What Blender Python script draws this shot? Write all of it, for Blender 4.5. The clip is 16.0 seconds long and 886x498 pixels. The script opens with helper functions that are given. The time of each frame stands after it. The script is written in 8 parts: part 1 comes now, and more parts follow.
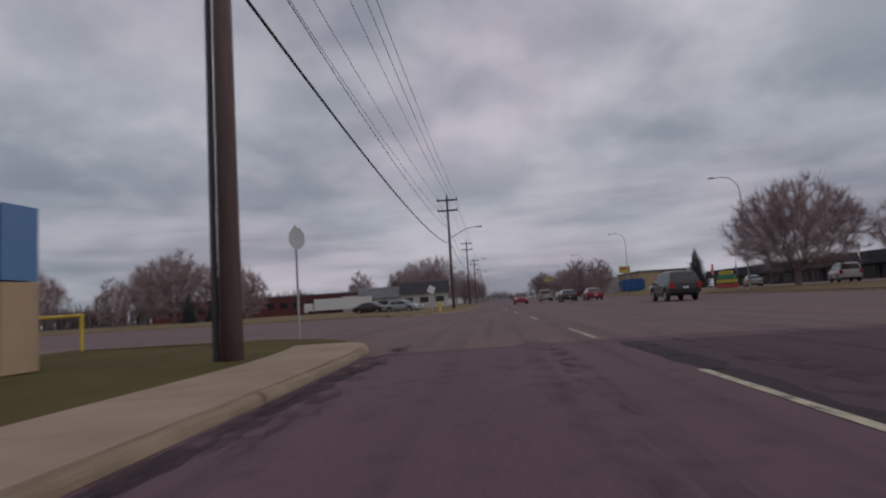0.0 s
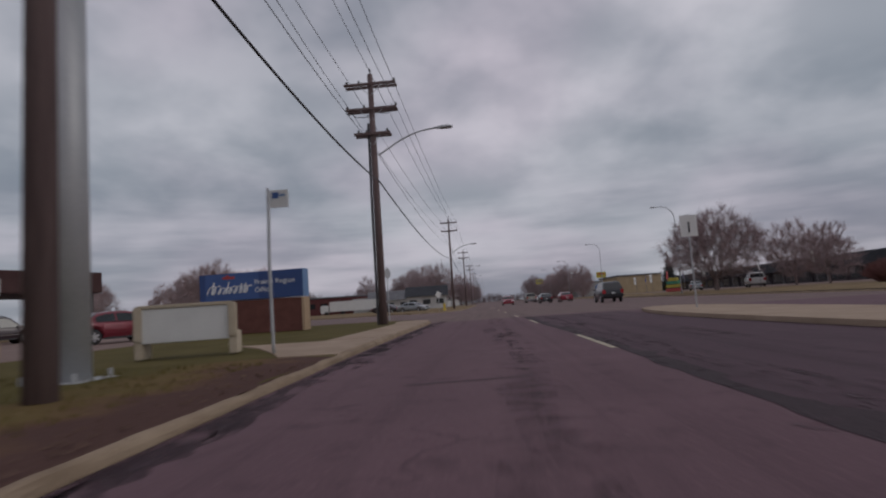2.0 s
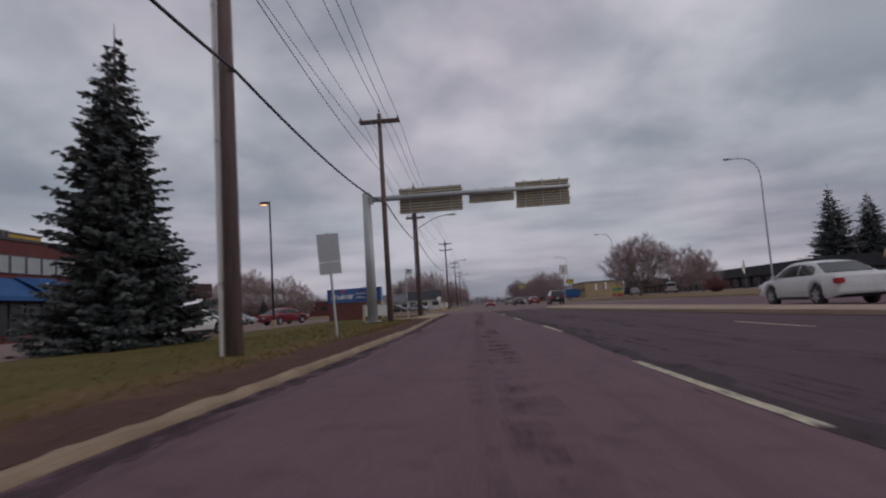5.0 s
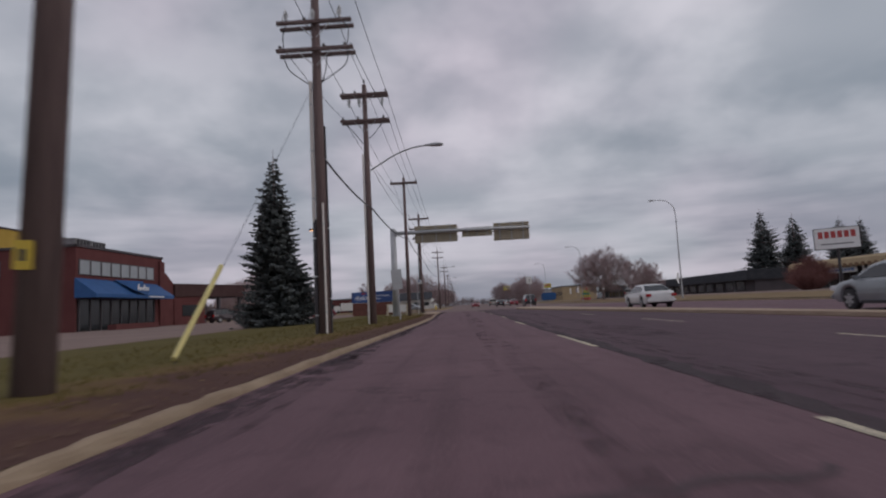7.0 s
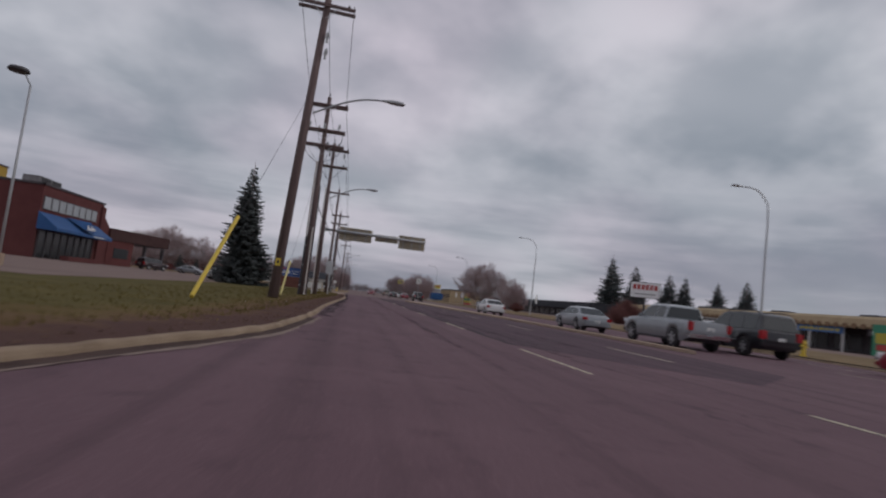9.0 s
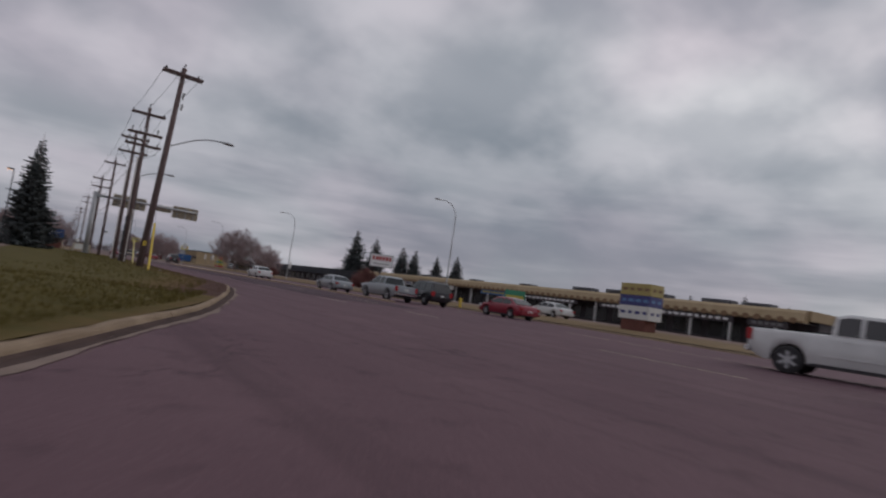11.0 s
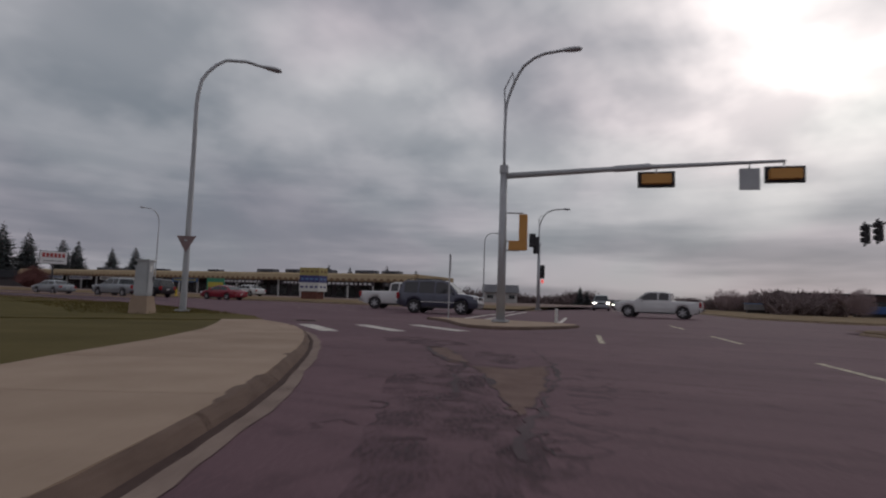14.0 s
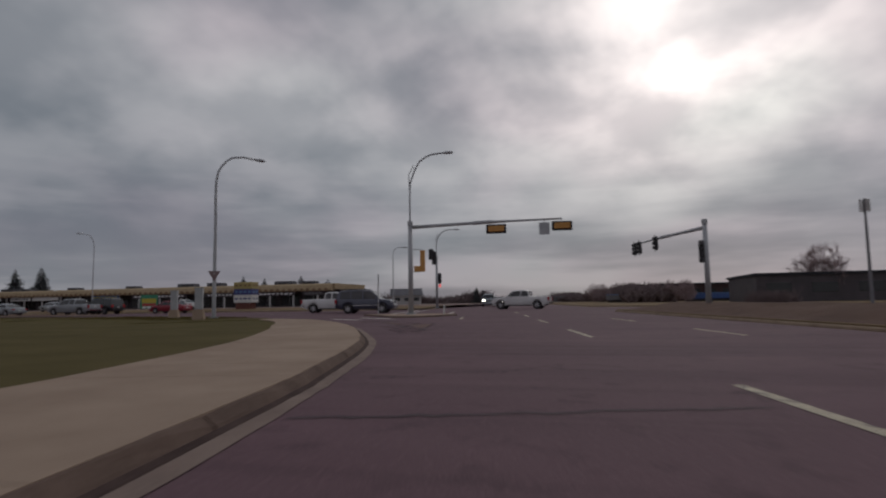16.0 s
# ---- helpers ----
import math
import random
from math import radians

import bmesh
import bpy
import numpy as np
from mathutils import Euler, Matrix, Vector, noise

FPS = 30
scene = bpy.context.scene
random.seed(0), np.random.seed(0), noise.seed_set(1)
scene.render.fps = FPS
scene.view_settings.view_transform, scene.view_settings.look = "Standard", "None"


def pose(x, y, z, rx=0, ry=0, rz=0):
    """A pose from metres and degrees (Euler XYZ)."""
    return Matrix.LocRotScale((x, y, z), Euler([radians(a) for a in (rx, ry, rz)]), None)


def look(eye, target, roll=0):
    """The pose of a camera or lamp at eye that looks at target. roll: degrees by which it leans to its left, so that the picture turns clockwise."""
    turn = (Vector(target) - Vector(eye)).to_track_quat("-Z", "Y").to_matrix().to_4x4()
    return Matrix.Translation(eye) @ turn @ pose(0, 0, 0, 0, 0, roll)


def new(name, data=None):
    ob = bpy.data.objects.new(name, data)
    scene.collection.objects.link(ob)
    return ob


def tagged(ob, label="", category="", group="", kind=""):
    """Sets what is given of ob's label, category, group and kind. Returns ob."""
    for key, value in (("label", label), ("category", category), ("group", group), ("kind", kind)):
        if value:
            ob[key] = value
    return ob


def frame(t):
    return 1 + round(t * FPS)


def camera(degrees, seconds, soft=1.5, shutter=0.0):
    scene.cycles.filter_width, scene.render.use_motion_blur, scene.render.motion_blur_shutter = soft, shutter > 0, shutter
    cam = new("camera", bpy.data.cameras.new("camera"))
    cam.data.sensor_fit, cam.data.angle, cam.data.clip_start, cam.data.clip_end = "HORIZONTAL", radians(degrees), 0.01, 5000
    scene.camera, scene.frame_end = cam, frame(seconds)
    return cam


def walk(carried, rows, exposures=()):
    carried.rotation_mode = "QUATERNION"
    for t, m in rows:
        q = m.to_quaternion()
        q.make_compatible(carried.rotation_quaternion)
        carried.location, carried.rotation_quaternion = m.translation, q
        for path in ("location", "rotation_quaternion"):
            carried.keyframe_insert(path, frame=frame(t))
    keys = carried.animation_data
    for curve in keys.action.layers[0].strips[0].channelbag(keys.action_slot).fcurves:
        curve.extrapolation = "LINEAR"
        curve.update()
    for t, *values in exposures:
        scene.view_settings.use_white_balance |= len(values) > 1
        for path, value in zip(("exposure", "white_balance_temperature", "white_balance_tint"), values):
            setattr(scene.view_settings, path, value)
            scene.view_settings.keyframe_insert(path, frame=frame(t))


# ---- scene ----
cam = camera(75.0, 16.0, soft=2.1, shutter=0.4)
PATH = [
    (0, (-2.671, -5.431, 0.833), (-4.202, 14.436, 2.681), -3.66),
    (0.5, (-2.488, -9.834, 0.824), (-3.865, 10.043, 2.675), -2.86),
    (1, (-2.402, -14.136, 0.836), (-3.524, 5.758, 2.680), -3.13),
    (1.5, (-2.310, -18.357, 0.849), (-3.305, 1.541, 2.722), -4.72),
    (2, (-2.259, -22.686, 0.843), (-3.622, -2.812, 2.747), -3.87),
    (2.5, (-2.190, -27.038, 0.838), (-3.152, -7.139, 2.721), -3.60),
    (3, (-2.134, -31.647, 0.781), (-3.136, -11.753, 2.698), -4.05),
    (3.5, (-2.070, -35.972, 0.782), (-3.091, -16.080, 2.706), -4.43),
    (4, (-2.035, -40.355, 0.819), (-3.089, -20.465, 2.740), -4.25),
    (4.2, (-2.007, -42.098, 0.806), (-3.074, -22.214, 2.795), -4.16),
    (6.3, (-2.466, -60.415, 0.788), (-3.187, -40.508, 2.694), -3.28),
    (6.5, (-2.435, -62.008, 0.805), (-3.205, -42.106, 2.745), -3.12),
    (7, (-2.559, -66.406, 0.814), (-3.036, -46.496, 2.764), -3.08),
    (7.5, (-2.740, -70.944, 0.854), (-3.224, -51.031, 2.777), -2.26),
    (8, (-2.933, -75.423, 0.853), (-2.944, -55.501, 2.727), 0.91),
    (8.2, (-3.035, -77.159, 0.842), (-2.590, -57.240, 2.709), 2.01),
    (10.3, (-7.867, -94.648, 0.809), (0.463, -76.546, 2.636), 8.63),
    (10.5, (-8.798, -96.082, 0.813), (0.391, -78.413, 2.759), 7.58),
    (10.8, (-10.254, -98.202, 0.810), (-0.017, -81.108, 2.662), 7.63),
    (11, (-11.262, -99.546, 0.835), (-0.260, -82.913, 2.472), 7.93),
    (11.5, (-13.949, -102.712, 0.721), (-0.926, -87.592, 2.182), 8.06),
    (12, (-16.532, -105.401, 0.718), (-1.751, -91.983, 2.052), 6.61),
    (12.5, (-19.252, -107.423, 0.774), (-3.322, -95.422, 2.384), 3.91),
    (13, (-22.254, -109.305, 0.795), (-5.496, -98.475, 2.289), 3.71),
    (13.5, (-25.398, -110.903, 0.832), (-7.739, -101.630, 2.426), 2.76),
    (14, (-28.583, -112.357, 0.890), (-10.423, -104.126, 2.588), 1.90),
    (14.5, (-31.866, -113.631, 0.883), (-13.415, -106.097, 2.685), 0.64),
    (15, (-35.262, -114.756, 0.860), (-16.487, -108.100, 2.772), 0.19),
    (15.5, (-38.647, -115.756, 0.833), (-19.680, -109.658, 2.699), 0.66),
    (16, (-42.117, -116.546, 0.839), (-22.844, -111.479, 2.660), -0.95),
]
walk(cam, [(t, look(eye, target, roll)) for t, eye, target, roll in PATH],
     exposures=[(0.0, -0.17, 6300, 10), (4.0, -0.17, 6300, 10), (6.5, -0.02, 6320, 10), (8.0, 0.0, 6320, 10), (10.5, -0.17, 6350, 9), (12.0, -0.2, 6420, 9), (13.0, -0.38, 6420, 9), (14.5, -0.48, 6440, 9), (16.0, -0.66, 6440, 9)])

# ---- world, sun, exposure ----
SUN_AZ, SUN_EL = 98.0, 24.0          # degrees from +y towards +x, and above the horizon
sun_dir = Vector((math.sin(radians(SUN_AZ)) * math.cos(radians(SUN_EL)), math.cos(radians(SUN_AZ)) * math.cos(radians(SUN_EL)), math.sin(radians(SUN_EL))))


def build_world():
    w = bpy.data.worlds.new("overcast_sky")
    scene.world = w
    w.use_nodes = True
    nt = w.node_tree
    nt.nodes.clear()

    def n(kind, **kw):
        node = nt.nodes.new(kind)
        for key, value in kw.items():
            if key == "op":
                node.operation = value
        return node

    def mth(op, a, b=None, c=None):
        node = n("ShaderNodeMath", op=op)
        for i, v in enumerate((a, b, c)):
            if v is None:
                continue
            if isinstance(v, (int, float)):
                node.inputs[i].default_value = v
            else:
                nt.links.new(v, node.inputs[i])
        return node.outputs[0]

    out, bg = n("ShaderNodeOutputWorld"), n("ShaderNodeBackground")
    nt.links.new(bg.outputs[0], out.inputs[0])
    tc, sep = n("ShaderNodeTexCoord"), n("ShaderNodeSeparateXYZ")
    nt.links.new(tc.outputs["Generated"], sep.inputs[0])
    x, y, z = sep.outputs
    high = mth("ADD", mth("MAXIMUM", z, 0.0), 0.40)
    comb = n("ShaderNodeCombineXYZ")
    nt.links.new(mth("DIVIDE", x, high), comb.inputs[0])
    nt.links.new(mth("DIVIDE", y, high), comb.inputs[1])

    def cloud(scale, detail, rough, dist, lo, hi):
        noi, ramp = n("ShaderNodeTexNoise"), n("ShaderNodeMapRange")
        noi.inputs["Scale"].default_value, noi.inputs["Detail"].default_value = scale, detail
        noi.inputs["Roughness"].default_value, noi.inputs["Distortion"].default_value = rough, dist
        nt.links.new(comb.outputs[0], noi.inputs["Vector"])
        ramp.interpolation_type = "SMOOTHSTEP"
        ramp.inputs["From Min"].default_value, ramp.inputs["From Max"].default_value = lo, hi
        nt.links.new(noi.outputs["Fac"], ramp.inputs["Value"])
        return ramp.outputs[0]

    big, mid = cloud(1.0, 3, 0.45, 0.2, 0.34, 0.66), cloud(3.4, 4, 0.48, 0.1, 0.33, 0.68)
    body = mth("ADD", mth("MULTIPLY", big, 0.55), mth("MULTIPLY", mid, 0.45))
    # flat layers of cloud low over the horizon
    flat = n("ShaderNodeCombineXYZ")
    for k, (v, g) in enumerate(((x, 1.7), (y, 1.7), (z, 13.0))):
        nt.links.new(mth("MULTIPLY", v, g), flat.inputs[k])
    bands, firm = n("ShaderNodeTexNoise"), n("ShaderNodeMapRange")
    bands.inputs["Scale"].default_value, bands.inputs["Detail"].default_value, bands.inputs["Roughness"].default_value = 1.3, 4, 0.5
    nt.links.new(flat.outputs[0], bands.inputs["Vector"])
    firm.interpolation_type = "SMOOTHSTEP"
    firm.inputs["From Min"].default_value, firm.inputs["From Max"].default_value = 0.36, 0.66
    nt.links.new(bands.outputs["Fac"], firm.inputs["Value"])
    near_edge = mth("SUBTRACT", 1.0, mth("MINIMUM", mth("MULTIPLY", mth("MAXIMUM", z, 0.0), 4.0), 1.0))
    body = mth("ADD", mth("MULTIPLY", body, mth("SUBTRACT", 1.0, near_edge)), mth("MULTIPLY", firm.outputs[0], near_edge))
    hue = cloud(1.3, 2, 0.5, 0.2, 0.38, 0.62)
    ramp = n("ShaderNodeValToRGB")
    nt.links.new(body, ramp.inputs[0])
    ramp.color_ramp.elements[0].color, ramp.color_ramp.elements[1].color = (*CLOUD_DARK, 1), (*CLOUD_LIGHT, 1)
    # the thin cloud round the hidden sun
    dot = n("ShaderNodeVectorMath", op="DOT_PRODUCT")
    nt.links.new(tc.outputs["Generated"], dot.inputs[0])
    dot.inputs[1].default_value = sun_dir
    near = mth("MAXIMUM", dot.outputs["Value"], 0.0)
    lift = mth("MINIMUM", mth("MULTIPLY", mth("MAXIMUM", z, 0.0), 2.2), 1.0)
    glow = mth("ADD", mth("MULTIPLY", mth("POWER", near, 3.0), 0.56), mth("MULTIPLY", mth("POWER", near, 42.0), 2.1))
    thin = mth("MULTIPLY", mth("MULTIPLY", glow, mth("ADD", 0.35, mth("MULTIPLY", body, 1.0))), lift)
    warm = n("ShaderNodeVectorMath", op="MULTIPLY_ADD")
    spread = n("ShaderNodeCombineXYZ")
    for k in range(3):
        nt.links.new(thin, spread.inputs[k])
    nt.links.new(spread.outputs[0], warm.inputs[0])
    warm.inputs[1].default_value, warm.inputs[2].default_value = (1.03, 1.0, 0.82), (1, 1, 1)
    # paler streaks low over the horizon
    low = mth("POWER", mth("SUBTRACT", 1.0, mth("MINIMUM", mth("MULTIPLY", mth("MAXIMUM", z, 0.0), 3.4), 1.0)), 1.6)
    lit = n("ShaderNodeMix")
    lit.data_type = "RGBA"
    nt.links.new(mth("MULTIPLY", low, mth("ADD", 0.28, mth("MULTIPLY", near, 0.16))), lit.inputs["Factor"])
    nt.links.new(ramp.outputs[0], lit.inputs["A"])
    lit.inputs["B"].default_value = (*HORIZON, 1)
    sky = n("ShaderNodeTexSky")
    sky.sky_type, sky.sun_disc = "NISHITA", False
    sky.sun_elevation, sky.sun_rotation = radians(SUN_EL), radians(SUN_AZ)
    scaled, addup, gain = n("ShaderNodeVectorMath", op="SCALE"), n("ShaderNodeVectorMath", op="ADD"), n("ShaderNodeVectorMath", op="MULTIPLY")
    nt.links.new(sky.outputs[0], scaled.inputs[0])
    scaled.inputs["Scale"].default_value = 0.004
    # cloud greys wander between faintly green-blue and faintly rosy
    tone = n("ShaderNodeMix")
    tone.data_type = "RGBA"
    nt.links.new(hue, tone.inputs["Factor"])
    tone.inputs["A"].default_value, tone.inputs["B"].default_value = (0.97, 1.012, 0.99, 1), (1.03, 0.99, 1.0, 1)
    tinted = n("ShaderNodeVectorMath", op="MULTIPLY")
    nt.links.new(lit.outputs["Result"], tinted.inputs[0])
    nt.links.new(tone.outputs["Result"], tinted.inputs[1])
    nt.links.new(tinted.outputs[0], gain.inputs[0])
    nt.links.new(warm.outputs[0], gain.inputs[1])
    nt.links.new(gain.outputs[0], addup.inputs[0])
    nt.links.new(scaled.outputs[0], addup.inputs[1])
    nt.links.new(addup.outputs[0], bg.inputs["Color"])
    bg.inputs["Strength"].default_value = 1.0


CLOUD_DARK, CLOUD_LIGHT, HORIZON = (0.215, 0.236, 0.282), (0.64, 0.60, 0.652), (0.30, 0.284, 0.338)
build_world()
sun_data = bpy.data.lights.new("sun", "SUN")
sun_data.energy, sun_data.angle, sun_data.color = 0.3, radians(25), (1.0, 0.95, 0.88)
sun = new("sun", sun_data)
sun.matrix_world = look(sun_dir * 300, (0, 0, 0))


# ---- materials ----
def material(name, c1, c2, rough=0.8, scale=3.0, fine=60.0, bump=0.15, metal=0.0, spec=0.3, island=0.0, stretch=(1, 1, 1), fine_mix=0.35):
    m = bpy.data.materials.new(name)
    m.use_nodes = True
    nt = m.node_tree
    b = nt.nodes["Principled BSDF"]
    tc, mp = nt.nodes.new("ShaderNodeTexCoord"), nt.nodes.new("ShaderNodeMapping")
    mp.inputs["Scale"].default_value = stretch
    nt.links.new(tc.outputs["Object"], mp.inputs[0])
    n1, n2 = nt.nodes.new("ShaderNodeTexNoise"), nt.nodes.new("ShaderNodeTexNoise")
    for node, s, d in ((n1, scale, 5), (n2, fine, 3)):
        node.inputs["Scale"].default_value, node.inputs["Detail"].default_value = s, d
        nt.links.new(mp.outputs[0], node.inputs["Vector"])
    r1, r2 = nt.nodes.new("ShaderNodeMapRange"), nt.nodes.new("ShaderNodeMapRange")
    for r, node in ((r1, n1), (r2, n2)):
        r.inputs["From Min"].default_value, r.inputs["From Max"].default_value = 0.3, 0.7
        nt.links.new(node.outputs["Fac"], r.inputs["Value"])
    mixf = nt.nodes.new("ShaderNodeMix")
    mixf.inputs["Factor"].default_value = fine_mix
    nt.links.new(r1.outputs[0], mixf.inputs["A"])
    nt.links.new(r2.outputs[0], mixf.inputs["B"])
    last = mixf.outputs["Result"]
    if island:
        rnd, mad = nt.nodes.new("ShaderNodeObjectInfo"), nt.nodes.new("ShaderNodeMath")
        mad.operation = "MULTIPLY_ADD"
        nt.links.new(rnd.outputs["Random"], mad.inputs[0])
        mad.inputs[1].default_value = island
        nt.links.new(last, mad.inputs[2])
        last = mad.outputs[0]
    col = nt.nodes.new("ShaderNodeMix")
    col.data_type = "RGBA"
    nt.links.new(last, col.inputs["Factor"])
    col.inputs["A"].default_value, col.inputs["B"].default_value = (*c1, 1), (*c2, 1)
    nt.links.new(col.outputs["Result"], b.inputs["Base Color"])
    b.inputs["Roughness"].default_value, b.inputs["Metallic"].default_value = rough, metal
    b.inputs["Specular IOR Level"].default_value = spec
    if bump:
        bp = nt.nodes.new("ShaderNodeBump")
        bp.inputs["Strength"].default_value, bp.inputs["Distance"].default_value = bump, 0.02
        nt.links.new(mixf.outputs["Result"], bp.inputs["Height"])
        nt.links.new(bp.outputs[0], b.inputs["Normal"])
    return m


def plain(name, c, rough=0.5, metal=0.0, spec=0.5, coat=0.0, emit=None, strength=0.0):
    m = material(name, tuple(v * 0.9 for v in c), tuple(min(1, v * 1.08) for v in c), rough, 1.7, 40, 0.0, metal, spec)
    b = m.node_tree.nodes["Principled BSDF"]
    b.inputs["Coat Weight"].default_value = coat
    b.inputs["Coat Roughness"].default_value = 0.08
    if emit:
        b.inputs["Emission Color"].default_value, b.inputs["Emission Strength"].default_value = (*emit, 1), strength
    return m


def glass(name, tint=(0.02, 0.022, 0.025), rough=0.06):
    m = plain(name, tint, rough, 0.0, 0.7)
    return m


def asphalt(name, c1, c2, along, worn=0.5):
    """Rolled asphalt: stone speckle, broad wheel-worn bands along the lane, fine cracks and damp blotches."""
    m = material(name, c1, c2, 0.84, 0.35, 70, 0.0, spec=0.25, stretch=(1.6, 0.35, 1) if along == "y" else (0.35, 1.6, 1))
    nt = m.node_tree
    b = nt.nodes["Principled BSDF"]
    base = b.inputs["Base Color"].links[0].from_socket
    tc = nt.nodes.new("ShaderNodeTexCoord")

    def tex(kind, scale, detail=4, stretch=(1, 1, 1), lo=0.35, hi=0.65):
        mp, t, r = nt.nodes.new("ShaderNodeMapping"), nt.nodes.new(kind), nt.nodes.new("ShaderNodeMapRange")
        mp.inputs["Scale"].default_value = stretch
        nt.links.new(tc.outputs["Object"], mp.inputs[0])
        nt.links.new(mp.outputs[0], t.inputs["Vector"])
        t.inputs["Scale"].default_value = scale
        if kind == "ShaderNodeTexNoise":
            t.inputs["Detail"].default_value = detail
            out = t.outputs["Fac"]
        else:
            t.feature = "DISTANCE_TO_EDGE"
            warp, mix = nt.nodes.new("ShaderNodeTexNoise"), nt.nodes.new("ShaderNodeMix")
            warp.inputs["Scale"].default_value, warp.inputs["Detail"].default_value = 2.3, 8
            nt.links.new(mp.outputs[0], warp.inputs["Vector"])
            mix.data_type = "VECTOR"
            mix.inputs["Factor"].default_value = 0.55
            nt.links.new(mp.outputs[0], mix.inputs["A"])
            nt.links.new(warp.outputs["Color"], mix.inputs["B"])
            nt.links.new(mix.outputs["Result"], t.inputs["Vector"])
            out = t.outputs["Distance"]
        r.inputs["From Min"].default_value, r.inputs["From Max"].default_value = lo, hi
        nt.links.new(out, r.inputs["Value"])
        return r.outputs[0]

    def mul(a, b_):
        x = nt.nodes.new("ShaderNodeMath")
        x.operation = "MULTIPLY"
        for k, v in enumerate((a, b_)):
            if isinstance(v, float):
                x.inputs[k].default_value = v
            else:
                nt.links.new(v, x.inputs[k])
        return x.outputs[0]

    def tint(colour_in, fac, colour, amount):
        x = nt.nodes.new("ShaderNodeMix")
        x.data_type = "RGBA"
        nt.links.new(mul(fac, amount), x.inputs["Factor"])
        nt.links.new(colour_in, x.inputs["A"])
        x.inputs["B"].default_value = (*colour, 1)
        return x.outputs["Result"]

    lane = (3.0, 0.05, 1) if along == "y" else (0.05, 3.0, 1)
    pale, dark = tuple(v * 1.75 for v in c2), tuple(v * 0.45 for v in c1)
    last = tint(base, tex("ShaderNodeTexNoise", 0.75, 3, lane, 0.5, 0.72), dark, 0.45)
    last = tint(last, tex("ShaderNodeTexNoise", 0.45, 5, (1, 1, 1), 0.52, 0.75), pale, 0.30 * worn)
    last = tint(last, tex("ShaderNodeTexNoise", 2.6, 6, (1, 1, 1), 0.56, 0.70), dark, 0.40)
    stones = tex("ShaderNodeTexNoise", 26.0, 2, (1, 1, 1), 0.55, 0.72)
    last = tint(last, stones, pale, 0.55 * worn)
    last = tint(last, tex("ShaderNodeTexNoise", 110.0, 2, (1, 1, 1), 0.5, 0.68), dark, 0.5)
    crack = mul(tex("ShaderNodeTexVoronoi", 0.33, 0, (1, 1, 1), 0.006, 0.0015), tex("ShaderNodeTexNoise", 0.22, 2, (1, 1, 1), 0.5, 0.58))
    last = tint(last, crack, dark, 0.6)
    nt.links.new(last, b.inputs["Base Color"])
    bp, ht = nt.nodes.new("ShaderNodeBump"), nt.nodes.new("ShaderNodeTexNoise")
    ht.inputs["Scale"].default_value, ht.inputs["Detail"].default_value = 55.0, 4
    nt.links.new(tc.outputs["Object"], ht.inputs["Vector"])
    bp.inputs["Strength"].default_value, bp.inputs["Distance"].default_value = 0.5, 0.012
    nt.links.new(ht.outputs["Fac"], bp.inputs["Height"])
    nt.links.new(bp.outputs[0], b.inputs["Normal"])
    return m


ASPHALT = asphalt("asphalt_new", (0.122, 0.068, 0.083), (0.175, 0.104, 0.119), "y", 0.6)
ASPHALT_DARK = asphalt("asphalt_dark", (0.074, 0.042, 0.055), (0.108, 0.064, 0.080), "y", 0.4)
ASPHALT_OLD = asphalt("asphalt_old", (0.16, 0.109, 0.103), (0.215, 0.15, 0.14), "y", 0.4)
TAR = material("tar_patch", (0.046, 0.031, 0.036), (0.105, 0.07, 0.08), 0.8, 1.3, 70, 0.35, spec=0.3)
def soft_stain(name="oil_stain", strength=1.0, fine=(0.38, 0.6), tone=1.0, broad=(0.40, 0.62)):
    """Oil and damp, broken up so that the asphalt shows through towards its edges."""
    m = material(name, (0.064 * tone, 0.039 * tone, 0.049 * tone), (0.112 * tone, 0.070 * tone, 0.083 * tone), 0.8, 1.3, 70, 0.3, spec=0.3)
    nt = m.node_tree
    b = nt.nodes["Principled BSDF"]
    tc, fac = nt.nodes.new("ShaderNodeTexCoord"), None
    for scale, lo, hi in ((2.2, *broad), (30.0, *fine)):
        t, r = nt.nodes.new("ShaderNodeTexNoise"), nt.nodes.new("ShaderNodeMapRange")
        t.inputs["Scale"].default_value, t.inputs["Detail"].default_value = scale, 4
        nt.links.new(tc.outputs["Object"], t.inputs["Vector"])
        r.inputs["From Min"].default_value, r.inputs["From Max"].default_value = lo, hi
        nt.links.new(t.outputs["Fac"], r.inputs["Value"])
        if fac is None:
            fac = r.outputs[0]
        else:
            mx = nt.nodes.new("ShaderNodeMath")
            mx.operation = "MULTIPLY"
            nt.links.new(fac, mx.inputs[0])
            nt.links.new(r.outputs[0], mx.inputs[1])
            fac = mx.outputs[0]
    thin = nt.nodes.new("ShaderNodeMath")
    thin.operation = "MULTIPLY"
    nt.links.new(fac, thin.inputs[0])
    thin.inputs[1].default_value = strength
    nt.links.new(thin.outputs[0], b.inputs["Alpha"])
    return m


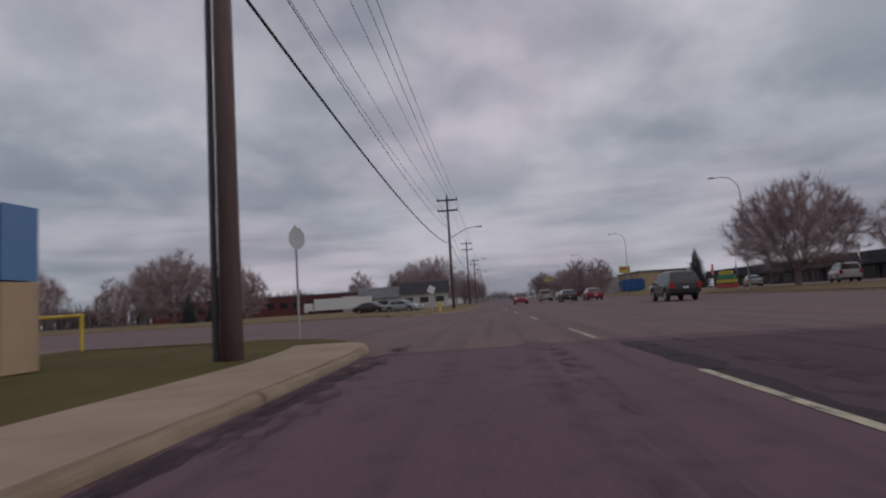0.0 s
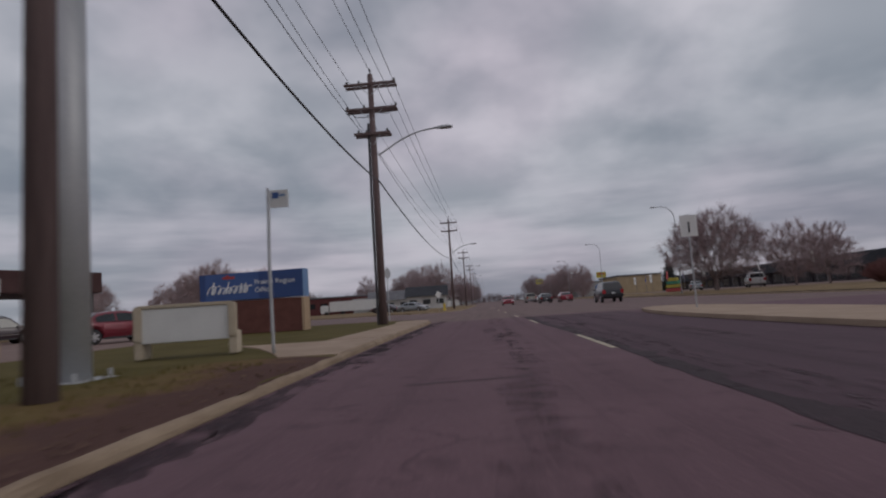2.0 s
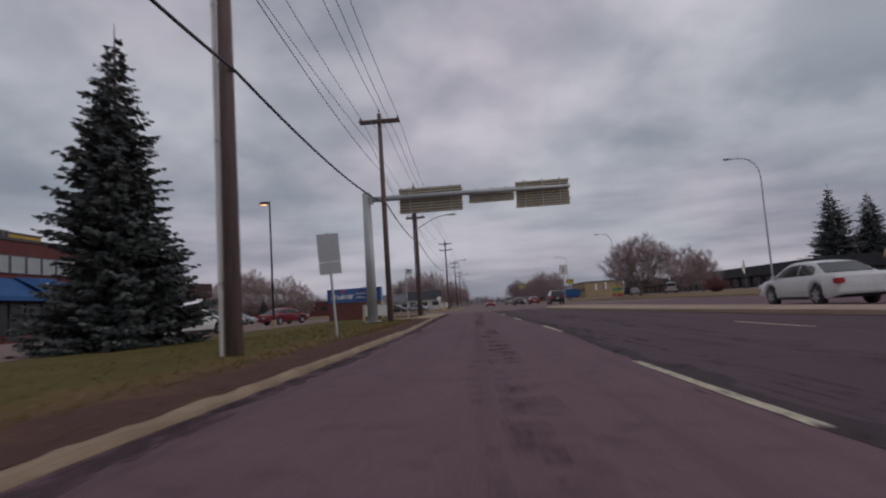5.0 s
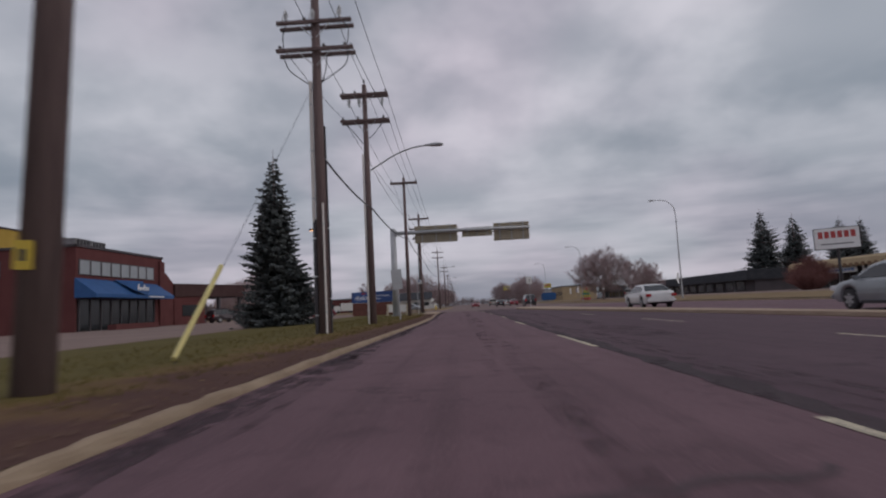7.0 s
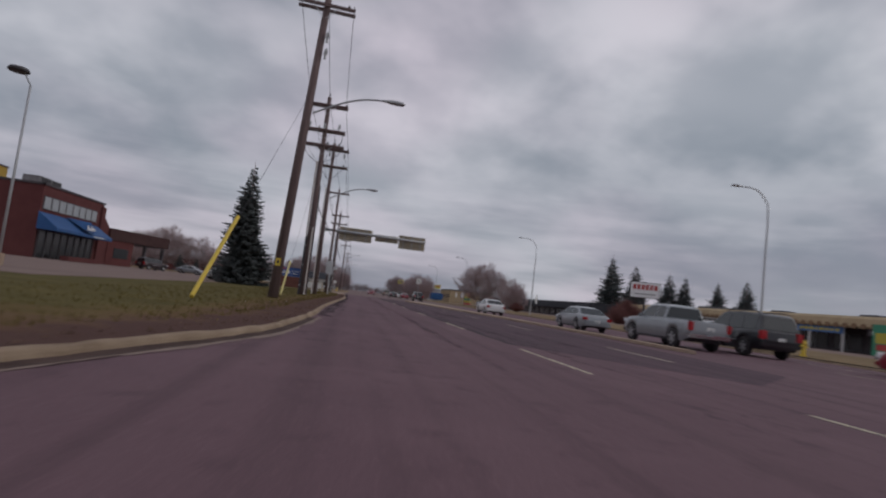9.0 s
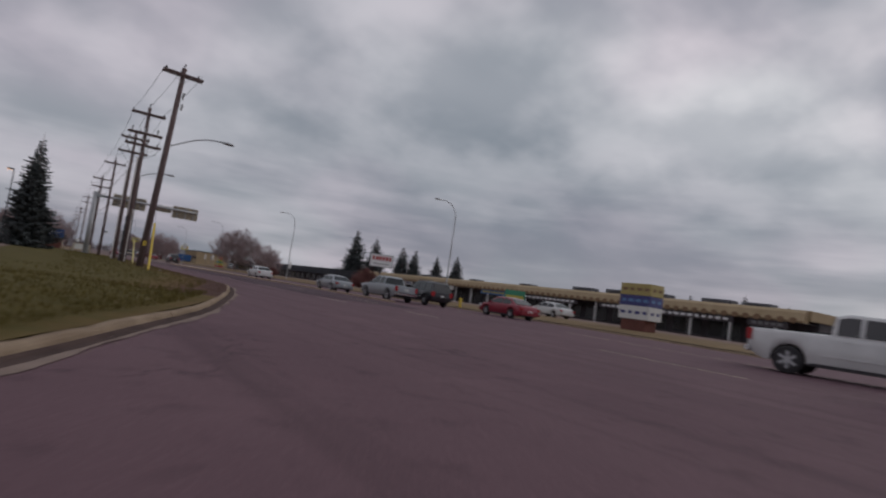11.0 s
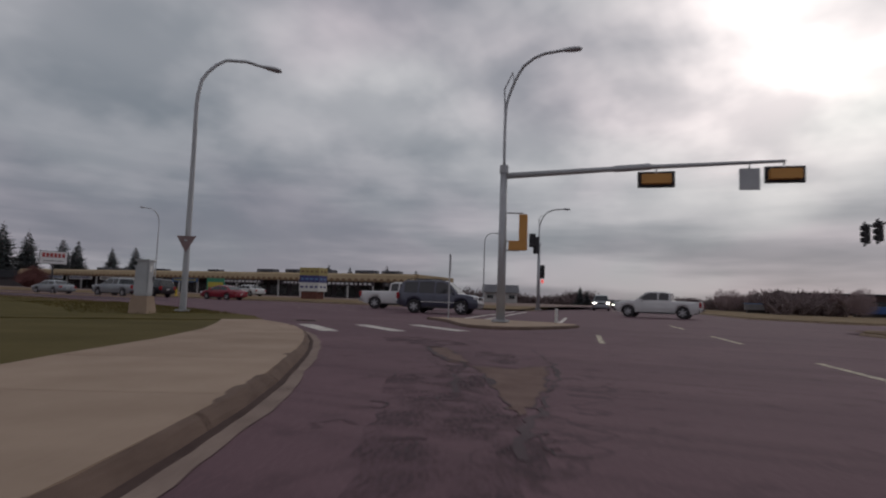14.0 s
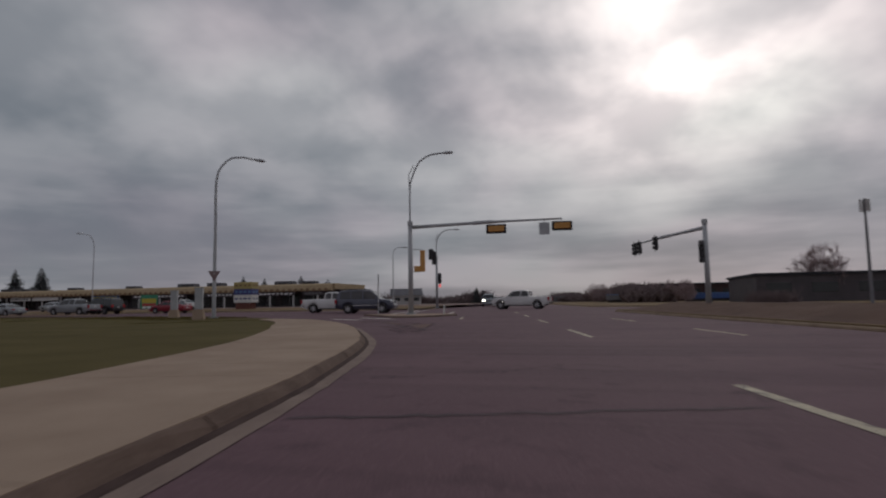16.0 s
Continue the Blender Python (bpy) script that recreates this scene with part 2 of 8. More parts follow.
STAIN = soft_stain("oil_stain", 0.85)
TAR_WORN = soft_stain("worn_tar", 0.95, (0.16, 0.42), 0.5, (0.2, 0.42))
DAMP = soft_stain("damp_gutter_film", 0.6, (0.1, 0.5), 0.75, (0.24, 0.5))
STAIN_FAINT = soft_stain("faint_oil_film", 0.3, (0.2, 0.75))
PATCH = material("worn_patch", (0.148, 0.097, 0.083), (0.225, 0.155, 0.132), 0.92, 3.0, 45, 0.8, spec=0.15)
LOT = material("lot_asphalt", (0.175, 0.122, 0.105), (0.245, 0.178, 0.155), 0.9, 0.2, 50, 0.2, spec=0.2)
CONCRETE = material("concrete", (0.278, 0.205, 0.15), (0.405, 0.310, 0.232), 0.9, 1.1, 70, 0.35, spec=0.2, island=0.25)
KERB = material("kerb_concrete", (0.195, 0.14, 0.095), (0.385, 0.298, 0.212), 0.9, 1.3, 45, 0.6, spec=0.2)
# Much darker brown than KERB, for the corner and island kerbs.
KERB_CORNER = material("dark_brown_kerb", (0.10, 0.068, 0.055), (0.20, 0.142, 0.112), 0.92, 1.8, 40, 0.5, spec=0.2)
GRASS = material("lawn", (0.076, 0.064, 0.02), (0.134, 0.107, 0.042), 0.95, 0.55, 25, 0.5, spec=0.1)
DIRT = material("bare_verge", (0.095, 0.059, 0.047), (0.165, 0.108, 0.083), 0.95, 0.9, 30, 0.6, spec=0.1)
GUTTER_PAN = material("gutter_concrete", (0.19, 0.142, 0.12), (0.31, 0.24, 0.20), 0.9, 1.8, 40, 0.5, spec=0.2)
# Darker than the rib metal, so the gaps between the ribs contrast.
ALU_DARK = material("dark_sign_back", (0.15, 0.135, 0.12), (0.24, 0.21, 0.18), 0.6, 2.0, 30, 0.05, metal=0.2, spec=0.3)
GUTTER_DIRT = material("gutter_grime", (0.055, 0.038, 0.036), (0.115, 0.08, 0.07), 0.95, 1.6, 30, 0.5, spec=0.1)
DRYGRASS = material("dry_grass", (0.16, 0.115, 0.065), (0.26, 0.19, 0.11), 0.95, 0.4, 20, 0.5, spec=0.1)
BLADES = material("grass_blades", (0.09, 0.076, 0.02), (0.165, 0.128, 0.046), 0.9, 0.8, 12, 0.0, spec=0.1)
FARLAND = material("far_ground", (0.13, 0.11, 0.085), (0.22, 0.185, 0.15), 0.95, 0.02, 1.5, 0.0, spec=0.1)
WOOD_POLE = material("weathered_pole_wood", (0.112, 0.08, 0.08), (0.20, 0.146, 0.14), 0.85, 2.0, 40, 0.5, spec=0.2, stretch=(6, 6, 0.5))
GALV = material("galvanised_steel", (0.36, 0.37, 0.385), (0.50, 0.51, 0.52), 0.5, 1.2, 30, 0.08, metal=0.35, spec=0.4)
DARK_STEEL = plain("dark_painted_steel", (0.045, 0.04, 0.045), 0.5)
PORCELAIN = plain("insulator_glaze", (0.12, 0.11, 0.115), 0.3)
CABLE = plain("cable_black", (0.03, 0.028, 0.032), 0.6)
ALUMINIUM = material("sign_back_aluminium", (0.46, 0.39, 0.27), (0.64, 0.55, 0.40), 0.45, 1.5, 30, 0.05, metal=0.4, spec=0.4)
CONDUIT = plain("pale_conduit", (0.66, 0.62, 0.58), 0.6)
YELLOW = plain("yellow_plastic", (0.62, 0.45, 0.05), 0.5)
CREAM = plain("cream_guard", (0.60, 0.52, 0.20), 0.5)
BRICK = material("red_brown_brick", (0.115, 0.05, 0.042), (0.18, 0.08, 0.065), 0.9, 2.0, 30, 0.2, spec=0.15)
BLUE_SIGN = plain("blue_sign_face", (0.028, 0.066, 0.21), 0.4)
BLUE_LIGHT = plain("pale_blue_edge", (0.11, 0.22, 0.42), 0.4)
BLUE_MID = plain("mid_blue_panel", (0.05, 0.105, 0.29), 0.4)
WHITE = plain("white_letters", (0.80, 0.80, 0.80), 0.5)
RED = plain("red_mark", (0.45, 0.06, 0.06), 0.5)
WHITE_PANEL = plain("white_panel", (0.66, 0.66, 0.64), 0.5)
TAN = plain("tan_edge", (0.42, 0.30, 0.19), 0.7)
RUBBER = plain("tyre_rubber", (0.034, 0.032, 0.034), 0.85)
ALLOY = plain("wheel_alloy", (0.45, 0.45, 0.46), 0.35, metal=0.6)
CARGLASS = glass("car_glass")
BLACK_TRIM = plain("black_trim", (0.036, 0.034, 0.038), 0.6)
TAIL = plain("tail_lamp_red", (0.38, 0.015, 0.02), 0.25)
HEAD = plain("head_lamp_clear", (0.75, 0.76, 0.78), 0.15)
CHROME = plain("chrome", (0.6, 0.6, 0.62), 0.15, metal=0.9)
SIGNAL_YELLOW = plain("signal_yellow", (0.56, 0.28, 0.07), 0.5)
BARK = material("bark", (0.19, 0.145, 0.14), (0.29, 0.225, 0.215), 0.95, 3, 30, 0.4, spec=0.1)
TWIG = material("twigs", (0.31, 0.235, 0.24), (0.43, 0.335, 0.335), 0.95, 2, 20, 0.0, spec=0.1)
WOODS = material("far_twigs", (0.15, 0.115, 0.115), (0.23, 0.18, 0.175), 0.95, 0.1, 20, 0.0, spec=0.1)
TWIG_RED = material("red_twigs", (0.16, 0.075, 0.07), (0.25, 0.125, 0.115), 0.95, 2, 20, 0.0, spec=0.1)
NEEDLE = material("spruce_needles", (0.066, 0.074, 0.077), (0.125, 0.138, 0.135), 0.9, 1.2, 15, 0.0, spec=0.15)


def worn_paint(name, c1, c2, worn=0.57):
    """White road paint, rubbed through to the asphalt in flakes and thin cracks."""
    m = material(name, c1, c2, 0.75, 3.5, 55, 0.25, spec=0.3)
    nt = m.node_tree
    b = nt.nodes["Principled BSDF"]
    white = b.inputs["Base Color"].links[0].from_socket
    tc = nt.nodes.new("ShaderNodeTexCoord")
    fac = None
    for scale, lo, hi in ((5.5, worn, worn + 0.09), (38.0, worn + 0.01, worn + 0.07)):
        t, r = nt.nodes.new("ShaderNodeTexNoise"), nt.nodes.new("ShaderNodeMapRange")
        t.inputs["Scale"].default_value, t.inputs["Detail"].default_value, t.inputs["Roughness"].default_value = scale, 6, 0.65
        nt.links.new(tc.outputs["Object"], t.inputs["Vector"])
        r.inputs["From Min"].default_value, r.inputs["From Max"].default_value = lo, hi
        nt.links.new(t.outputs["Fac"], r.inputs["Value"])
        if fac is None:
            fac = r.outputs[0]
        else:
            mx = nt.nodes.new("ShaderNodeMath")
            mx.operation = "MAXIMUM"
            nt.links.new(fac, mx.inputs[0])
            nt.links.new(r.outputs[0], mx.inputs[1])
            fac = mx.outputs[0]
    col = nt.nodes.new("ShaderNodeMix")
    col.data_type = "RGBA"
    nt.links.new(fac, col.inputs["Factor"])
    nt.links.new(white, col.inputs["A"])
    col.inputs["B"].default_value = (0.15, 0.12, 0.12, 1)
    nt.links.new(col.outputs["Result"], b.inputs["Base Color"])
    return m


PAINT = worn_paint("road_paint", (0.50, 0.465, 0.42), (0.74, 0.70, 0.635))
LANE_PAINT = worn_paint("yellowed_lane_paint", (0.47, 0.41, 0.29), (0.70, 0.63, 0.46), 0.52)


def verge_material():
    """Soil at the kerb, then dry grass, then green, with ragged borders."""
    m = material("verge_ground", (0.078, 0.066, 0.019), (0.132, 0.106, 0.038), 0.95, 0.7, 22, 0.7, spec=0.1)
    nt = m.node_tree
    b = nt.nodes["Principled BSDF"]
    grass = b.inputs["Base Color"].links[0].from_socket
    at = nt.nodes.new("ShaderNodeAttribute")
    at.attribute_name = "from_kerb"
    tc, noi = nt.nodes.new("ShaderNodeTexCoord"), nt.nodes.new("ShaderNodeTexNoise")
    nt.links.new(tc.outputs["Object"], noi.inputs["Vector"])
    noi.inputs["Scale"].default_value, noi.inputs["Detail"].default_value, noi.inputs["Roughness"].default_value = 0.9, 6, 0.65
    wob = nt.nodes.new("ShaderNodeMath")
    wob.operation = "MULTIPLY_ADD"
    nt.links.new(noi.outputs["Fac"], wob.inputs[0])
    wob.inputs[1].default_value = 3.4
    nt.links.new(at.outputs["Fac"], wob.inputs[2])
    fine = nt.nodes.new("ShaderNodeTexNoise")
    nt.links.new(tc.outputs["Object"], fine.inputs["Vector"])
    fine.inputs["Scale"].default_value, fine.inputs["Detail"].default_value = 26, 3
    last = grass
    for lo, hi, ca, cb in ((2.7, 4.4, (0.145, 0.085, 0.038), (0.215, 0.135, 0.064)), (2.3, 3.6, (0.066, 0.036, 0.031), (0.116, 0.065, 0.054))):
        r, mx, col = nt.nodes.new("ShaderNodeMapRange"), nt.nodes.new("ShaderNodeMix"), nt.nodes.new("ShaderNodeMix")
        mx.data_type = col.data_type = "RGBA"
        r.inputs["From Min"].default_value, r.inputs["From Max"].default_value = lo, hi
        nt.links.new(wob.outputs[0], r.inputs["Value"])
        nt.links.new(fine.outputs["Fac"], col.inputs["Factor"])
        col.inputs["A"].default_value, col.inputs["B"].default_value = (*ca, 1), (*cb, 1)
        nt.links.new(r.outputs[0], mx.inputs["Factor"])
        nt.links.new(col.outputs["Result"], mx.inputs["A"])
        nt.links.new(last, mx.inputs["B"])
        last = mx.outputs["Result"]
    nt.links.new(last, b.inputs["Base Color"])
    return m


VERGE = verge_material()


# ---- building tools ----
def part(name, bm, mat, parent=None, label="", smooth=False):
    me = bpy.data.meshes.new(name)
    bm.to_mesh(me)
    bm.free()
    me.materials.append(mat)
    if smooth:
        me.shade_smooth()
    ob = new(name, me)
    if parent is not None:
        ob.parent = parent
    if label:
        ob["label"] = label
    return ob


def thing(name, label, category, m=None, group="", kind=""):
    ob = tagged(new(name), label, category, group, kind)
    if m is not None:
        ob.matrix_basis = m
    return ob


def add_box(bm, c, s, m=None):
    vs = bmesh.ops.create_cube(bm, size=1)["verts"]
    t = Matrix.Translation(c) @ Matrix.Diagonal((*s, 1))
    bmesh.ops.transform(bm, matrix=(m @ t) if m is not None else t, verts=vs)
    return vs


def box(c, s, bevel=0.0, m=None):
    bm = bmesh.new()
    add_box(bm, c, s, m)
    if bevel:
        bmesh.ops.bevel(bm, geom=bm.edges[:], offset=bevel, segments=2, affect="EDGES")
    return bm


def add_tube(bm, pts, radii, sides=8, cap=True):
    """A round bar through the points, with its radius at each."""
    pts = [Vector(p) for p in pts]
    if isinstance(radii, (int, float)):
        radii = [radii] * len(pts)
    rings = []
    for i, p in enumerate(pts):
        d = (pts[min(i + 1, len(pts) - 1)] - pts[max(i - 1, 0)]).normalized()
        a = d.orthogonal().normalized() if abs(d.z) > 0.95 or i == 0 and not rings else None
        if a is None:
            a = ref - d * ref.dot(d)
            a = a.normalized() if a.length > 1e-4 else d.orthogonal().normalized()
        ref = a
        b = d.cross(a)
        rings.append([bm.verts.new(p + radii[i] * (math.cos(2 * math.pi * k / sides) * a + math.sin(2 * math.pi * k / sides) * b)) for k in range(sides)])
    for r, q in zip(rings, rings[1:]):
        for k in range(sides):
            bm.faces.new((r[k], r[(k + 1) % sides], q[(k + 1) % sides], q[k]))
    if cap:
        bm.faces.new(rings[0][::-1])
        bm.faces.new(rings[-1])
    return bm


def tube(pts, radii, sides=8):
    return add_tube(bmesh.new(), pts, radii, sides)


def slab(poly, z0, z1):
    """A flat-topped prism over a polygon of (x, y)."""
    bm = bmesh.new()
    lo, hi = [bm.verts.new((x, y, z0)) for x, y in poly], [bm.verts.new((x, y, z1)) for x, y in poly]
    bm.faces.new(hi)
    bm.faces.new(lo[::-1])
    n = len(poly)
    for i in range(n):
        bm.faces.new((lo[i], lo[(i + 1) % n], hi[(i + 1) % n], hi[i]))
    bmesh.ops.recalc_face_normals(bm, faces=bm.faces[:])
    return bm


def smooth_line(pts, step=1.0):
    """A rounder line through the points (Catmull-Rom)."""
    P = [Vector(p) for p in pts]
    out = []
    for i in range(len(P) - 1):
        a, b, c, d = P[max(i - 1, 0)], P[i], P[i + 1], P[min(i + 2, len(P) - 1)]
        k = max(1, int((c - b).length / step))
        for j in range(k):
            t = j / k
            out.append(0.5 * ((2 * b) + (c - a) * t + (2 * a - 5 * b + 4 * c - d) * t * t + (3 * b - a - 3 * c + d) * t ** 3))
    return out + [P[-1]]


def offset_line(line, d):
    """The line moved d to its left."""
    out = []
    for i, p in enumerate(line):
        t = (line[min(i + 1, len(line) - 1)] - line[max(i - 1, 0)])
        t = Vector((t.x, t.y)).normalized()
        out.append(Vector((p.x - t.y * d, p.y + t.x * d)))
    return out


def sweep(line, profile):
    """A bar along a line of (x, y); profile: (offset to the left, height)."""
    bm = bmesh.new()
    rings = []
    offs = [offset_line(line, d) for d, _ in profile]
    for i in range(len(line)):
        rings.append([bm.verts.new((o[i].x, o[i].y, z)) for o, (_, z) in zip(offs, profile)])
    n = len(profile)
    for r, q in zip(rings, rings[1:]):
        for k in range(n):
            bm.faces.new((r[k], r[(k + 1) % n], q[(k + 1) % n], q[k]))
    bm.faces.new(rings[0])
    bm.faces.new(rings[-1][::-1])
    bmesh.ops.recalc_face_normals(bm, faces=bm.faces[:])
    return bm


def strip(line, d0, d1, z, kink=0.0):
    """A flat band along a line, between two offsets."""
    bm = bmesh.new()
    a, b = offset_line(line, d0), offset_line(line, d1)
    va = [bm.verts.new((p.x + random.uniform(-kink, kink), p.y + random.uniform(-kink, kink), z)) for p in a]
    vb = [bm.verts.new((p.x + random.uniform(-kink, kink), p.y + random.uniform(-kink, kink), z)) for p in b]
    for i in range(len(line) - 1):
        bm.faces.new((va[i], va[i + 1], vb[i + 1], vb[i]))
    bmesh.ops.recalc_face_normals(bm, faces=bm.faces[:])
    return bm


def V2(x, y):
    return Vector((x, y))


def structure(name, bm, mat, label, category, kind="structure", smooth=False):
    return tagged(part(name, bm, mat, smooth=smooth), label, category, kind=kind)


# ---- ground, roads, kerbs ----
def grid_ground():
    bm = bmesh.new()
    bmesh.ops.create_grid(bm, x_segments=40, y_segments=40, size=2400)
    for v in bm.verts:
        v.co.z = -0.06
    return bm


structure("ground", grid_ground(), FARLAND, "bare brown late-autumn ground reaching the horizon", "ground")

KERB_W = smooth_line([(-16.0, 11.6), (-11.0, 11.2), (-8.0, 10.3), (-6.2, 8.4), (-5.15, 6.0), (-4.88, 3.0), (-4.84, -6.0), (-4.78, -13.0), (-4.5, -24.0), (-4.4, -30.0), (-4.45, -38.0), (-4.7, -50.0), (-4.88, -60.0), (-4.85, -68.0), (-5.0, -72.5), (-5.2, -75.0), (-5.85, -77.8), (-6.65, -81.0), (-7.6, -84.3), (-8.95, -88.6), (-10.3, -91.9), (-11.6, -95.0), (-12.8, -97.15), (-14.0, -99.3), (-15.35, -101.2), (-16.8, -102.85), (-18.5, -104.6), (-20.8, -106.4), (-23.1, -107.9), (-25.2, -109.15), (-28.6, -110.8), (-31.5, -112.05), (-35.5, -113.25), (-40.2, -114.3), (-62.0, -118.4), (-110.0, -126.5)], 1.0)
E_KERB = 18.6


def xline(x, y0, y1, step=2.0):
    k = max(2, int(abs(y1 - y0) / step))
    return [V2(x, y0 + (y1 - y0) * i / k) for i in range(k + 1)]


# carriageways: one piece each, side by side
main_poly = [(-130, -155), (-130, -118), (-60, -112), (-40, -108), (-10, -80), (-10, 4.5), (-3.4, 4.6), (-0.6, 4.95), (1.6, 5.2), (9, 4.4), (E_KERB + 3, 4.4), (E_KERB + 3, -95), (30, -95), (150, -75), (150, -110), (20, -128), (20, -200), (-12, -200), (-12, -128)]
structure("road_near", slab(main_poly, -0.05, 0.0), ASPHALT, "dark purple-grey worn asphalt carriageway", "road")
old_poly = [(-40, 4.5), (-10, 4.5), (-3.4, 4.6), (-0.6, 4.95), (1.6, 5.2), (9, 4.4), (E_KERB + 3, 4.4), (E_KERB + 3, 900), (-9, 900), (-9, 40), (-80, 60), (-80, 12), (-40, 12)]
structure("road_far", slab(old_poly, -0.05, 0.0), ASPHALT_OLD, "older brownish asphalt carriageway beyond a seam", "road")

# western verge: lawn, bare strip, kerb
west_lawn = [tuple(a if k.x > -14.2 else b) for k, a, b in zip(KERB_W, offset_line(KERB_W, -0.18), offset_line(KERB_W, -0.5))] + [(-110, -84), (-95, -80.1), (-40, -71.1), (-14.05, -64.1), (-14.45, -45), (-14.95, -20), (-15.3, 11.3)]
structure("lawn_west", slab(west_lawn, -0.05, 0.09), GRASS, "short autumn lawn on the roadside verge", "grass")
lot = [(-14.1, -64.0), (-40, -71.0), (-95, -80.0), (-95, 40), (-40, 26), (-22, 15), (-15.35, 11.2), (-15.0, -20), (-14.5, -45)]
structure("parking_lot", slab(lot, -0.05, 0.10), LOT, "pale brown asphalt parking lot of the brick office", "parking lot")
KERB_PROFILE = [(0.0, -0.05), (0.0, 0.014), (-0.01, 0.052), (-0.028, 0.08), (-0.058, 0.094), (-0.1, 0.096), (-0.13, -0.05)]
CORNER_PROFILE = [(0.09, -0.05), (0.088, 0.008), (0.062, 0.045), (0.026, 0.09), (0.002, 0.112), (-0.022, 0.119), (-0.1, 0.112), (-0.13, -0.05)]
RAMP = Vector((-15.3, -101.15))


def dropped(x, y, reach=1.0):
    """Share of the kerb's height left near the kerb ramp at the crossing."""
    f = max(0.0, min(1.0, ((Vector((x, y)) - RAMP).length - 0.7 * reach) / 1.9))
    return 0.16 + 0.84 * f * f * (3 - 2 * f)
KERB_DENSE = [a.lerp(b, k / 5) for a, b in zip(KERB_W, KERB_W[1:]) for k in range(5)]


def kerb_stones(line, length, mat, name, label, seed, profile=KERB_PROFILE):
    """A cast kerb in short lengths with open joints, lumpy and chipped along its edge."""
    rnd = random.Random(seed)
    t = thing(name, label, "kerb", kind="structure")
    n = max(2, int(length / (line[1] - line[0]).length))
    for i in range(0, len(line) - 2, n):
        seg = [p.copy() for p in line[i:i + n + 1]]
        seg[-1] = seg[-1].lerp(seg[-2], 0.04)
        dz, dx = rnd.uniform(-0.008, 0.008), rnd.uniform(-0.01, 0.01)
        bm = sweep(seg, profile)
        for v in bm.verts:
            if v.co.z > 0.0:
                q = noise.noise_vector(Vector((v.co.x * 1.9, v.co.y * 1.9, v.co.z * 9 + seed)))
                f = noise.noise_vector(Vector((v.co.x * 6.5, v.co.y * 6.5, v.co.z * 20 + seed)))
                v.co += Vector((q.x * 0.018 + f.x * 0.011 + dx, q.y * 0.014, q.z * 0.018 + f.z * 0.012 + dz if v.co.z > 0.04 else 0))
                if profile is CORNER_PROFILE:
                    v.co.z *= dropped(v.co.x, v.co.y)
        part("kerb_stone", bm, mat, t)


kerb_stones([p for p in KERB_DENSE if p.y > -97.5], 3.4, KERB, "kerb_west", "weathered concrete kerb with lumpy chipped edge", 1)
kerb_stones([p for p in KERB_DENSE if p.y < -97.2], 2.0, KERB_CORNER, "kerb_corner_west", "dark brownish kerb face under the sidewalk edge", 2, CORNER_PROFILE)
gutter_line = [p for p in KERB_W if p.y < -68.6]
structure("gutter_west", strip(gutter_line, 0.01, 0.2, 0.006, 0.012), GUTTER_DIRT, "grimy gutter pan along the kerb", "gutter")


def ragged_edge(line, d0, d1, z, seed, base=0.58, wave=0.8, chip=0.2):
    """A worn band along the gutter, its outer side broken and lapped by asphalt."""
    rnd = random.Random(seed)
    bm = bmesh.new()
    a, b = offset_line(line, d0), offset_line(line, d1)
    rows = []
    for p, q in zip(a, b):
        f = base + wave * noise.noise(Vector((p.x * 0.55, p.y * 0.55, seed))) + rnd.uniform(-chip, chip)
        e = p.lerp(q, max(0.08, min(1.0, f)))
        s = p.lerp(q, rnd.uniform(0.0, 0.1))
        rows.append((bm.verts.new((s.x, s.y, z)), bm.verts.new((e.x, e.y, z - 0.003))))
    for r, q in zip(rows, rows[1:]):
        bm.faces.new((r[0], q[0], q[1], r[1]))
    bmesh.ops.recalc_face_normals(bm, faces=bm.faces[:])
    return bm


structure("gutter_edge", ragged_edge([p for p in KERB_DENSE if -97.3 < p.y < -68.6], 0.15, 0.31, 0.0095, 5), GUTTER_PAN, "pale worn edge of the concrete gutter", "gutter")
structure("gutter_edge", ragged_edge([p for p in KERB_DENSE if p.y < -101.9 and p.x > -28.5], 0.125, 0.29, 0.0095, 6, 0.85, 0.25, 0.1), GUTTER_PAN, "pale worn edge of the concrete gutter", "gutter")
structure("gutter_edge", ragged_edge([p for p in KERB_DENSE if p.x <= -28.3], 0.14, 0.34, 0.0095, 7, 0.88, 0.15, 0.05), GUTTER_PAN, "pale broad edge of the concrete gutter", "gutter")


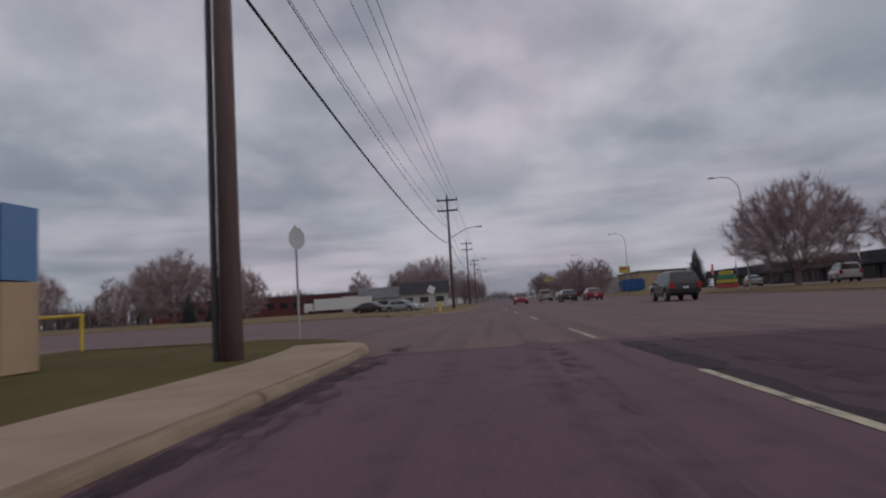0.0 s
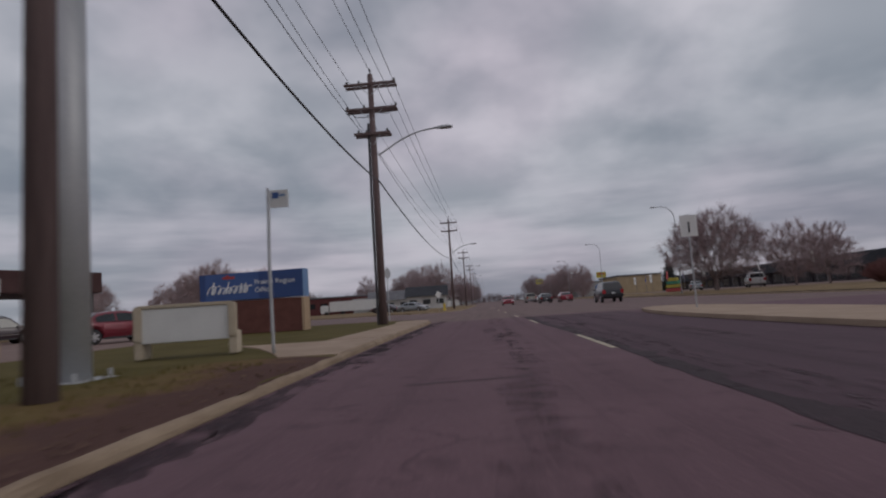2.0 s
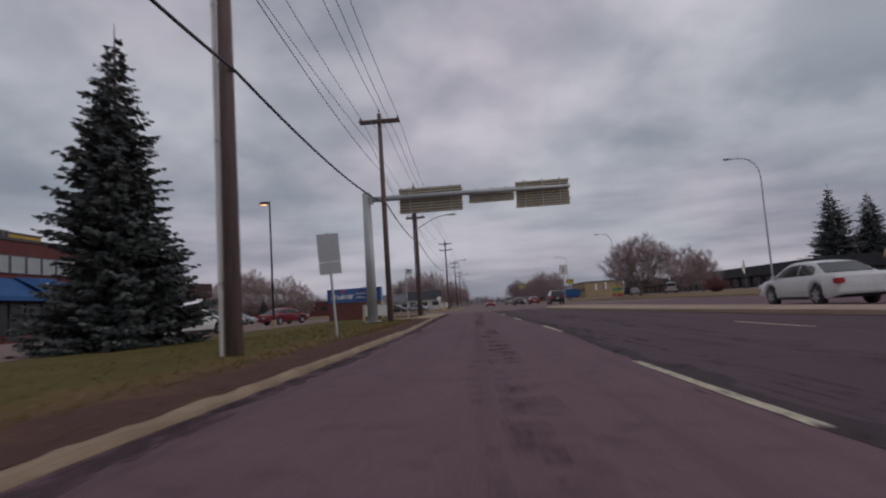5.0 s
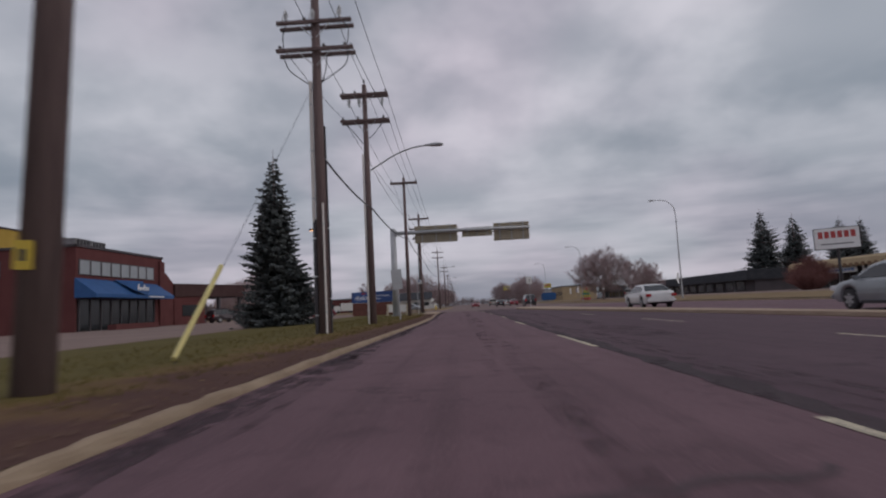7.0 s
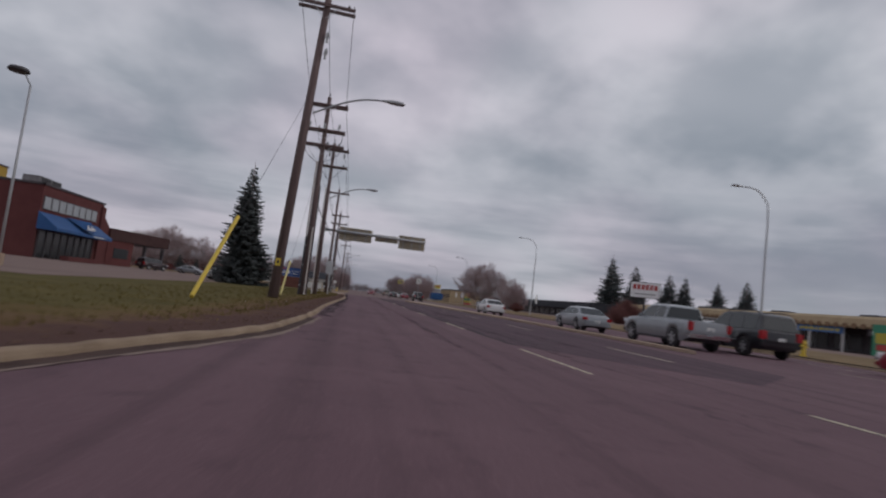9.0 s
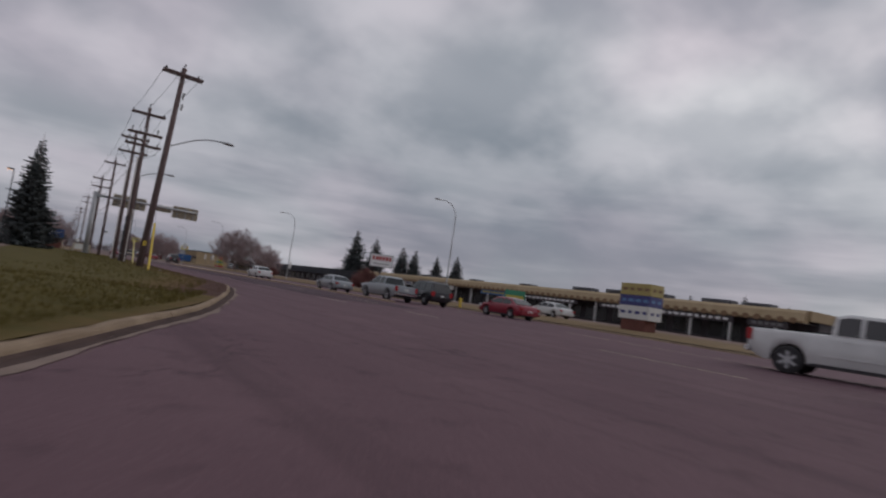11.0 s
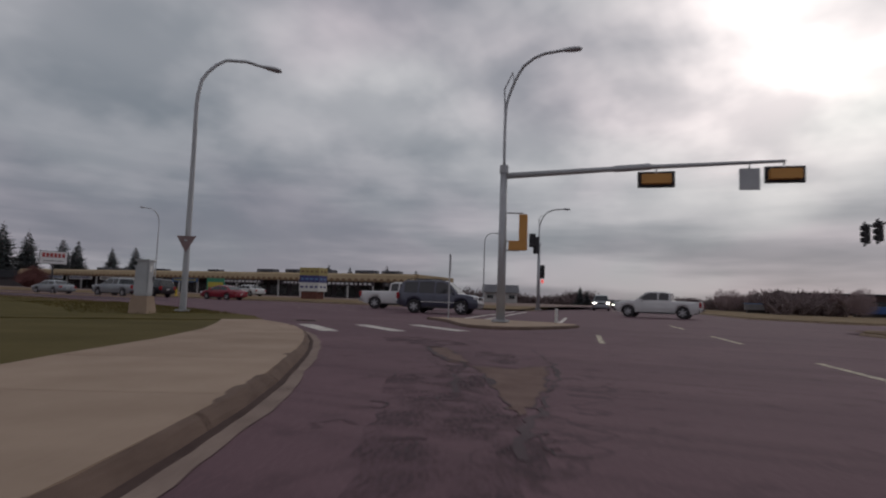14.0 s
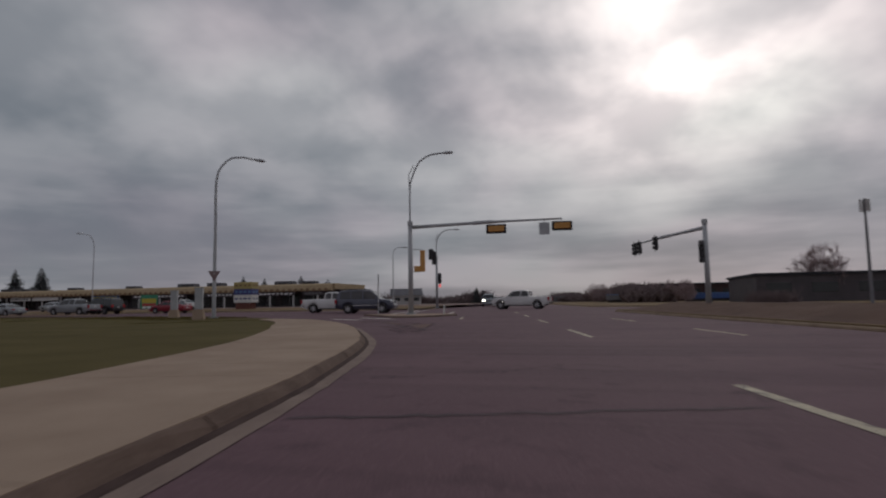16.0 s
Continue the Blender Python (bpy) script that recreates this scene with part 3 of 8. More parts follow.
def verge(line, width, n, name, label, turf=0.0):
    """Grass sheet behind the kerb; an attribute holds the distance from the kerb."""
    ds = [0.085 + (width - 0.085) * (k / n) ** 1.6 for k in range(n + 1)]
    offs = [offset_line(line, -d) for d in ds]
    bm = bmesh.new()
    lay = bm.verts.layers.float.new("from_kerb")
    rows = []
    for i in range(len(line)):
        row = []
        for d, o in zip(ds, offs):
            v = bm.verts.new((o[i].x, o[i].y, (0.113 if turf else 0.088 + 0.038 * min(1.0, (d - 0.085) / 0.6)) + 0.03 * noise.noise(Vector((o[i].x * 0.7, o[i].y * 0.7, 0))) * min(1, d) + (0.02 * noise.noise(Vector((o[i].x * 1.7, o[i].y * 1.7, 5))) if d < 0.3 else 0)))
            if turf and d < 0.7:
                f = dropped(o[i].x, o[i].y)
                v.co.z *= f + (1 - f) * d / 0.7
            if d == ds[-1]:
                v.co.z = 0.086
            v[lay] = d + turf
            row.append(v)
        rows.append(row)
    skirt = []
    for v in rows[-1]:
        w = bm.verts.new((v.co.x, v.co.y, -0.02))
        w[lay] = v[lay]
        skirt.append(w)
    rows.append(skirt)
    for r, q in zip(rows, rows[1:]):
        for k in range(n):
            bm.faces.new((r[k], r[k + 1], q[k + 1], q[k]))
    bmesh.ops.recalc_face_normals(bm, faces=bm.faces[:])
    return structure(name, bm, VERGE, label, "verge")


verge([p for p in KERB_W if -86 < p.y < -12.3], 8.6, 16, "verge_west", "roadside verge of bare soil, dry and green grass")
verge([p for p in KERB_W if p.y <= -85.2 and p.x > -15.7], 7.5, 14, "verge_corner", "corner lawn of short mixed green and dry grass", 1.9)


def tufts(line, d0, d1, n, seed, label):
    """Short grass blades, in one mesh."""
    rnd = random.Random(seed)
    vs, fs = [], []
    for k in range(n):
        i = rnd.randrange(len(line) - 1)
        p = line[i].lerp(line[i + 1], rnd.random())
        t = (line[i + 1] - line[i]).normalized()
        d = d0 + (d1 - d0) * rnd.random() ** 1.5
        c = Vector((p.x + t.y * d, p.y - t.x * d, 0.13))
        for j in range(4):
            b = c + Vector((rnd.uniform(-0.05, 0.05), rnd.uniform(-0.05, 0.05), 0))
            a = rnd.uniform(0, math.pi)
            w, h = 0.006, rnd.uniform(0.03, 0.09)
            e = Vector((math.cos(a) * w, math.sin(a) * w, 0))
            tip = b + Vector((rnd.uniform(-0.04, 0.04), rnd.uniform(-0.04, 0.04), h))
            m = len(vs)
            vs += [b - e, b + e, tip]
            fs.append((m, m + 1, m + 2))
    me = bpy.data.meshes.new("grass")
    me.from_pydata([tuple(v) for v in vs], [], fs)
    me.materials.append(BLADES)
    tagged(new("grass", me), label, "grass", kind="stuff")


tufts([p for p in KERB_W if -84 < p.y < -13], 0.9, 6.0, 5000, 1, "short dry grass blades on the verge")
tufts([p for p in KERB_W if p.y <= -84 and p.x > -14], 0.4, 5.0, 3500, 2, "short grass blades on the corner lawn")

def clods(line, d0, d1, n, seed, size, mat, label, name="soil_clods"):
    """Small loose lumps lying along the verge, in one mesh."""
    rnd = random.Random(seed)
    vs, fs = [], []
    for k in range(n):
        i = rnd.randrange(len(line) - 1)
        p = line[i].lerp(line[i + 1], rnd.random())
        t = (line[i + 1] - line[i]).normalized()
        d = rnd.uniform(d0, d1)
        c = Vector((p.x + t.y * d, p.y - t.x * d, 0.112 if d > 0.14 else 0.002))
        s, a = size * rnd.uniform(0.4, 1.3), rnd.uniform(0, 6.3)
        m = len(vs)
        for j in range(3):
            q = a + j * 2.1 + rnd.uniform(-0.3, 0.3)
            vs.append((c.x + s * math.cos(q), c.y + s * math.sin(q), c.z))
        vs.append((c.x + rnd.uniform(-0.3, 0.3) * s, c.y + rnd.uniform(-0.3, 0.3) * s, c.z + s * rnd.uniform(0.5, 1.0)))
        fs += [(m, m + 1, m + 3), (m + 1, m + 2, m + 3), (m + 2, m, m + 3)]
    me = bpy.data.meshes.new(name)
    me.from_pydata(vs, [], fs)
    me.materials.append(mat)
    tagged(new(name, me), label, "soil", kind="stuff")


clods([p for p in KERB_W if -84 < p.y < -13], 0.16, 1.5, 3200, 7, 0.03, DIRT, "small clods of bare soil behind the kerb")
clods([p for p in KERB_W if -84 < p.y < -13], 0.6, 2.6, 1500, 8, 0.028, DRYGRASS, "dead leaves lying on the verge", "leaf_litter")
clods([p for p in KERB_W if p.y < -80 and p.x > -45], -0.28, -0.03, 700, 9, 0.016, GUTTER_PAN, "grit and crumbs lying in the gutter", "gutter_grit")


def litter(x, y, s, turn):
    t = bmesh.new()
    rnd = random.Random(int(x * 100))
    n = 5
    grid = [[t.verts.new(((i / n - 0.5) * s, (j / n - 0.5) * s * 0.7, 0.012 + rnd.uniform(0, 0.3) * s)) for j in range(n + 1)] for i in range(n + 1)]
    for i in range(n):
        for j in range(n):
            t.faces.new((grid[i][j], grid[i + 1][j], grid[i + 1][j + 1], grid[i][j + 1]))
    g = bmesh.ops.extrude_face_region(t, geom=t.faces[:])
    bmesh.ops.translate(t, vec=(0, 0, -0.004), verts=[v for v in g["geom"] if isinstance(v, bmesh.types.BMVert)])
    ob = tagged(part("paper_scrap", t, WHITE_PANEL), "crumpled pale paper scrap lying on the verge", "litter", "litter on the verge")
    ob.matrix_basis = pose(x, y, 0.118, 0, 0, turn)


for x, y, s, a in ((-6.15, -63.4, 0.06, 20), (-6.45, -64.9, 0.07, 70), (-6.9, -66.8, 0.05, 140)):
    litter(x, y, s, a)

# sidewalk slabs by the bus stop and round the corner
walk_a = thing("sidewalk", "pale tan concrete sidewalk beside the kerb", "sidewalk", kind="structure")


def kerb_x(y):
    """Where the western kerb runs at a given y."""
    best = min((p for p in KERB_W if p.x > -7.5), key=lambda p: abs(p.y - y))
    return best.x


WALK_BACK = [(-12.6, -6.0), (-11.7, -6.4), (-9.4, -7.6), (-7.9, -8.7), (-7.75, -6.5), (2.6, -6.4), (5.0, -6.6), (7.5, -7.1)]


def walk_back(y):
    for (y0, x0), (y1, x1) in zip(WALK_BACK, WALK_BACK[1:]):
        if y0 <= y <= y1:
            return x0 + (x1 - x0) * (y - y0) / (y1 - y0)
    return WALK_BACK[-1][1]


for y0, y1 in ((-12.6, -11.7), (-11.7, -10.4), (-10.4, -9.2), (-9.2, -7.9), (-7.7, -6.2), (-6.2, -4.7), (-4.7, -3.2), (-3.2, -1.7), (-1.7, -0.2), (-0.2, 1.3), (1.3, 2.8), (2.8, 4.2), (4.2, 5.6), (5.6, 7.0)):
    a, b = y0 + 0.008, y1 - 0.008
    m = (a + b) / 2
    bm = slab([(kerb_x(a) - 0.14, a), (kerb_x(m) - 0.14, m), (kerb_x(b) - 0.14, b), (walk_back(b), b), (walk_back(a), a)], 0.02, 0.112)
    bmesh.ops.bevel(bm, geom=[e for e in bm.edges if all(v.co.z > 0.09 for v in e.verts)], offset=0.008, segments=1, affect="EDGES")
    part("slab", bm, CONCRETE, walk_a)
walk_b = thing("sidewalk", "wide curved concrete sidewalk round the corner", "sidewalk", kind="structure")
corner_line = [p for p in KERB_W if p.y < -100.75 and p.x > -80]
inner, outer = offset_line(corner_line, -0.026), offset_line(corner_line, -2.5)
for i in range(0, len(corner_line) - 2, 2):
    j = i + 2
    k = 0.58 + 0.42 * min(1.0, i / 8.0)
    a = [inner[i].lerp(inner[i + 1], f) for f in (0.004, 0.33, 0.66, 1.0)] + [inner[i + 1].lerp(inner[j], f) for f in (0.33, 0.66, 0.994)]
    b = [inner[i].lerp(outer[i], k), inner[j].lerp(outer[j], min(1.0, k + 0.105))]
    far = [b[1].lerp(b[0], 0.004), b[0].lerp(b[1], 0.004)]
    if min(dropped(p.x, p.y) for p in a) < 0.98:
        mid = [a[-1].lerp(far[0], min(1.0, 0.36 / (a[-1] - far[0]).length)), a[0].lerp(far[1], min(0.95, 0.36 / (a[0] - far[1]).length))]
        part("slab", slab([tuple(mid[1].lerp(far[1], 0.004)), tuple(mid[0].lerp(far[0], 0.004)), tuple(far[0]), tuple(far[1])], 0.03, 0.1245), CONCRETE, walk_b)
        far = mid
    bm = slab([tuple(p) for p in a] + [tuple(p) for p in far], 0.03, 0.1245)
    for v in bm.verts:
        if min((v.co.xy - p).length for p in a) < 0.01:
            v.co.z *= dropped(v.co.x, v.co.y)
    part("slab", bm, CONCRETE, walk_b)
apron = [p for p in KERB_DENSE if (p - RAMP).length < 1.5]
structure("gutter_apron", strip(apron, 0.10, 0.27, 0.013, 0.02), GUTTER_PAN, "pale concrete gutter apron at the kerb ramp", "gutter")

# dirt gathered in the angle of kerb and gutter
DIRT_HEAP = [(0.05, 0.004), (0.045, 0.011), (0.02, 0.016), (0.0, 0.028), (-0.015, 0.02)]
for dirt_line, d in (([p for p in gutter_line if p.y > -97.5], 0.0), ([p for p in gutter_line if p.y < -102.0], 0.085)):
    structure("gutter_dirt", sweep(dirt_line, [(a + d, z) for a, z in DIRT_HEAP]), GUTTER_DIRT, "dark dirt lying along the foot of the kerb", "dirt")
# median with its kerb
MED_W, MED_E = [(4.3, 2.6), (3.75, -1.0), (3.65, -6.0), (4.2, -15.0), (5.0, -25.0), (6.0, -35.0), (6.9, -45.0), (7.3, -55.0), (7.6, -65.0)], [(8.1, -65.0), (8.1, -55.0), (7.9, -40.0), (7.5, -25.0), (7.3, -10.0), (7.0, 0.0), (6.3, 4.0), (5.3, 4.3)]
med_line = smooth_line(MED_W + [(7.85, -65.8)] + MED_E + [(4.3, 2.6)], 1.5)
structure("median", slab([tuple(p) for p in med_line[:-1]], -0.05, 0.12), CONCRETE, "raised pale concrete median", "median")
structure("median_kerb", sweep(med_line, [(-d, z) for d, z in KERB_PROFILE]), KERB, "pale concrete median kerb", "kerb")

# eastern verge: rises a little towards the shops
def east_height(x, y):
    t = max(0.0, min(1.0, (x - E_KERB - 0.2) / 9.0))
    return 0.14 + 0.2 * t * t * (3 - 2 * t) + 0.1 * max(0, min(1, (x - 27) / 15))


def sheet(xs, ys, fn):
    bm = bmesh.new()
    rows = [[bm.verts.new((x, y, fn(x, y))) for x in xs] for y in ys]
    for r, q in zip(rows, rows[1:]):
        for k in range(len(xs) - 1):
            bm.faces.new((r[k], r[k + 1], q[k + 1], q[k]))
    bmesh.ops.recalc_face_normals(bm, faces=bm.faces[:])
    return bm


structure("lawn_east", sheet([E_KERB + 0.14, 19.5, 20.5, 21.5, 23, 25, 27, 30], [-98 + 4 * i for i in range(60)], east_height), DRYGRASS, "rough brown grass verge before the shops", "grass")
structure("shop_lot", sheet([29.9, 34, 40, 46, 60, 90], [-98 + 12 * i for i in range(21)], lambda x, y: east_height(x, y) - 0.03), LOT, "grey asphalt parking apron before the shops", "parking lot")
structure("kerb_east", sweep(xline(E_KERB, -92, 138), KERB_PROFILE), KERB, "pale concrete kerb on the shop side", "kerb")
corner_ne = smooth_line([(E_KERB, -90), (19.0, -94), (21.0, -97.0), (25, -98.0), (50, -93.6), (120, -82)], 1.5)
structure("kerb_corner", sweep(corner_ne, [(-d, z) for d, z in KERB_PROFILE]), KERB, "concrete kerb round the far corner", "kerb")
structure("lawn_corner", slab([(p.x, p.y) for p in offset_line(corner_ne, 0.18)] + [(120, -60), (30, -84), (E_KERB + 0.3, -86)], -0.05, 0.142), DRYGRASS, "grass corner beyond the junction", "grass")

# corner island
ISLAND = [(-6.9, -101.9), (-8.3, -103.3), (-10.3, -104.6), (-11.65, -105.6), (-11.95, -106.5), (-11.3, -107.3), (-9.5, -108.0), (-7.6, -108.3), (-6.6, -107.5), (-6.2, -105.3), (-6.35, -103.0), (-6.9, -101.9)]
isl = smooth_line(ISLAND, 0.5)
isl_mid = sum(isl[:-1], V2(0, 0)) / (len(isl) - 1)
structure("island", slab([tuple(p + (isl_mid - p).normalized() * 0.1) for p in isl[:-1]], -0.05, 0.1), CONCRETE, "pale concrete traffic island", "island")
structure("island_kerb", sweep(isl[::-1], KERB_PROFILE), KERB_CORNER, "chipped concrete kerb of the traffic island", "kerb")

# southern side of the cross street
def south_kerb_y(x):
    return -117.3 + 0.2 * x


s_line = [V2(x, south_kerb_y(x)) for x in range(-130, -1, 4)] + [V2(0.8, -118.4), V2(2.8, -122), V2(3.3, -140), V2(3.3, -198)]
structure("kerb_south", sweep(s_line, [(d, z) for d, z in KERB_PROFILE]), KERB, "low concrete kerb on the far side of the street", "kerb")
structure("lawn_south", slab([(p.x, p.y - 0.15) for p in s_line] + [(-130, -198)], -0.05, 0.14), DRYGRASS, "brown grass bank beyond the street", "grass")
s2 = [V2(17.5, -198), V2(17.5, -132), V2(19.0, -120.5)] + [V2(x, -119.4 + 0.16 * x) for x in range(24, 150, 6)]
structure("kerb_southeast", sweep(s2, [(d, z) for d, z in KERB_PROFILE]), KERB, "concrete kerb of the far corner", "kerb")
structure("lawn_southeast", slab([(p.x + 0.15, p.y - 0.1) for p in s2] + [(150, -198)], -0.05, 0.14), DRYGRASS, "brown grass corner beyond the junction", "grass")

# rough bank behind the kerb
def bank(line, rise, name, label):
    bm = bmesh.new()
    ds = [0.0, 0.7, 1.6, 2.6, 4.0, 6.5, 11.0]
    zs = [0.13, 0.3, 0.75, 1.0, 1.05, 1.0, 0.1]
    rows = []
    for i, p in enumerate(line):
        end = min(1.0, i / 5.0, (len(line) - 1 - i) / 4.0)
        rows.append([bm.verts.new((p.x + 0.2 * noise.noise(Vector((p.x, d, 3.0))), p.y - 0.25 - d, 0.13 + (z - 0.13) * rise * end * (1 + 0.45 * noise.noise(Vector((p.x * 0.35, d * 0.6, 1.0)))))) for d, z in zip(ds, zs)])
    for r, q in zip(rows, rows[1:]):
        for k in range(len(ds) - 1):
            bm.faces.new((r[k], r[k + 1], q[k + 1], q[k]))
    bmesh.ops.recalc_face_normals(bm, faces=bm.faces[:])
    return structure(name, bm, DIRT, label, "bank")


bank([V2(-70 + k, south_kerb_y(-70 + k)) for k in range(71)], 0.42, "bank_south", "low rough bank of brown soil and dead grass")

# north side of the side street
nw = smooth_line([(-4.7, 120), (-4.8, 60), (-5.3, 44), (-6.9, 37.5), (-10, 36.5), (-18, 43), (-80, 60)], 2.0)
structure("kerb_northwest", sweep(nw, KERB_PROFILE), KERB, "concrete kerb beyond the side street", "kerb")
structure("lawn_northwest", slab([(p.x - 0.1, p.y + 0.12) for p in nw] + [(-80, 120)], -0.05, 0.13), DRYGRASS, "brown verge beyond the side street", "grass")


# ---- road markings ----
def lane_x(y):
    """Where the first lane line runs; it swings out a little beside the lawn."""
    return -0.34 - 0.023 * max(0.0, y + 12) + 0.22 * math.exp(-((y + 33) / 8) ** 2)


def dash(x0, y0, x1, y1, w=0.10):
    a, b = V2(x0, y0), V2(x1, y1)
    n = max(2, int((b - a).length / 0.4))
    return strip([a.lerp(b, i / n) for i in range(n + 1)], -w / 2, w / 2, 0.005, 0.006)


for y0 in (51.0, 40.5, 30.0, 19.6, 9.2, 0.65, -9.95, -21.4, -31.6, -42.3, -53.0, -62.7, -72.4):
    x = lane_x(y0 - 1.8)
    structure("lane_dash", dash(x, y0 - 3.6, x - 0.02, y0), LANE_PAINT, "worn white lane dash painted on the asphalt", "road marking")
for y0, l in ((-35.7, 3.0), (-46.1, 3.7), (-56.5, 3.8), (-67.7, 3.6)):
    structure("lane_dash", dash(3.75, y0 - l, 3.72, y0, 0.10), LANE_PAINT, "worn white lane dash painted on the asphalt", "road marking")
for x, y0, y1 in ((1.42, -78.1, -80.8), (1.2, -88.9, -93.0), (11.7, -67.5, -71.7), (8.6, -80.5, -90.5), (15.0, -62, -66)):
    structure("lane_dash", dash(x, y1, x, y0, 0.11), LANE_PAINT, "faded white lane line painted on the asphalt", "road marking")
for x0, x1 in ((-39.6, -36.0), (-28.8, -25.4), (-20.2, -17.0), (-12.4, -9.0), (-4.4, -1.0), (26.0, 30.0), (40.0, 44.0), (55.0, 59.0)):
    structure("lane_dash", dash(x0, -110.8 + 0.195 * x0, x1, -110.8 + 0.195 * x1, 0.13), LANE_PAINT, "worn white lane dash on the cross street", "road marking")
for x0, x1 in ((-38.0, -34.0), (-28.2, -25.2), (-19.6, -16.1), (30.0, 34.0), (46.0, 50.0)):
    structure("lane_dash", dash(x0, -113.9 + 0.205 * x0, x1, -113.9 + 0.205 * x1, 0.11), LANE_PAINT, "worn white lane dash on the cross street", "road marking")
structure("lane_line", dash(-11.9, -109.65, -15.3, -110.3, 0.13), LANE_PAINT, "short white lane line off the island's nose", "road marking")
structure("stop_line", dash(4.5, -105.2, -5.2, -107.0, 0.2), PAINT, "faded white stop line at the junction", "road marking")
for quad in ([(-14.96, -101.66), (-14.6, -101.94), (-16.57, -104.2), (-16.93, -103.9)], [(-13.62, -102.72), (-13.25, -102.98), (-15.15, -105.32), (-15.52, -105.06)], [(-12.03, -103.7), (-11.61, -103.96), (-13.55, -106.46), (-13.96, -106.2)]):
    a, b, c, d = [Vector(q) for q in quad]
    bm = bmesh.new()
    n = 14
    l = [bm.verts.new((*(a.lerp(d, i / n) + V2(random.uniform(-.015, .015), 0)), 0.005)) for i in range(n + 1)]
    r = [bm.verts.new((*(b.lerp(c, i / n) + V2(random.uniform(-.015, .015), 0)), 0.005)) for i in range(n + 1)]
    for i in range(n):
        bm.faces.new((l[i], l[i + 1], r[i + 1], r[i]))
    bmesh.ops.recalc_face_normals(bm, faces=bm.faces[:])
    structure("crosswalk_bar", bm, PAINT, "broad white crosswalk bar, worn and cracked", "road marking")
    bm = bmesh.new()
    rnd = random.Random(int(a.x * 100))
    for k in range(9):
        f, line = rnd.uniform(0.06, 0.96), []
        u0, u1 = sorted((rnd.random(), rnd.random()))
        for j in range(9):
            u = u0 + (u1 - u0) * j / 8
            line.append(a.lerp(d, f + rnd.uniform(-0.012, 0.012)).lerp(b.lerp(c, f + rnd.uniform(-0.012, 0.012)), u))
        w = [rnd.uniform(0.003, 0.013) for _ in line]
        vs = [(bm.verts.new((p.x, p.y - q, 0.0066)), bm.verts.new((p.x, p.y + q, 0.0066))) for p, q in zip(line, w)]
        for (p0, q0), (p1, q1) in zip(vs, vs[1:]):
            bm.faces.new((p0, q0, q1, p1))
    bmesh.ops.recalc_face_normals(bm, faces=bm.faces[:])
    structure("paint_cracks", bm, TAR, "fine dark cracks across the crosswalk paint", "road cracks", kind="stuff")
for x0, y0, x1, y1 in ((-5.2, -102.62, 17.0, -98.3), (-5.2, -103.65, 17.5, -99.2)):
    structure("crosswalk_line", dash(x0, y0, x1, y1, 0.25), PAINT, "white crosswalk line across the main road", "road marking")


# tar seams, dark bands and broken patches
def wavy(x0, y0, x1, y1, amp, n=24, seed=0):
    rnd = random.Random(seed)
    a, b = V2(x0, y0), V2(x1, y1)
    nrm = V2(-(b - a).y, (b - a).x).normalized()
    return [a.lerp(b, i / n) + nrm * rnd.uniform(-amp, amp) for i in range(n + 1)]


lane_edge = [V2(lane_x(y) + 0.05 + 0.05 * noise.noise(Vector((0, y * 0.35, 0))) + 0.06 * noise.noise(Vector((5, y * 0.06, 0))), y) for y in [4.4 - 1.2 * k for k in range(64)]]
structure("road_lane_dark", slab([(p.x, p.y) for p in lane_edge] + [(3.2, -75), (6.2, -72), (6.8, -45), (5.0, -25), (3.7, -8), (3.7, 4.4)], -0.03, 0.0016), ASPHALT_DARK, "newer, darker strip of asphalt in the next lanes", "road")
tar_line = [V2(p.x - 0.02, p.y) for p in smooth_line([(*p, 0) for p in lane_edge], 0.35)]
structure("tar_band", ragged_edge(tar_line[::-1], 0.06, -0.75, 0.0034, 21, 0.6, 0.6, 0.15), TAR_WORN, "ragged black tar seam beside the lane line", "road seam")


structure("gutter_damp", ragged_edge([p for p in KERB_DENSE if -68.0 < p.y < 4.2], 0.02, 0.75, 0.0019, 23, 0.62, 0.5, 0.12), DAMP, "dark damp band of asphalt along the kerb", "road stain")


def blotch(cx, cy, rx, ry, z, seed, n=26, turn=0.0):
    rnd = random.Random(seed)
    pts = []
    for i in range(n):
        a = 2 * math.pi * i / n
        r = 0.84 + 0.4 * noise.noise(Vector((math.cos(a) * 1.7, math.sin(a) * 1.7, seed * 3.1))) + rnd.uniform(-0.06, 0.06)
        p = V2(math.cos(a) * rx * r, math.sin(a) * ry * r)
        pts.append((cx + p.x * math.cos(turn) - p.y * math.sin(turn), cy + p.x * math.sin(turn) + p.y * math.cos(turn)))
    bm = bmesh.new()
    bm.faces.new([bm.verts.new((x, y, z)) for x, y in pts])
    return bm


def stains(label, x, y0, y1, n, w, l, seed, mat=STAIN, wide=0.1):
    """Many soft-edged oily spots along a lane, in one mesh."""
    rnd = random.Random(seed)
    bm = bmesh.new()
    for k in range(n):
        cy = rnd.uniform(y0, y1)
        cx = x + rnd.gauss(0, w)
        rx, ry = rnd.uniform(0.2 * wide, wide), rnd.uniform(0.15, l)
        m = 9
        vs = []
        for i in range(m):
            a = 2 * math.pi * i / m
            q = rnd.uniform(0.5, 1.1)
            vs.append(bm.verts.new((cx + rx * q * math.cos(a), cy + ry * q * math.sin(a), 0.0022 + 0.000004 * k)))
        bm.faces.new(vs)
    tagged(part("road_stains", bm, mat), label, "road stain", kind="stuff")


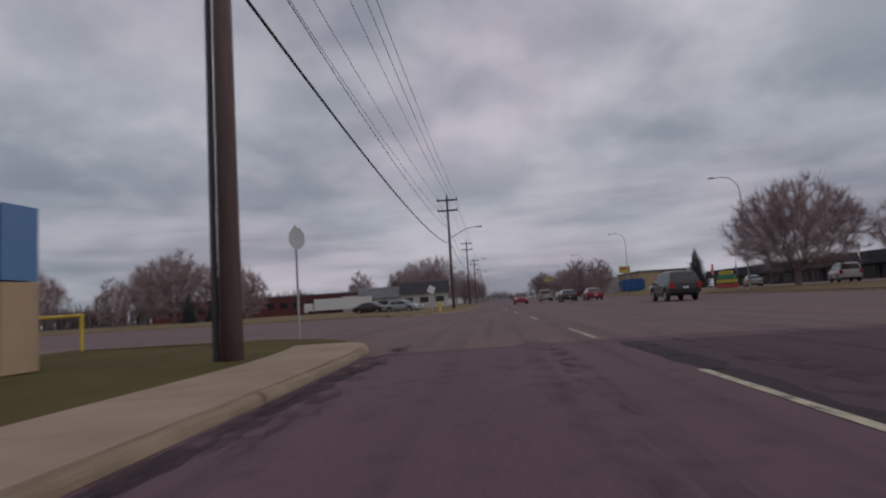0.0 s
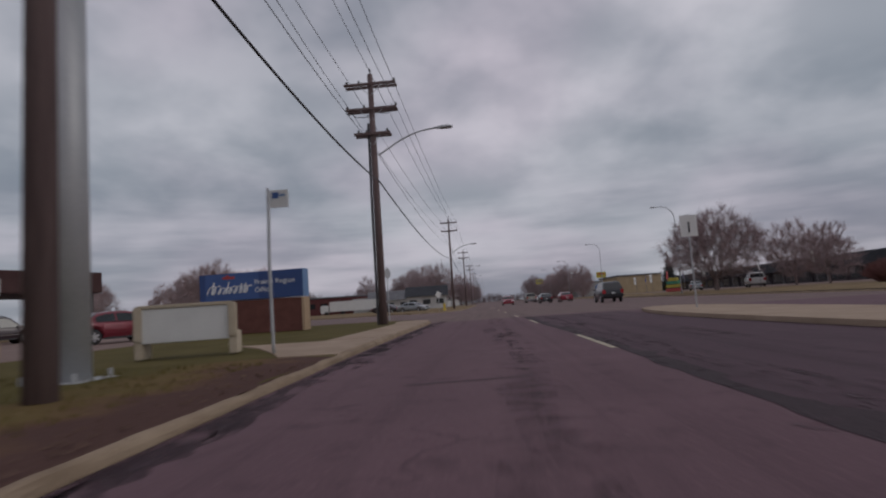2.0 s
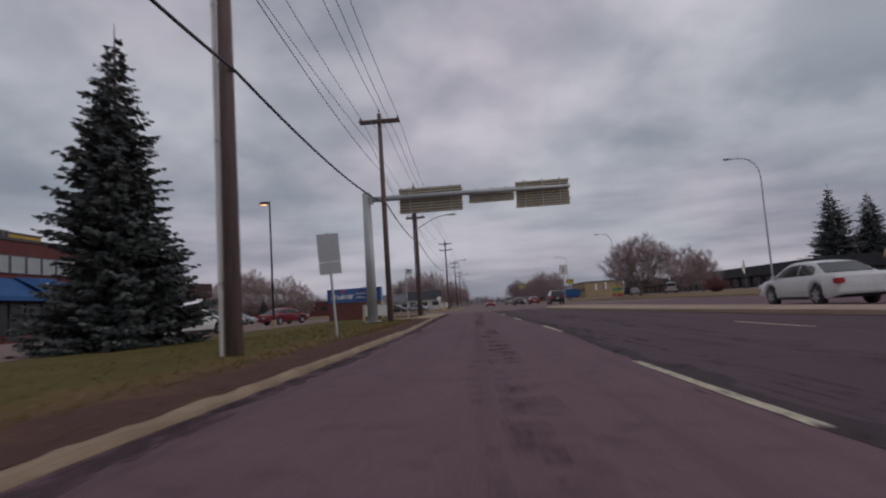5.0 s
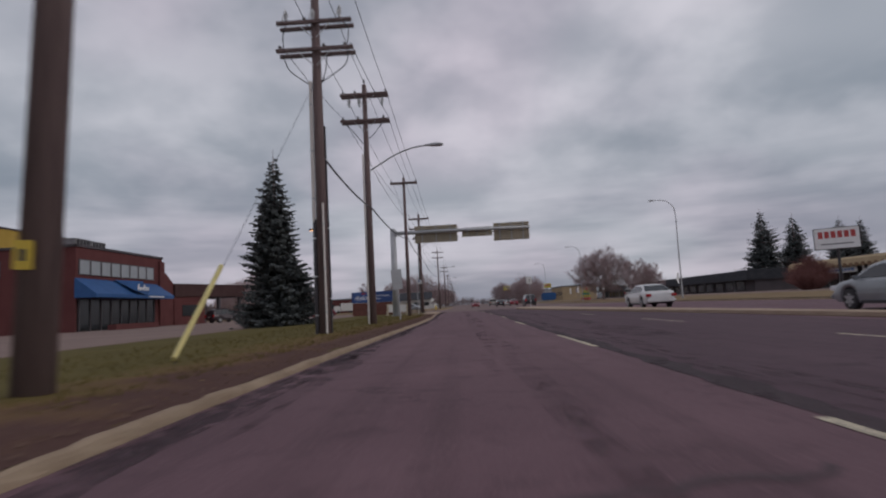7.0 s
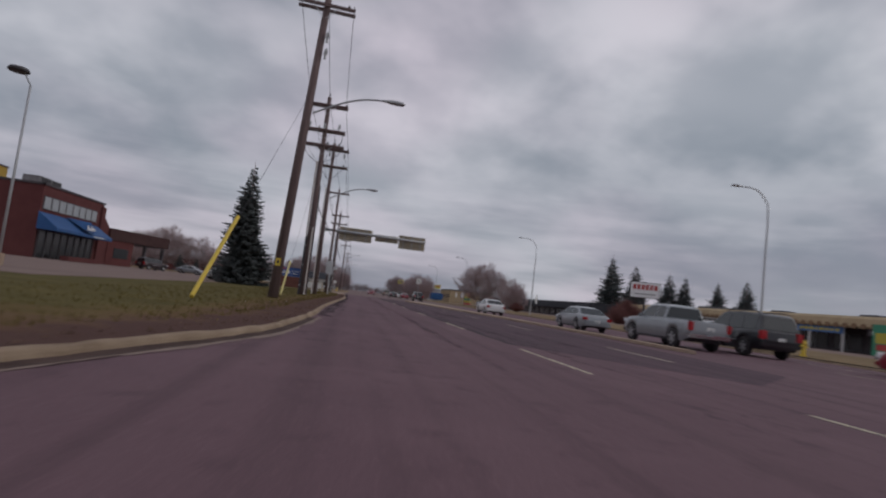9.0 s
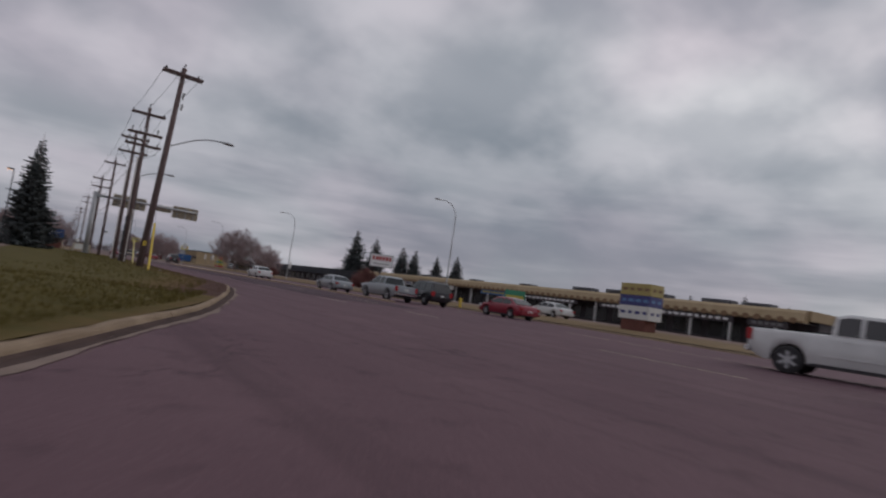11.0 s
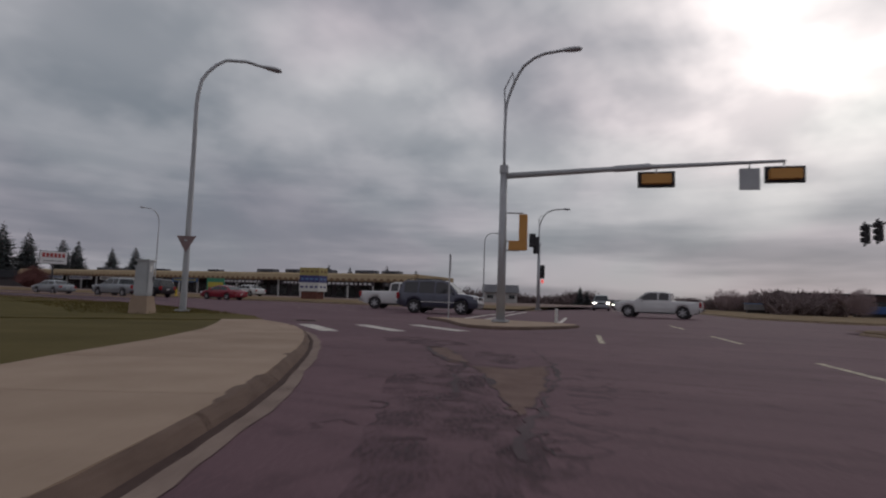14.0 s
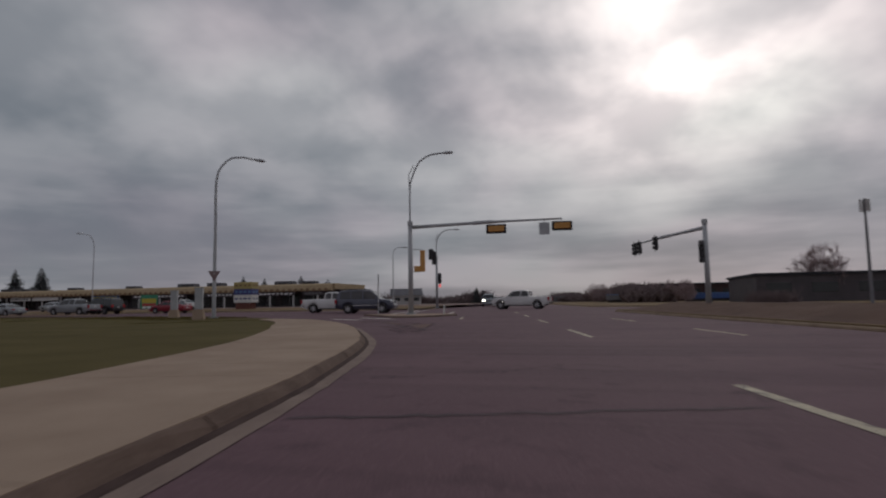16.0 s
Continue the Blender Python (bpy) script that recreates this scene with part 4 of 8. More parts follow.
stains("dark oily streaks beside the lane line", 0.35, -75, 6.4, 260, 0.16, 1.6, 3)
stains("dark damp streaks along the gutter", -4.55, -66, 6.5, 420, 0.13, 1.3, 4, STAIN, 0.2)
stains("faint dark streaks along the lane centre", -1.9, -74, 6.0, 120, 0.16, 3.2, 5, STAIN_FAINT, 0.3)
stains("faint dark streaks along the second lane", 1.9, -74, 6.0, 110, 0.3, 3.0, 6, STAIN_FAINT, 0.35)
for i, (x0, y0, x1, y1) in enumerate(((-4.0, -64.4, -0.9, -63.7), (1.0, -62.5, 4.0, -60.5), (-3.2, -16.4, -1.8, -16.2), (-38.2, -114.3, -37.2, -117.8), (-4.7, 4.5, 1.6, 5.2))):
    structure("tar_seam", strip(wavy(x0, y0, x1, y1, 0.05, 30, 10 + i), -0.035, 0.035, 0.004, 0.015), TAR, "dark sealed crack across the asphalt", "road crack")
structure("tar_patch", blotch(1.4, -52, 0.8, 3.4, 0.002, 1, 40), STAIN, "dark oil-stained asphalt patch", "road stain")
structure("tar_patch", blotch(-17.9, -107.1, 1.6, 0.75, 0.003, 2, 60, 0.75), STAIN, "dark broken asphalt patch", "road stain")
structure("tar_patch", blotch(-24.6, -110.6, 3.4, 0.7, 0.003, 12, 70, 0.42), STAIN, "dark damp asphalt beside the gutter", "road stain")


def ragged_outline(points, step, amp, seed):
    """A closed outline with its sides broken into short uneven steps."""
    rnd = random.Random(seed)
    out = []
    for p, q in zip(points, points[1:] + points[:1]):
        a, b = Vector(p), Vector(q)
        n = max(1, int((b - a).length / step))
        nrm = V2(-(b - a).y, (b - a).x).normalized()
        out += [a.lerp(b, (k + rnd.uniform(-0.25, 0.25)) / n) + nrm * rnd.uniform(-amp, amp) for k in range(n)]
    return out


def broken_area(points, seed):
    """A scabbed patch: the top layer is gone, its edge stands as a dark crumbled rim."""
    rnd = random.Random(seed)
    line = ragged_outline(points, 0.11, 0.05, seed)
    structure("broken_patch", slab([tuple(p) for p in line], -0.02, 0.003), PATCH, "brown scabbed asphalt patch with crumbled edges", "road patch")
    bm = bmesh.new()
    mid = sum(line, V2(0, 0)) / len(line)
    rows = []
    for p in line:
        out = (p - mid).normalized()
        w = 0.012 + 0.1 * max(0.0, noise.noise(Vector((p.x * 2.1, p.y * 2.1, seed))) + 0.15) * rnd.uniform(0.4, 1.2)
        rows.append((bm.verts.new((*(p - out * w * 0.5), 0.0052)), bm.verts.new((*(p + out * w), 0.0056))))
    for r, q in zip(rows, rows[1:] + rows[:1]):
        bm.faces.new((r[0], q[0], q[1], r[1]))
    bmesh.ops.recalc_face_normals(bm, faces=bm.faces[:])
    structure("patch_rim", bm, TAR, "dark crumbled rim of the broken asphalt", "road crack")


broken_area([(-18.86, -107.7), (-18.9, -108.13), (-19.9, -108.72), (-20.9, -109.36), (-21.05, -109.15), (-20.4, -108.6)], 3)
broken_area([(-21.25, -109.5), (-21.25, -110.1), (-20.6, -110.38), (-22.7, -110.9), (-24.2, -111.05), (-23.4, -110.6), (-22.5, -110.25), (-21.9, -109.9)], 4)
structure("tar_patch", blotch(-22.1, -109.75, 1.3, 0.28, 0.0036, 13, 60, 0.42), STAIN, "dark broken asphalt beside the patch", "road stain")
structure("tar_patch", blotch(-19.9, -109.4, 0.9, 0.4, 0.0036, 14, 60, 0.5), STAIN, "dark broken asphalt beside the patch", "road stain")
for i, line in enumerate((((-18.2, -109.5), (-19.16, -109.95), (-20.91, -110.57), (-21.9, -110.84), (-22.7, -110.97), (-24.4, -111.18), (-25.5, -111.4)), ((-18.7, -107.6), (-19.6, -108.1), (-20.69, -108.85), (-21.06, -109.4), (-21.1, -110.05), (-21.2, -110.2), (-20.5, -110.2)), ((-21.1, -109.4), (-22.2, -109.7), (-23.6, -110.2)))):
    rough = [p for a, b in zip(line, line[1:]) for p in wavy(*a, *b, 0.05, max(3, int((Vector(b) - Vector(a)).length / 0.12)), 30 + i)[:-1]]
    structure("tar_seam", ragged_edge(rough, -0.02, 0.085, 0.0066, 40 + i), TAR, "dark ragged crack in the asphalt", "road crack")


def crack_web(x0, y0, x1, y1, spread, n, seed, label):
    """Fine jagged cracks that run roughly along a line and branch, in one mesh."""
    rnd = random.Random(seed)
    bm = bmesh.new()
    a, b = V2(x0, y0), V2(x1, y1)
    d = (b - a).normalized()
    nrm = V2(-d.y, d.x)
    for k in range(n):
        p = a.lerp(b, rnd.random()) + nrm * rnd.gauss(0, spread)
        v = (d * rnd.choice((-1, 1)) + nrm * rnd.gauss(0, 0.7)).normalized()
        w, line = rnd.uniform(0.004, 0.012), [p]
        for j in range(rnd.randint(5, 14)):
            v = (v + V2(rnd.uniform(-1, 1), rnd.uniform(-1, 1)) * 1.5).normalized()
            line.append(line[-1] + v * rnd.uniform(0.03, 0.11))
        vs = []
        for j, q in enumerate(line):
            t = (line[min(j + 1, len(line) - 1)] - line[max(j - 1, 0)]).normalized()
            ww = w * (1 - j / len(line)) + 0.003
            vs.append((bm.verts.new((q.x - t.y * ww, q.y + t.x * ww, 0.0056 + 0.00002 * k)), bm.verts.new((q.x + t.y * ww, q.y - t.x * ww, 0.0056 + 0.00002 * k))))
        for (a1, b1), (a2, b2) in zip(vs, vs[1:]):
            bm.faces.new((a1, b1, b2, a2))
    bmesh.ops.recalc_face_normals(bm, faces=bm.faces[:])
    tagged(part("road_cracks", bm, TAR), label, "road cracks", kind="stuff")


crack_web(-18.5, -107.6, -25.5, -111.2, 0.45, 30, 1, "web of fine dark cracks in the broken asphalt")
crack_web(0.3, -70, 0.0, 4, 0.25, 90, 3, "ragged dark cracks beside the lane line")
crack_web(-4.55, -60, -4.6, 4, 0.12, 70, 5, "crumbled edge of the asphalt by the kerb")


RUSTY = material("rusty_iron", (0.075, 0.05, 0.05), (0.15, 0.10, 0.095), 0.75, 4.0, 40, 0.4, metal=0.2, spec=0.3)


def manhole():
    t = thing("manhole_cover", "rusty round drain grate set in a concrete collar in the asphalt", "manhole cover", pose(-12.92, -100.36, 0.004, 0, 0, 20) @ Matrix.Diagonal((0.68, 0.68, 1, 1)))
    def disc(r0, r1, z0, z1, n=32):
        bm = bmesh.new()
        rings = [[bm.verts.new((r * math.cos(2 * math.pi * k / n), r * math.sin(2 * math.pi * k / n), z)) for k in range(n)] for r, z in ((r1, z0), (r1, z1), (r0, z1), (r0, z0))]
        for a, b in zip(rings, rings[1:] + rings[:1]):
            for k in range(n):
                bm.faces.new((a[k], a[(k + 1) % n], b[(k + 1) % n], b[k]))
        bmesh.ops.recalc_face_normals(bm, faces=bm.faces[:])
        return bm
    def rough(r1, dx, dy, wob, z, seed, n=44):
        bm = bmesh.new()
        rnd = random.Random(seed)
        bm.faces.new([bm.verts.new((dx + (r1 + wob * noise.noise(Vector((math.cos(a) * 1.6, math.sin(a) * 1.6, seed))) + rnd.uniform(-0.012, 0.012)) * math.cos(a), dy + (r1 + wob * noise.noise(Vector((math.cos(a) * 1.6, math.sin(a) * 1.6, seed + 9))) + rnd.uniform(-0.012, 0.012)) * math.sin(a), z)) for a in [2 * math.pi * k / n for k in range(n)]])
        return bm
    part("collar_crack", rough(0.73, 0.08, 0.0, 0.12, 0.001, 3), TAR, t, "dark ragged crack round the collar")
    part("collar", rough(0.68, 0.09, 0.0, 0.12, 0.0045, 3), PATCH, t, "worn brownish collar")
    part("ring_gap", disc(0.47, 0.5, -0.01, 0.0065), BLACK_TRIM, t, "dark gap round the ring")
    part("ring", disc(0.36, 0.47, -0.01, 0.018), RUSTY, t, "wide worn iron ring")
    for k in range(-4, 5):
        w = math.sqrt(max(0.01, 0.35 ** 2 - (k * 0.075) ** 2))
        part("bar", box((0, k * 0.075, 0.008), (2 * w, 0.04, 0.012)), RUSTY, t)
    part("cross_bar", box((0, 0, 0.012), (0.1, 0.72, 0.012)), RUSTY, t)
    # No depth here: a flat black disc paints the unlit hole between the bars.
    part("black_pit_disc", disc(0.0001, 0.37, -0.01, 0.0065), BLACK_TRIM, t, "black disc painted as the unlit hole under the grate")


manhole()


# ---- utility poles and wires ----
def utility_pole(x, y, h, r, arms, lamp=None, conduits=(), label="", lean=0.0, extra=()):
    """arms: (height, half length, insulators above); lamp: height of its bracket."""
    t = thing("utility_pole", label or "weathered brown wooden utility pole with crossarms", "utility pole", pose(x, y, 0.1, 0, lean, 0), "utility poles along the road")
    part("pole", tube([(0, 0, -0.3), (0, 0, h * 0.5), (0, 0, h)], [r, r * 0.86, r * 0.66], 14), WOOD_POLE, t, smooth=True)
    for z, half, pins in arms:
        part("crossarm", box((0, -r - 0.03, z), (2 * half, 0.1, 0.13), 0.01), WOOD_POLE, t, "grey weathered timber crossarm")
        part("crossarm", box((0, r + 0.03, z), (2 * half, 0.1, 0.13), 0.01), WOOD_POLE, t, "grey weathered timber crossarm")
        for sx in (-1, 1):
            part("brace", tube([(sx * half * 0.45, -r - 0.05, z - 0.04), (sx * 0.05, -r - 0.02, z - 0.55)], 0.016, 6), GALV, t)
        for px in pins:
            bm = bmesh.new()
            add_tube(bm, [(px * half, 0, z + 0.05), (px * half, 0, z + 0.12), (px * half, 0, z + 0.16), (px * half, 0, z + 0.2), (px * half, 0, z + 0.24), (px * half, 0, z + 0.28)], [0.02, 0.02, 0.07, 0.04, 0.065, 0.03], 8)
            part("insulator", bm, PORCELAIN, t)
    part("top_pin", tube([(0, 0, h - 0.05), (0, 0, h + 0.12), (0, 0, h + 0.16), (0, 0, h + 0.3)], [0.02, 0.02, 0.06, 0.03], 8), PORCELAIN, t)
    if lamp:
        part("lamp_bracket", tube(smooth3([(r, 0, lamp - 1.0), (1.4, 0, lamp - 0.3), (2.3, 0, lamp + 0.02), (3.0, 0, lamp + 0.1)]), 0.04, 8), GALV, t, "curved steel lamp bracket", True)
        part("lamp_head", cobra_head((2.92, 0, lamp + 0.1), 1.0), GALV, t, "grey cobra-head street lamp", True)
    for side, z0, z1, mat in conduits:
        part("conduit", tube([(side * (r + 0.05), -r * 0.4, 0.0), (side * (r + 0.04), -r * 0.35, z0), (side * (r * 0.8 + 0.04), -r * 0.3, z1)], 0.06, 8), mat, t, "cable conduit strapped to the pole")
    for fn in extra:
        fn(t, r)
    return t


def smooth3(pts, step=0.25):
    P = [Vector(p) for p in pts]
    out = []
    for i in range(len(P) - 1):
        a, b, c, d = P[max(i - 1, 0)], P[i], P[i + 1], P[min(i + 2, len(P) - 1)]
        k = max(1, int((c - b).length / step))
        for j in range(k):
            t = j / k
            out.append(0.5 * ((2 * b) + (c - a) * t + (2 * a - 5 * b + 4 * c - d) * t * t + (3 * b - a - 3 * c + d) * t ** 3))
    return out + [P[-1]]


def cobra_head(at, s=1.0, turn=0.0):
    bm = bmesh.new()
    prof = [(0.0, 0.05, 0.05), (0.15, 0.07, 0.07), (0.35, 0.13, 0.10), (0.6, 0.17, 0.12), (0.82, 0.15, 0.10), (0.92, 0.06, 0.05)]
    rings = []
    for px, w, h in prof:
        rings.append([bm.verts.new((px * s, w * s * math.cos(a), h * s * (math.sin(a) if math.sin(a) > 0 else 0.7 * math.sin(a)))) for a in [2 * math.pi * k / 10 for k in range(10)]])
    for r, q in zip(rings, rings[1:]):
        for k in range(10):
            bm.faces.new((r[k], r[(k + 1) % 10], q[(k + 1) % 10], q[k]))
    bm.faces.new(rings[0][::-1])
    bm.faces.new(rings[-1])
    bmesh.ops.transform(bm, matrix=Matrix.Translation(at) @ Matrix.Rotation(turn, 4, "Z"), verts=bm.verts)
    return bm


def jumper(pts):
    def fn(t, r):
        part("jumper_wire", tube(smooth3(pts, 0.12), 0.018, 5), CABLE, t)
    return fn


def strapped(dx, dy, z0, z1, rad, mat, label="cable conduit strapped to the pole"):
    def fn(t, r):
        c = part("conduit", tube([(dx, dy, z0), (dx * 0.96, dy, (z0 + z1) / 2), (dx * 0.9, dy * 0.95, z1)], rad, 8), mat, t, label)
        for k in range(3):
            z = z0 + (k + 0.5) * (z1 - z0) / 3
            part("strap", tube([(dx * 0.96, dy, z - 0.025), (dx * 0.96, dy, z + 0.025)], rad + 0.008, 8), GALV, c)
    return fn


def cutout(px, z):
    def fn(t, r):
        bm = bmesh.new()
        add_tube(bm, [(px, -0.15, z - 0.28), (px, -0.15, z - 0.1), (px, -0.15, z + 0.02), (px, -0.15, z + 0.12)], [0.05, 0.05, 0.085, 0.06], 8)
        add_tube(bm, [(px - 0.08, -0.28, z - 0.2), (px + 0.02, -0.24, z + 0.14)], 0.025, 6)
        part("fuse_cutout", bm, GALV, t, "grey fused cutout")
    return fn


def guard_plate(z):
    def fn(t, r):
        part("marker_plate", box((-0.02, -r - 0.012, z), (0.2, 0.02, 0.3), 0.005), YELLOW, t, "yellow marker plate")
        part("marker_digit", box((-0.02, -r - 0.026, z), (0.07, 0.006, 0.12)), BLACK_TRIM, t, "dark bar on the plate")
    return fn


utility_pole(-7.08, 4.1, 12.05, 0.19, [(11.5, 1.26, (-0.92, -0.45, 0.92)), (10.27, 1.23, (-0.96, -0.3, 0.96)), (9.05, 0.87, (-0.8, -0.35, 0.8))], 9.02, [(-1, 6, 9.6, DARK_STEEL)], "",
                      0, [jumper([(-0.95, 0, 10.45), (-0.9, 0, 10.05), (-0.4, 0, 9.95), (0, 0, 10.05)]), jumper([(1.0, 0, 10.55), (0.85, 0, 10.1), (0.3, 0, 10.1)])])
utility_pole(-6.86, -17.0, 11.95, 0.17, [(11.5, 1.17, (-0.92, 0.92))], None, [], "dark slender wooden utility pole with one crossarm")
utility_pole(-6.78, -38.3, 12.0, 0.17, [(11.45, 1.2, (-0.9, -0.4, 0.9)), (10.1, 1.22, (-0.92, -0.3, 0.75))], 8.6, [], "wooden utility pole with two crossarms and pale conduit",
                      0, [strapped(-0.2, -0.08, 0.0, 8.4, 0.05, CONDUIT), cutout(-0.75, 11.1), cutout(-0.25, 11.1), cutout(0.9, 11.1), jumper([(-1.0, 0, 10.05), (-0.5, 0, 9.45), (-0.15, 0, 8.95)]), jumper([(0.9, 0, 10.05), (0.5, 0, 9.55), (0.1, 0, 9.15)])])
utility_pole(-6.87, -48.0, 12.45, 0.19, [(11.9, 1.22, (-0.92, 0.92)), (10.3, 1.25, (-0.3,)), (9.35, 1.28, (-0.95, 0.2, 0.75))], None, [], "tall wooden utility pole with three crossarms and pale conduit",
                      0, [strapped(-0.235, -0.06, 3.6, 8.3, 0.062, CONDUIT), strapped(-0.24, -0.05, 0.0, 3.7, 0.07, DARK_STEEL, "dark cable guard at the foot of the pole"), strapped(0.1, -0.2, 0.0, 4.2, 0.035, CONDUIT), strapped(0.21, 0.02, 0.0, 6.8, 0.03, DARK_STEEL), cutout(-0.95, 10.6), cutout(-0.05, 10.6), cutout(0.85, 10.65), jumper([(-1.1, 0, 9.3), (-0.9, 0, 8.75), (-0.2, 0, 8.2)]), jumper([(1.05, 0, 9.35), (0.95, 0, 8.85), (0.15, 0, 8.3)]), jumper([(0.35, 0, 9.3), (0.3, 0, 8.7), (0.12, 0, 8.2)]), jumper([(-0.95, -0.1, 10.4), (-1.1, 0, 10.0), (-1.1, 0, 9.6)]), jumper([(0.85, -0.1, 10.4), (1.1, 0, 10.1), (1.05, 0, 9.6)])])
utility_pole(-6.98, -60.5, 12.6, 0.205, [(12.15, 1.18, (-0.85, 0.75))], 8.65, [], "thick dark wooden utility pole with a yellow marker plate", 2.4, [guard_plate(1.45), cutout(0.25, 10.9), cutout(0.3, 10.2)])
for k in range(9):
    yy = 60.0 + 52 * k
    utility_pole(-6.9 + 0.02 * k, yy, 12.9, 0.17, [(12.4, 1.2, (-0.92, 0.92)), (11.2, 1.15, (-0.95, 0.95))], 9.0 if k % 1 == 0 else None, [], "distant wooden utility pole with crossarms and a street lamp")


def wire(name_label, pts, sag, r):
    bm = bmesh.new()
    line = []
    for a, b in zip(pts, pts[1:]):
        a, b = Vector(a), Vector(b)
        n = 14
        s = sag * ((b - a).length / 50.0)
        line += [a.lerp(b, i / n) - Vector((0, 0, 4 * s * (i / n) * (1 - i / n))) for i in range(n)]
    line.append(Vector(pts[-1]))
    add_tube(bm, line, r, 5)
    return tagged(part("overhead_wire", bm, CABLE), name_label, "wire", "overhead wires")


far_poles = [(-6.9 + 0.02 * k, 60.0 + 52 * k) for k in range(9)]
for dx, dz in ((-1.08, 0.0), (0.0, 0.4), (1.08, 0.0)):
    wire("thin dark overhead power line between the poles", [(-6.45 + dx, -60.5, 12.5 + dz), (-6.87 + dx, -48.0, 12.25 + dz), (-6.78 + dx, -38.3, 11.85 + dz), (-6.86 + dx, -17.0, 11.9 + dz), (-7.08 + dx, 4.1, 11.9 + dz)] + [(x + dx, y, 12.75 + dz) for x, y in far_poles], 0.55, 0.013)
for dx in (-1.15, 1.15):
    wire("thin dark overhead power line on the lower arms", [(-6.87 + dx, -48.0, 9.7), (-6.78 + dx, -38.3, 10.45)] + ([(-6.86 + dx * 0.5, -17.0, 10.3)] if dx < 0 else [(-6.86 + dx * 0.9, -17.0, 10.5)]) + [(-7.08 + dx, 4.1, 10.6)] + [(x + dx, y, 11.55) for x, y in far_poles], 0.6, 0.012)
wire("thick black bundled overhead cable", [(-6.75, -48.0, 5.85), (-6.6, -38.3, 5.75), (-6.7, -17.0, 6.75), (-6.9, 4.1, 6.85)] + [(x + 0.15, y, 7.4) for x, y in far_poles], 0.9, 0.035)
wire("thin dark service cable", [(-6.95, -38.3, 8.7), (-6.95, -17.0, 8.7), (-7.2, 4.1, 8.75)] + [(x, y, 9.2) for x, y in far_poles], 0.8, 0.014)


# guy wires with plastic guards
def guy(x, y, top, mat, label, frac, r=0.05):
    t = thing("guy_wire", label, "guy wire", pose(x, y, 0.13))
    d = Vector(top) - Vector((x, y, 0.13))
    part("wire", tube([(0, 0, -0.1), d], 0.006, 5), CABLE, t, "thin steel stay")
    part("guard", tube([d * 0.01, d * frac], r, 8), mat, t, "plastic guard sleeve")
    return t


guy(-7.06, -57.5, (-6.9, -48.1, 8.4), CREAM, "pale yellow plastic guard on a slanting pole stay", 0.2, 0.045)
guy(-7.62, -69.9, (-6.75, -60.6, 8.2), YELLOW, "bright yellow plastic guard on a slanting pole stay", 0.29, 0.055)


# ---- sign gantry over the road ----
def gantry():
    t = thing("sign_gantry", "grey steel cantilever gantry with three highway signs seen from behind", "sign gantry", pose(-8.24, -14.8, 0.0))
    part("base_plate", box((0, 0, 0.06), (0.95, 0.95, 0.12), 0.01), GALV, t)
    part("column", tube([(0, 0, 0.05), (0, 0, 4), (0, 0, 7.85)], [0.31, 0.28, 0.25], 16), GALV, t, "pale grey tapered column", True)
    part("cap", tube([(0, 0, 7.85), (0, 0, 7.95)], [0.26, 0.2], 16), GALV, t)
    for a in range(4):
        part("anchor_bolt", tube([(0.38 * (1 if a % 2 else -1), 0.38 * (1 if a > 1 else -1), 0.1), (0.38 * (1 if a % 2 else -1), 0.38 * (1 if a > 1 else -1), 0.24)], 0.03, 6), GALV, t)
    part("flange", box((0.32, 0.0, 7.5), (0.12, 0.6, 0.5), 0.02), GALV, t)
    part("arm", tube([(0.3, 0, 7.5), (6, 0, 7.5), (12.3, 0, 7.45)], [0.17, 0.15, 0.11], 14), GALV, t, "long tapered steel arm", True)
    for x0, x1, z0, z1, n in ((1.97, 5.8, 6.55, 8.1, 9), (6.25, 8.95, 6.9, 7.72, 6), (9.1, 12.28, 6.4, 8.0, 10)):
        part("sign_panel", box(((x0 + x1) / 2, 0.42, (z0 + z1) / 2), (x1 - x0, 0.012, z1 - z0)), ALU_DARK, t, "darker sign back behind the ribs")
        for k in range(n):
            z = z0 + (k + 0.5) * (z1 - z0) / n
            part("rib", box(((x0 + x1) / 2 + 0.03 * ((k * 7) % 5 - 2), 0.385, z), (x1 - x0 + 0.06, 0.06, 0.075), 0.006), ALUMINIUM, t, "extruded aluminium rib")
        for f in (0.17, 0.5, 0.83):
            x = x0 + f * (x1 - x0)
            part("bracket", box((x, 0.3, (z0 + z1) / 2 + 0.02), (0.07, 0.12, z1 - z0 + 0.1), 0.008), GALV, t)
            part("clamp", box((x, 0.12, 7.5 - 0.004 * x), (0.14, 0.32, 0.3), 0.02), GALV, t)


gantry()


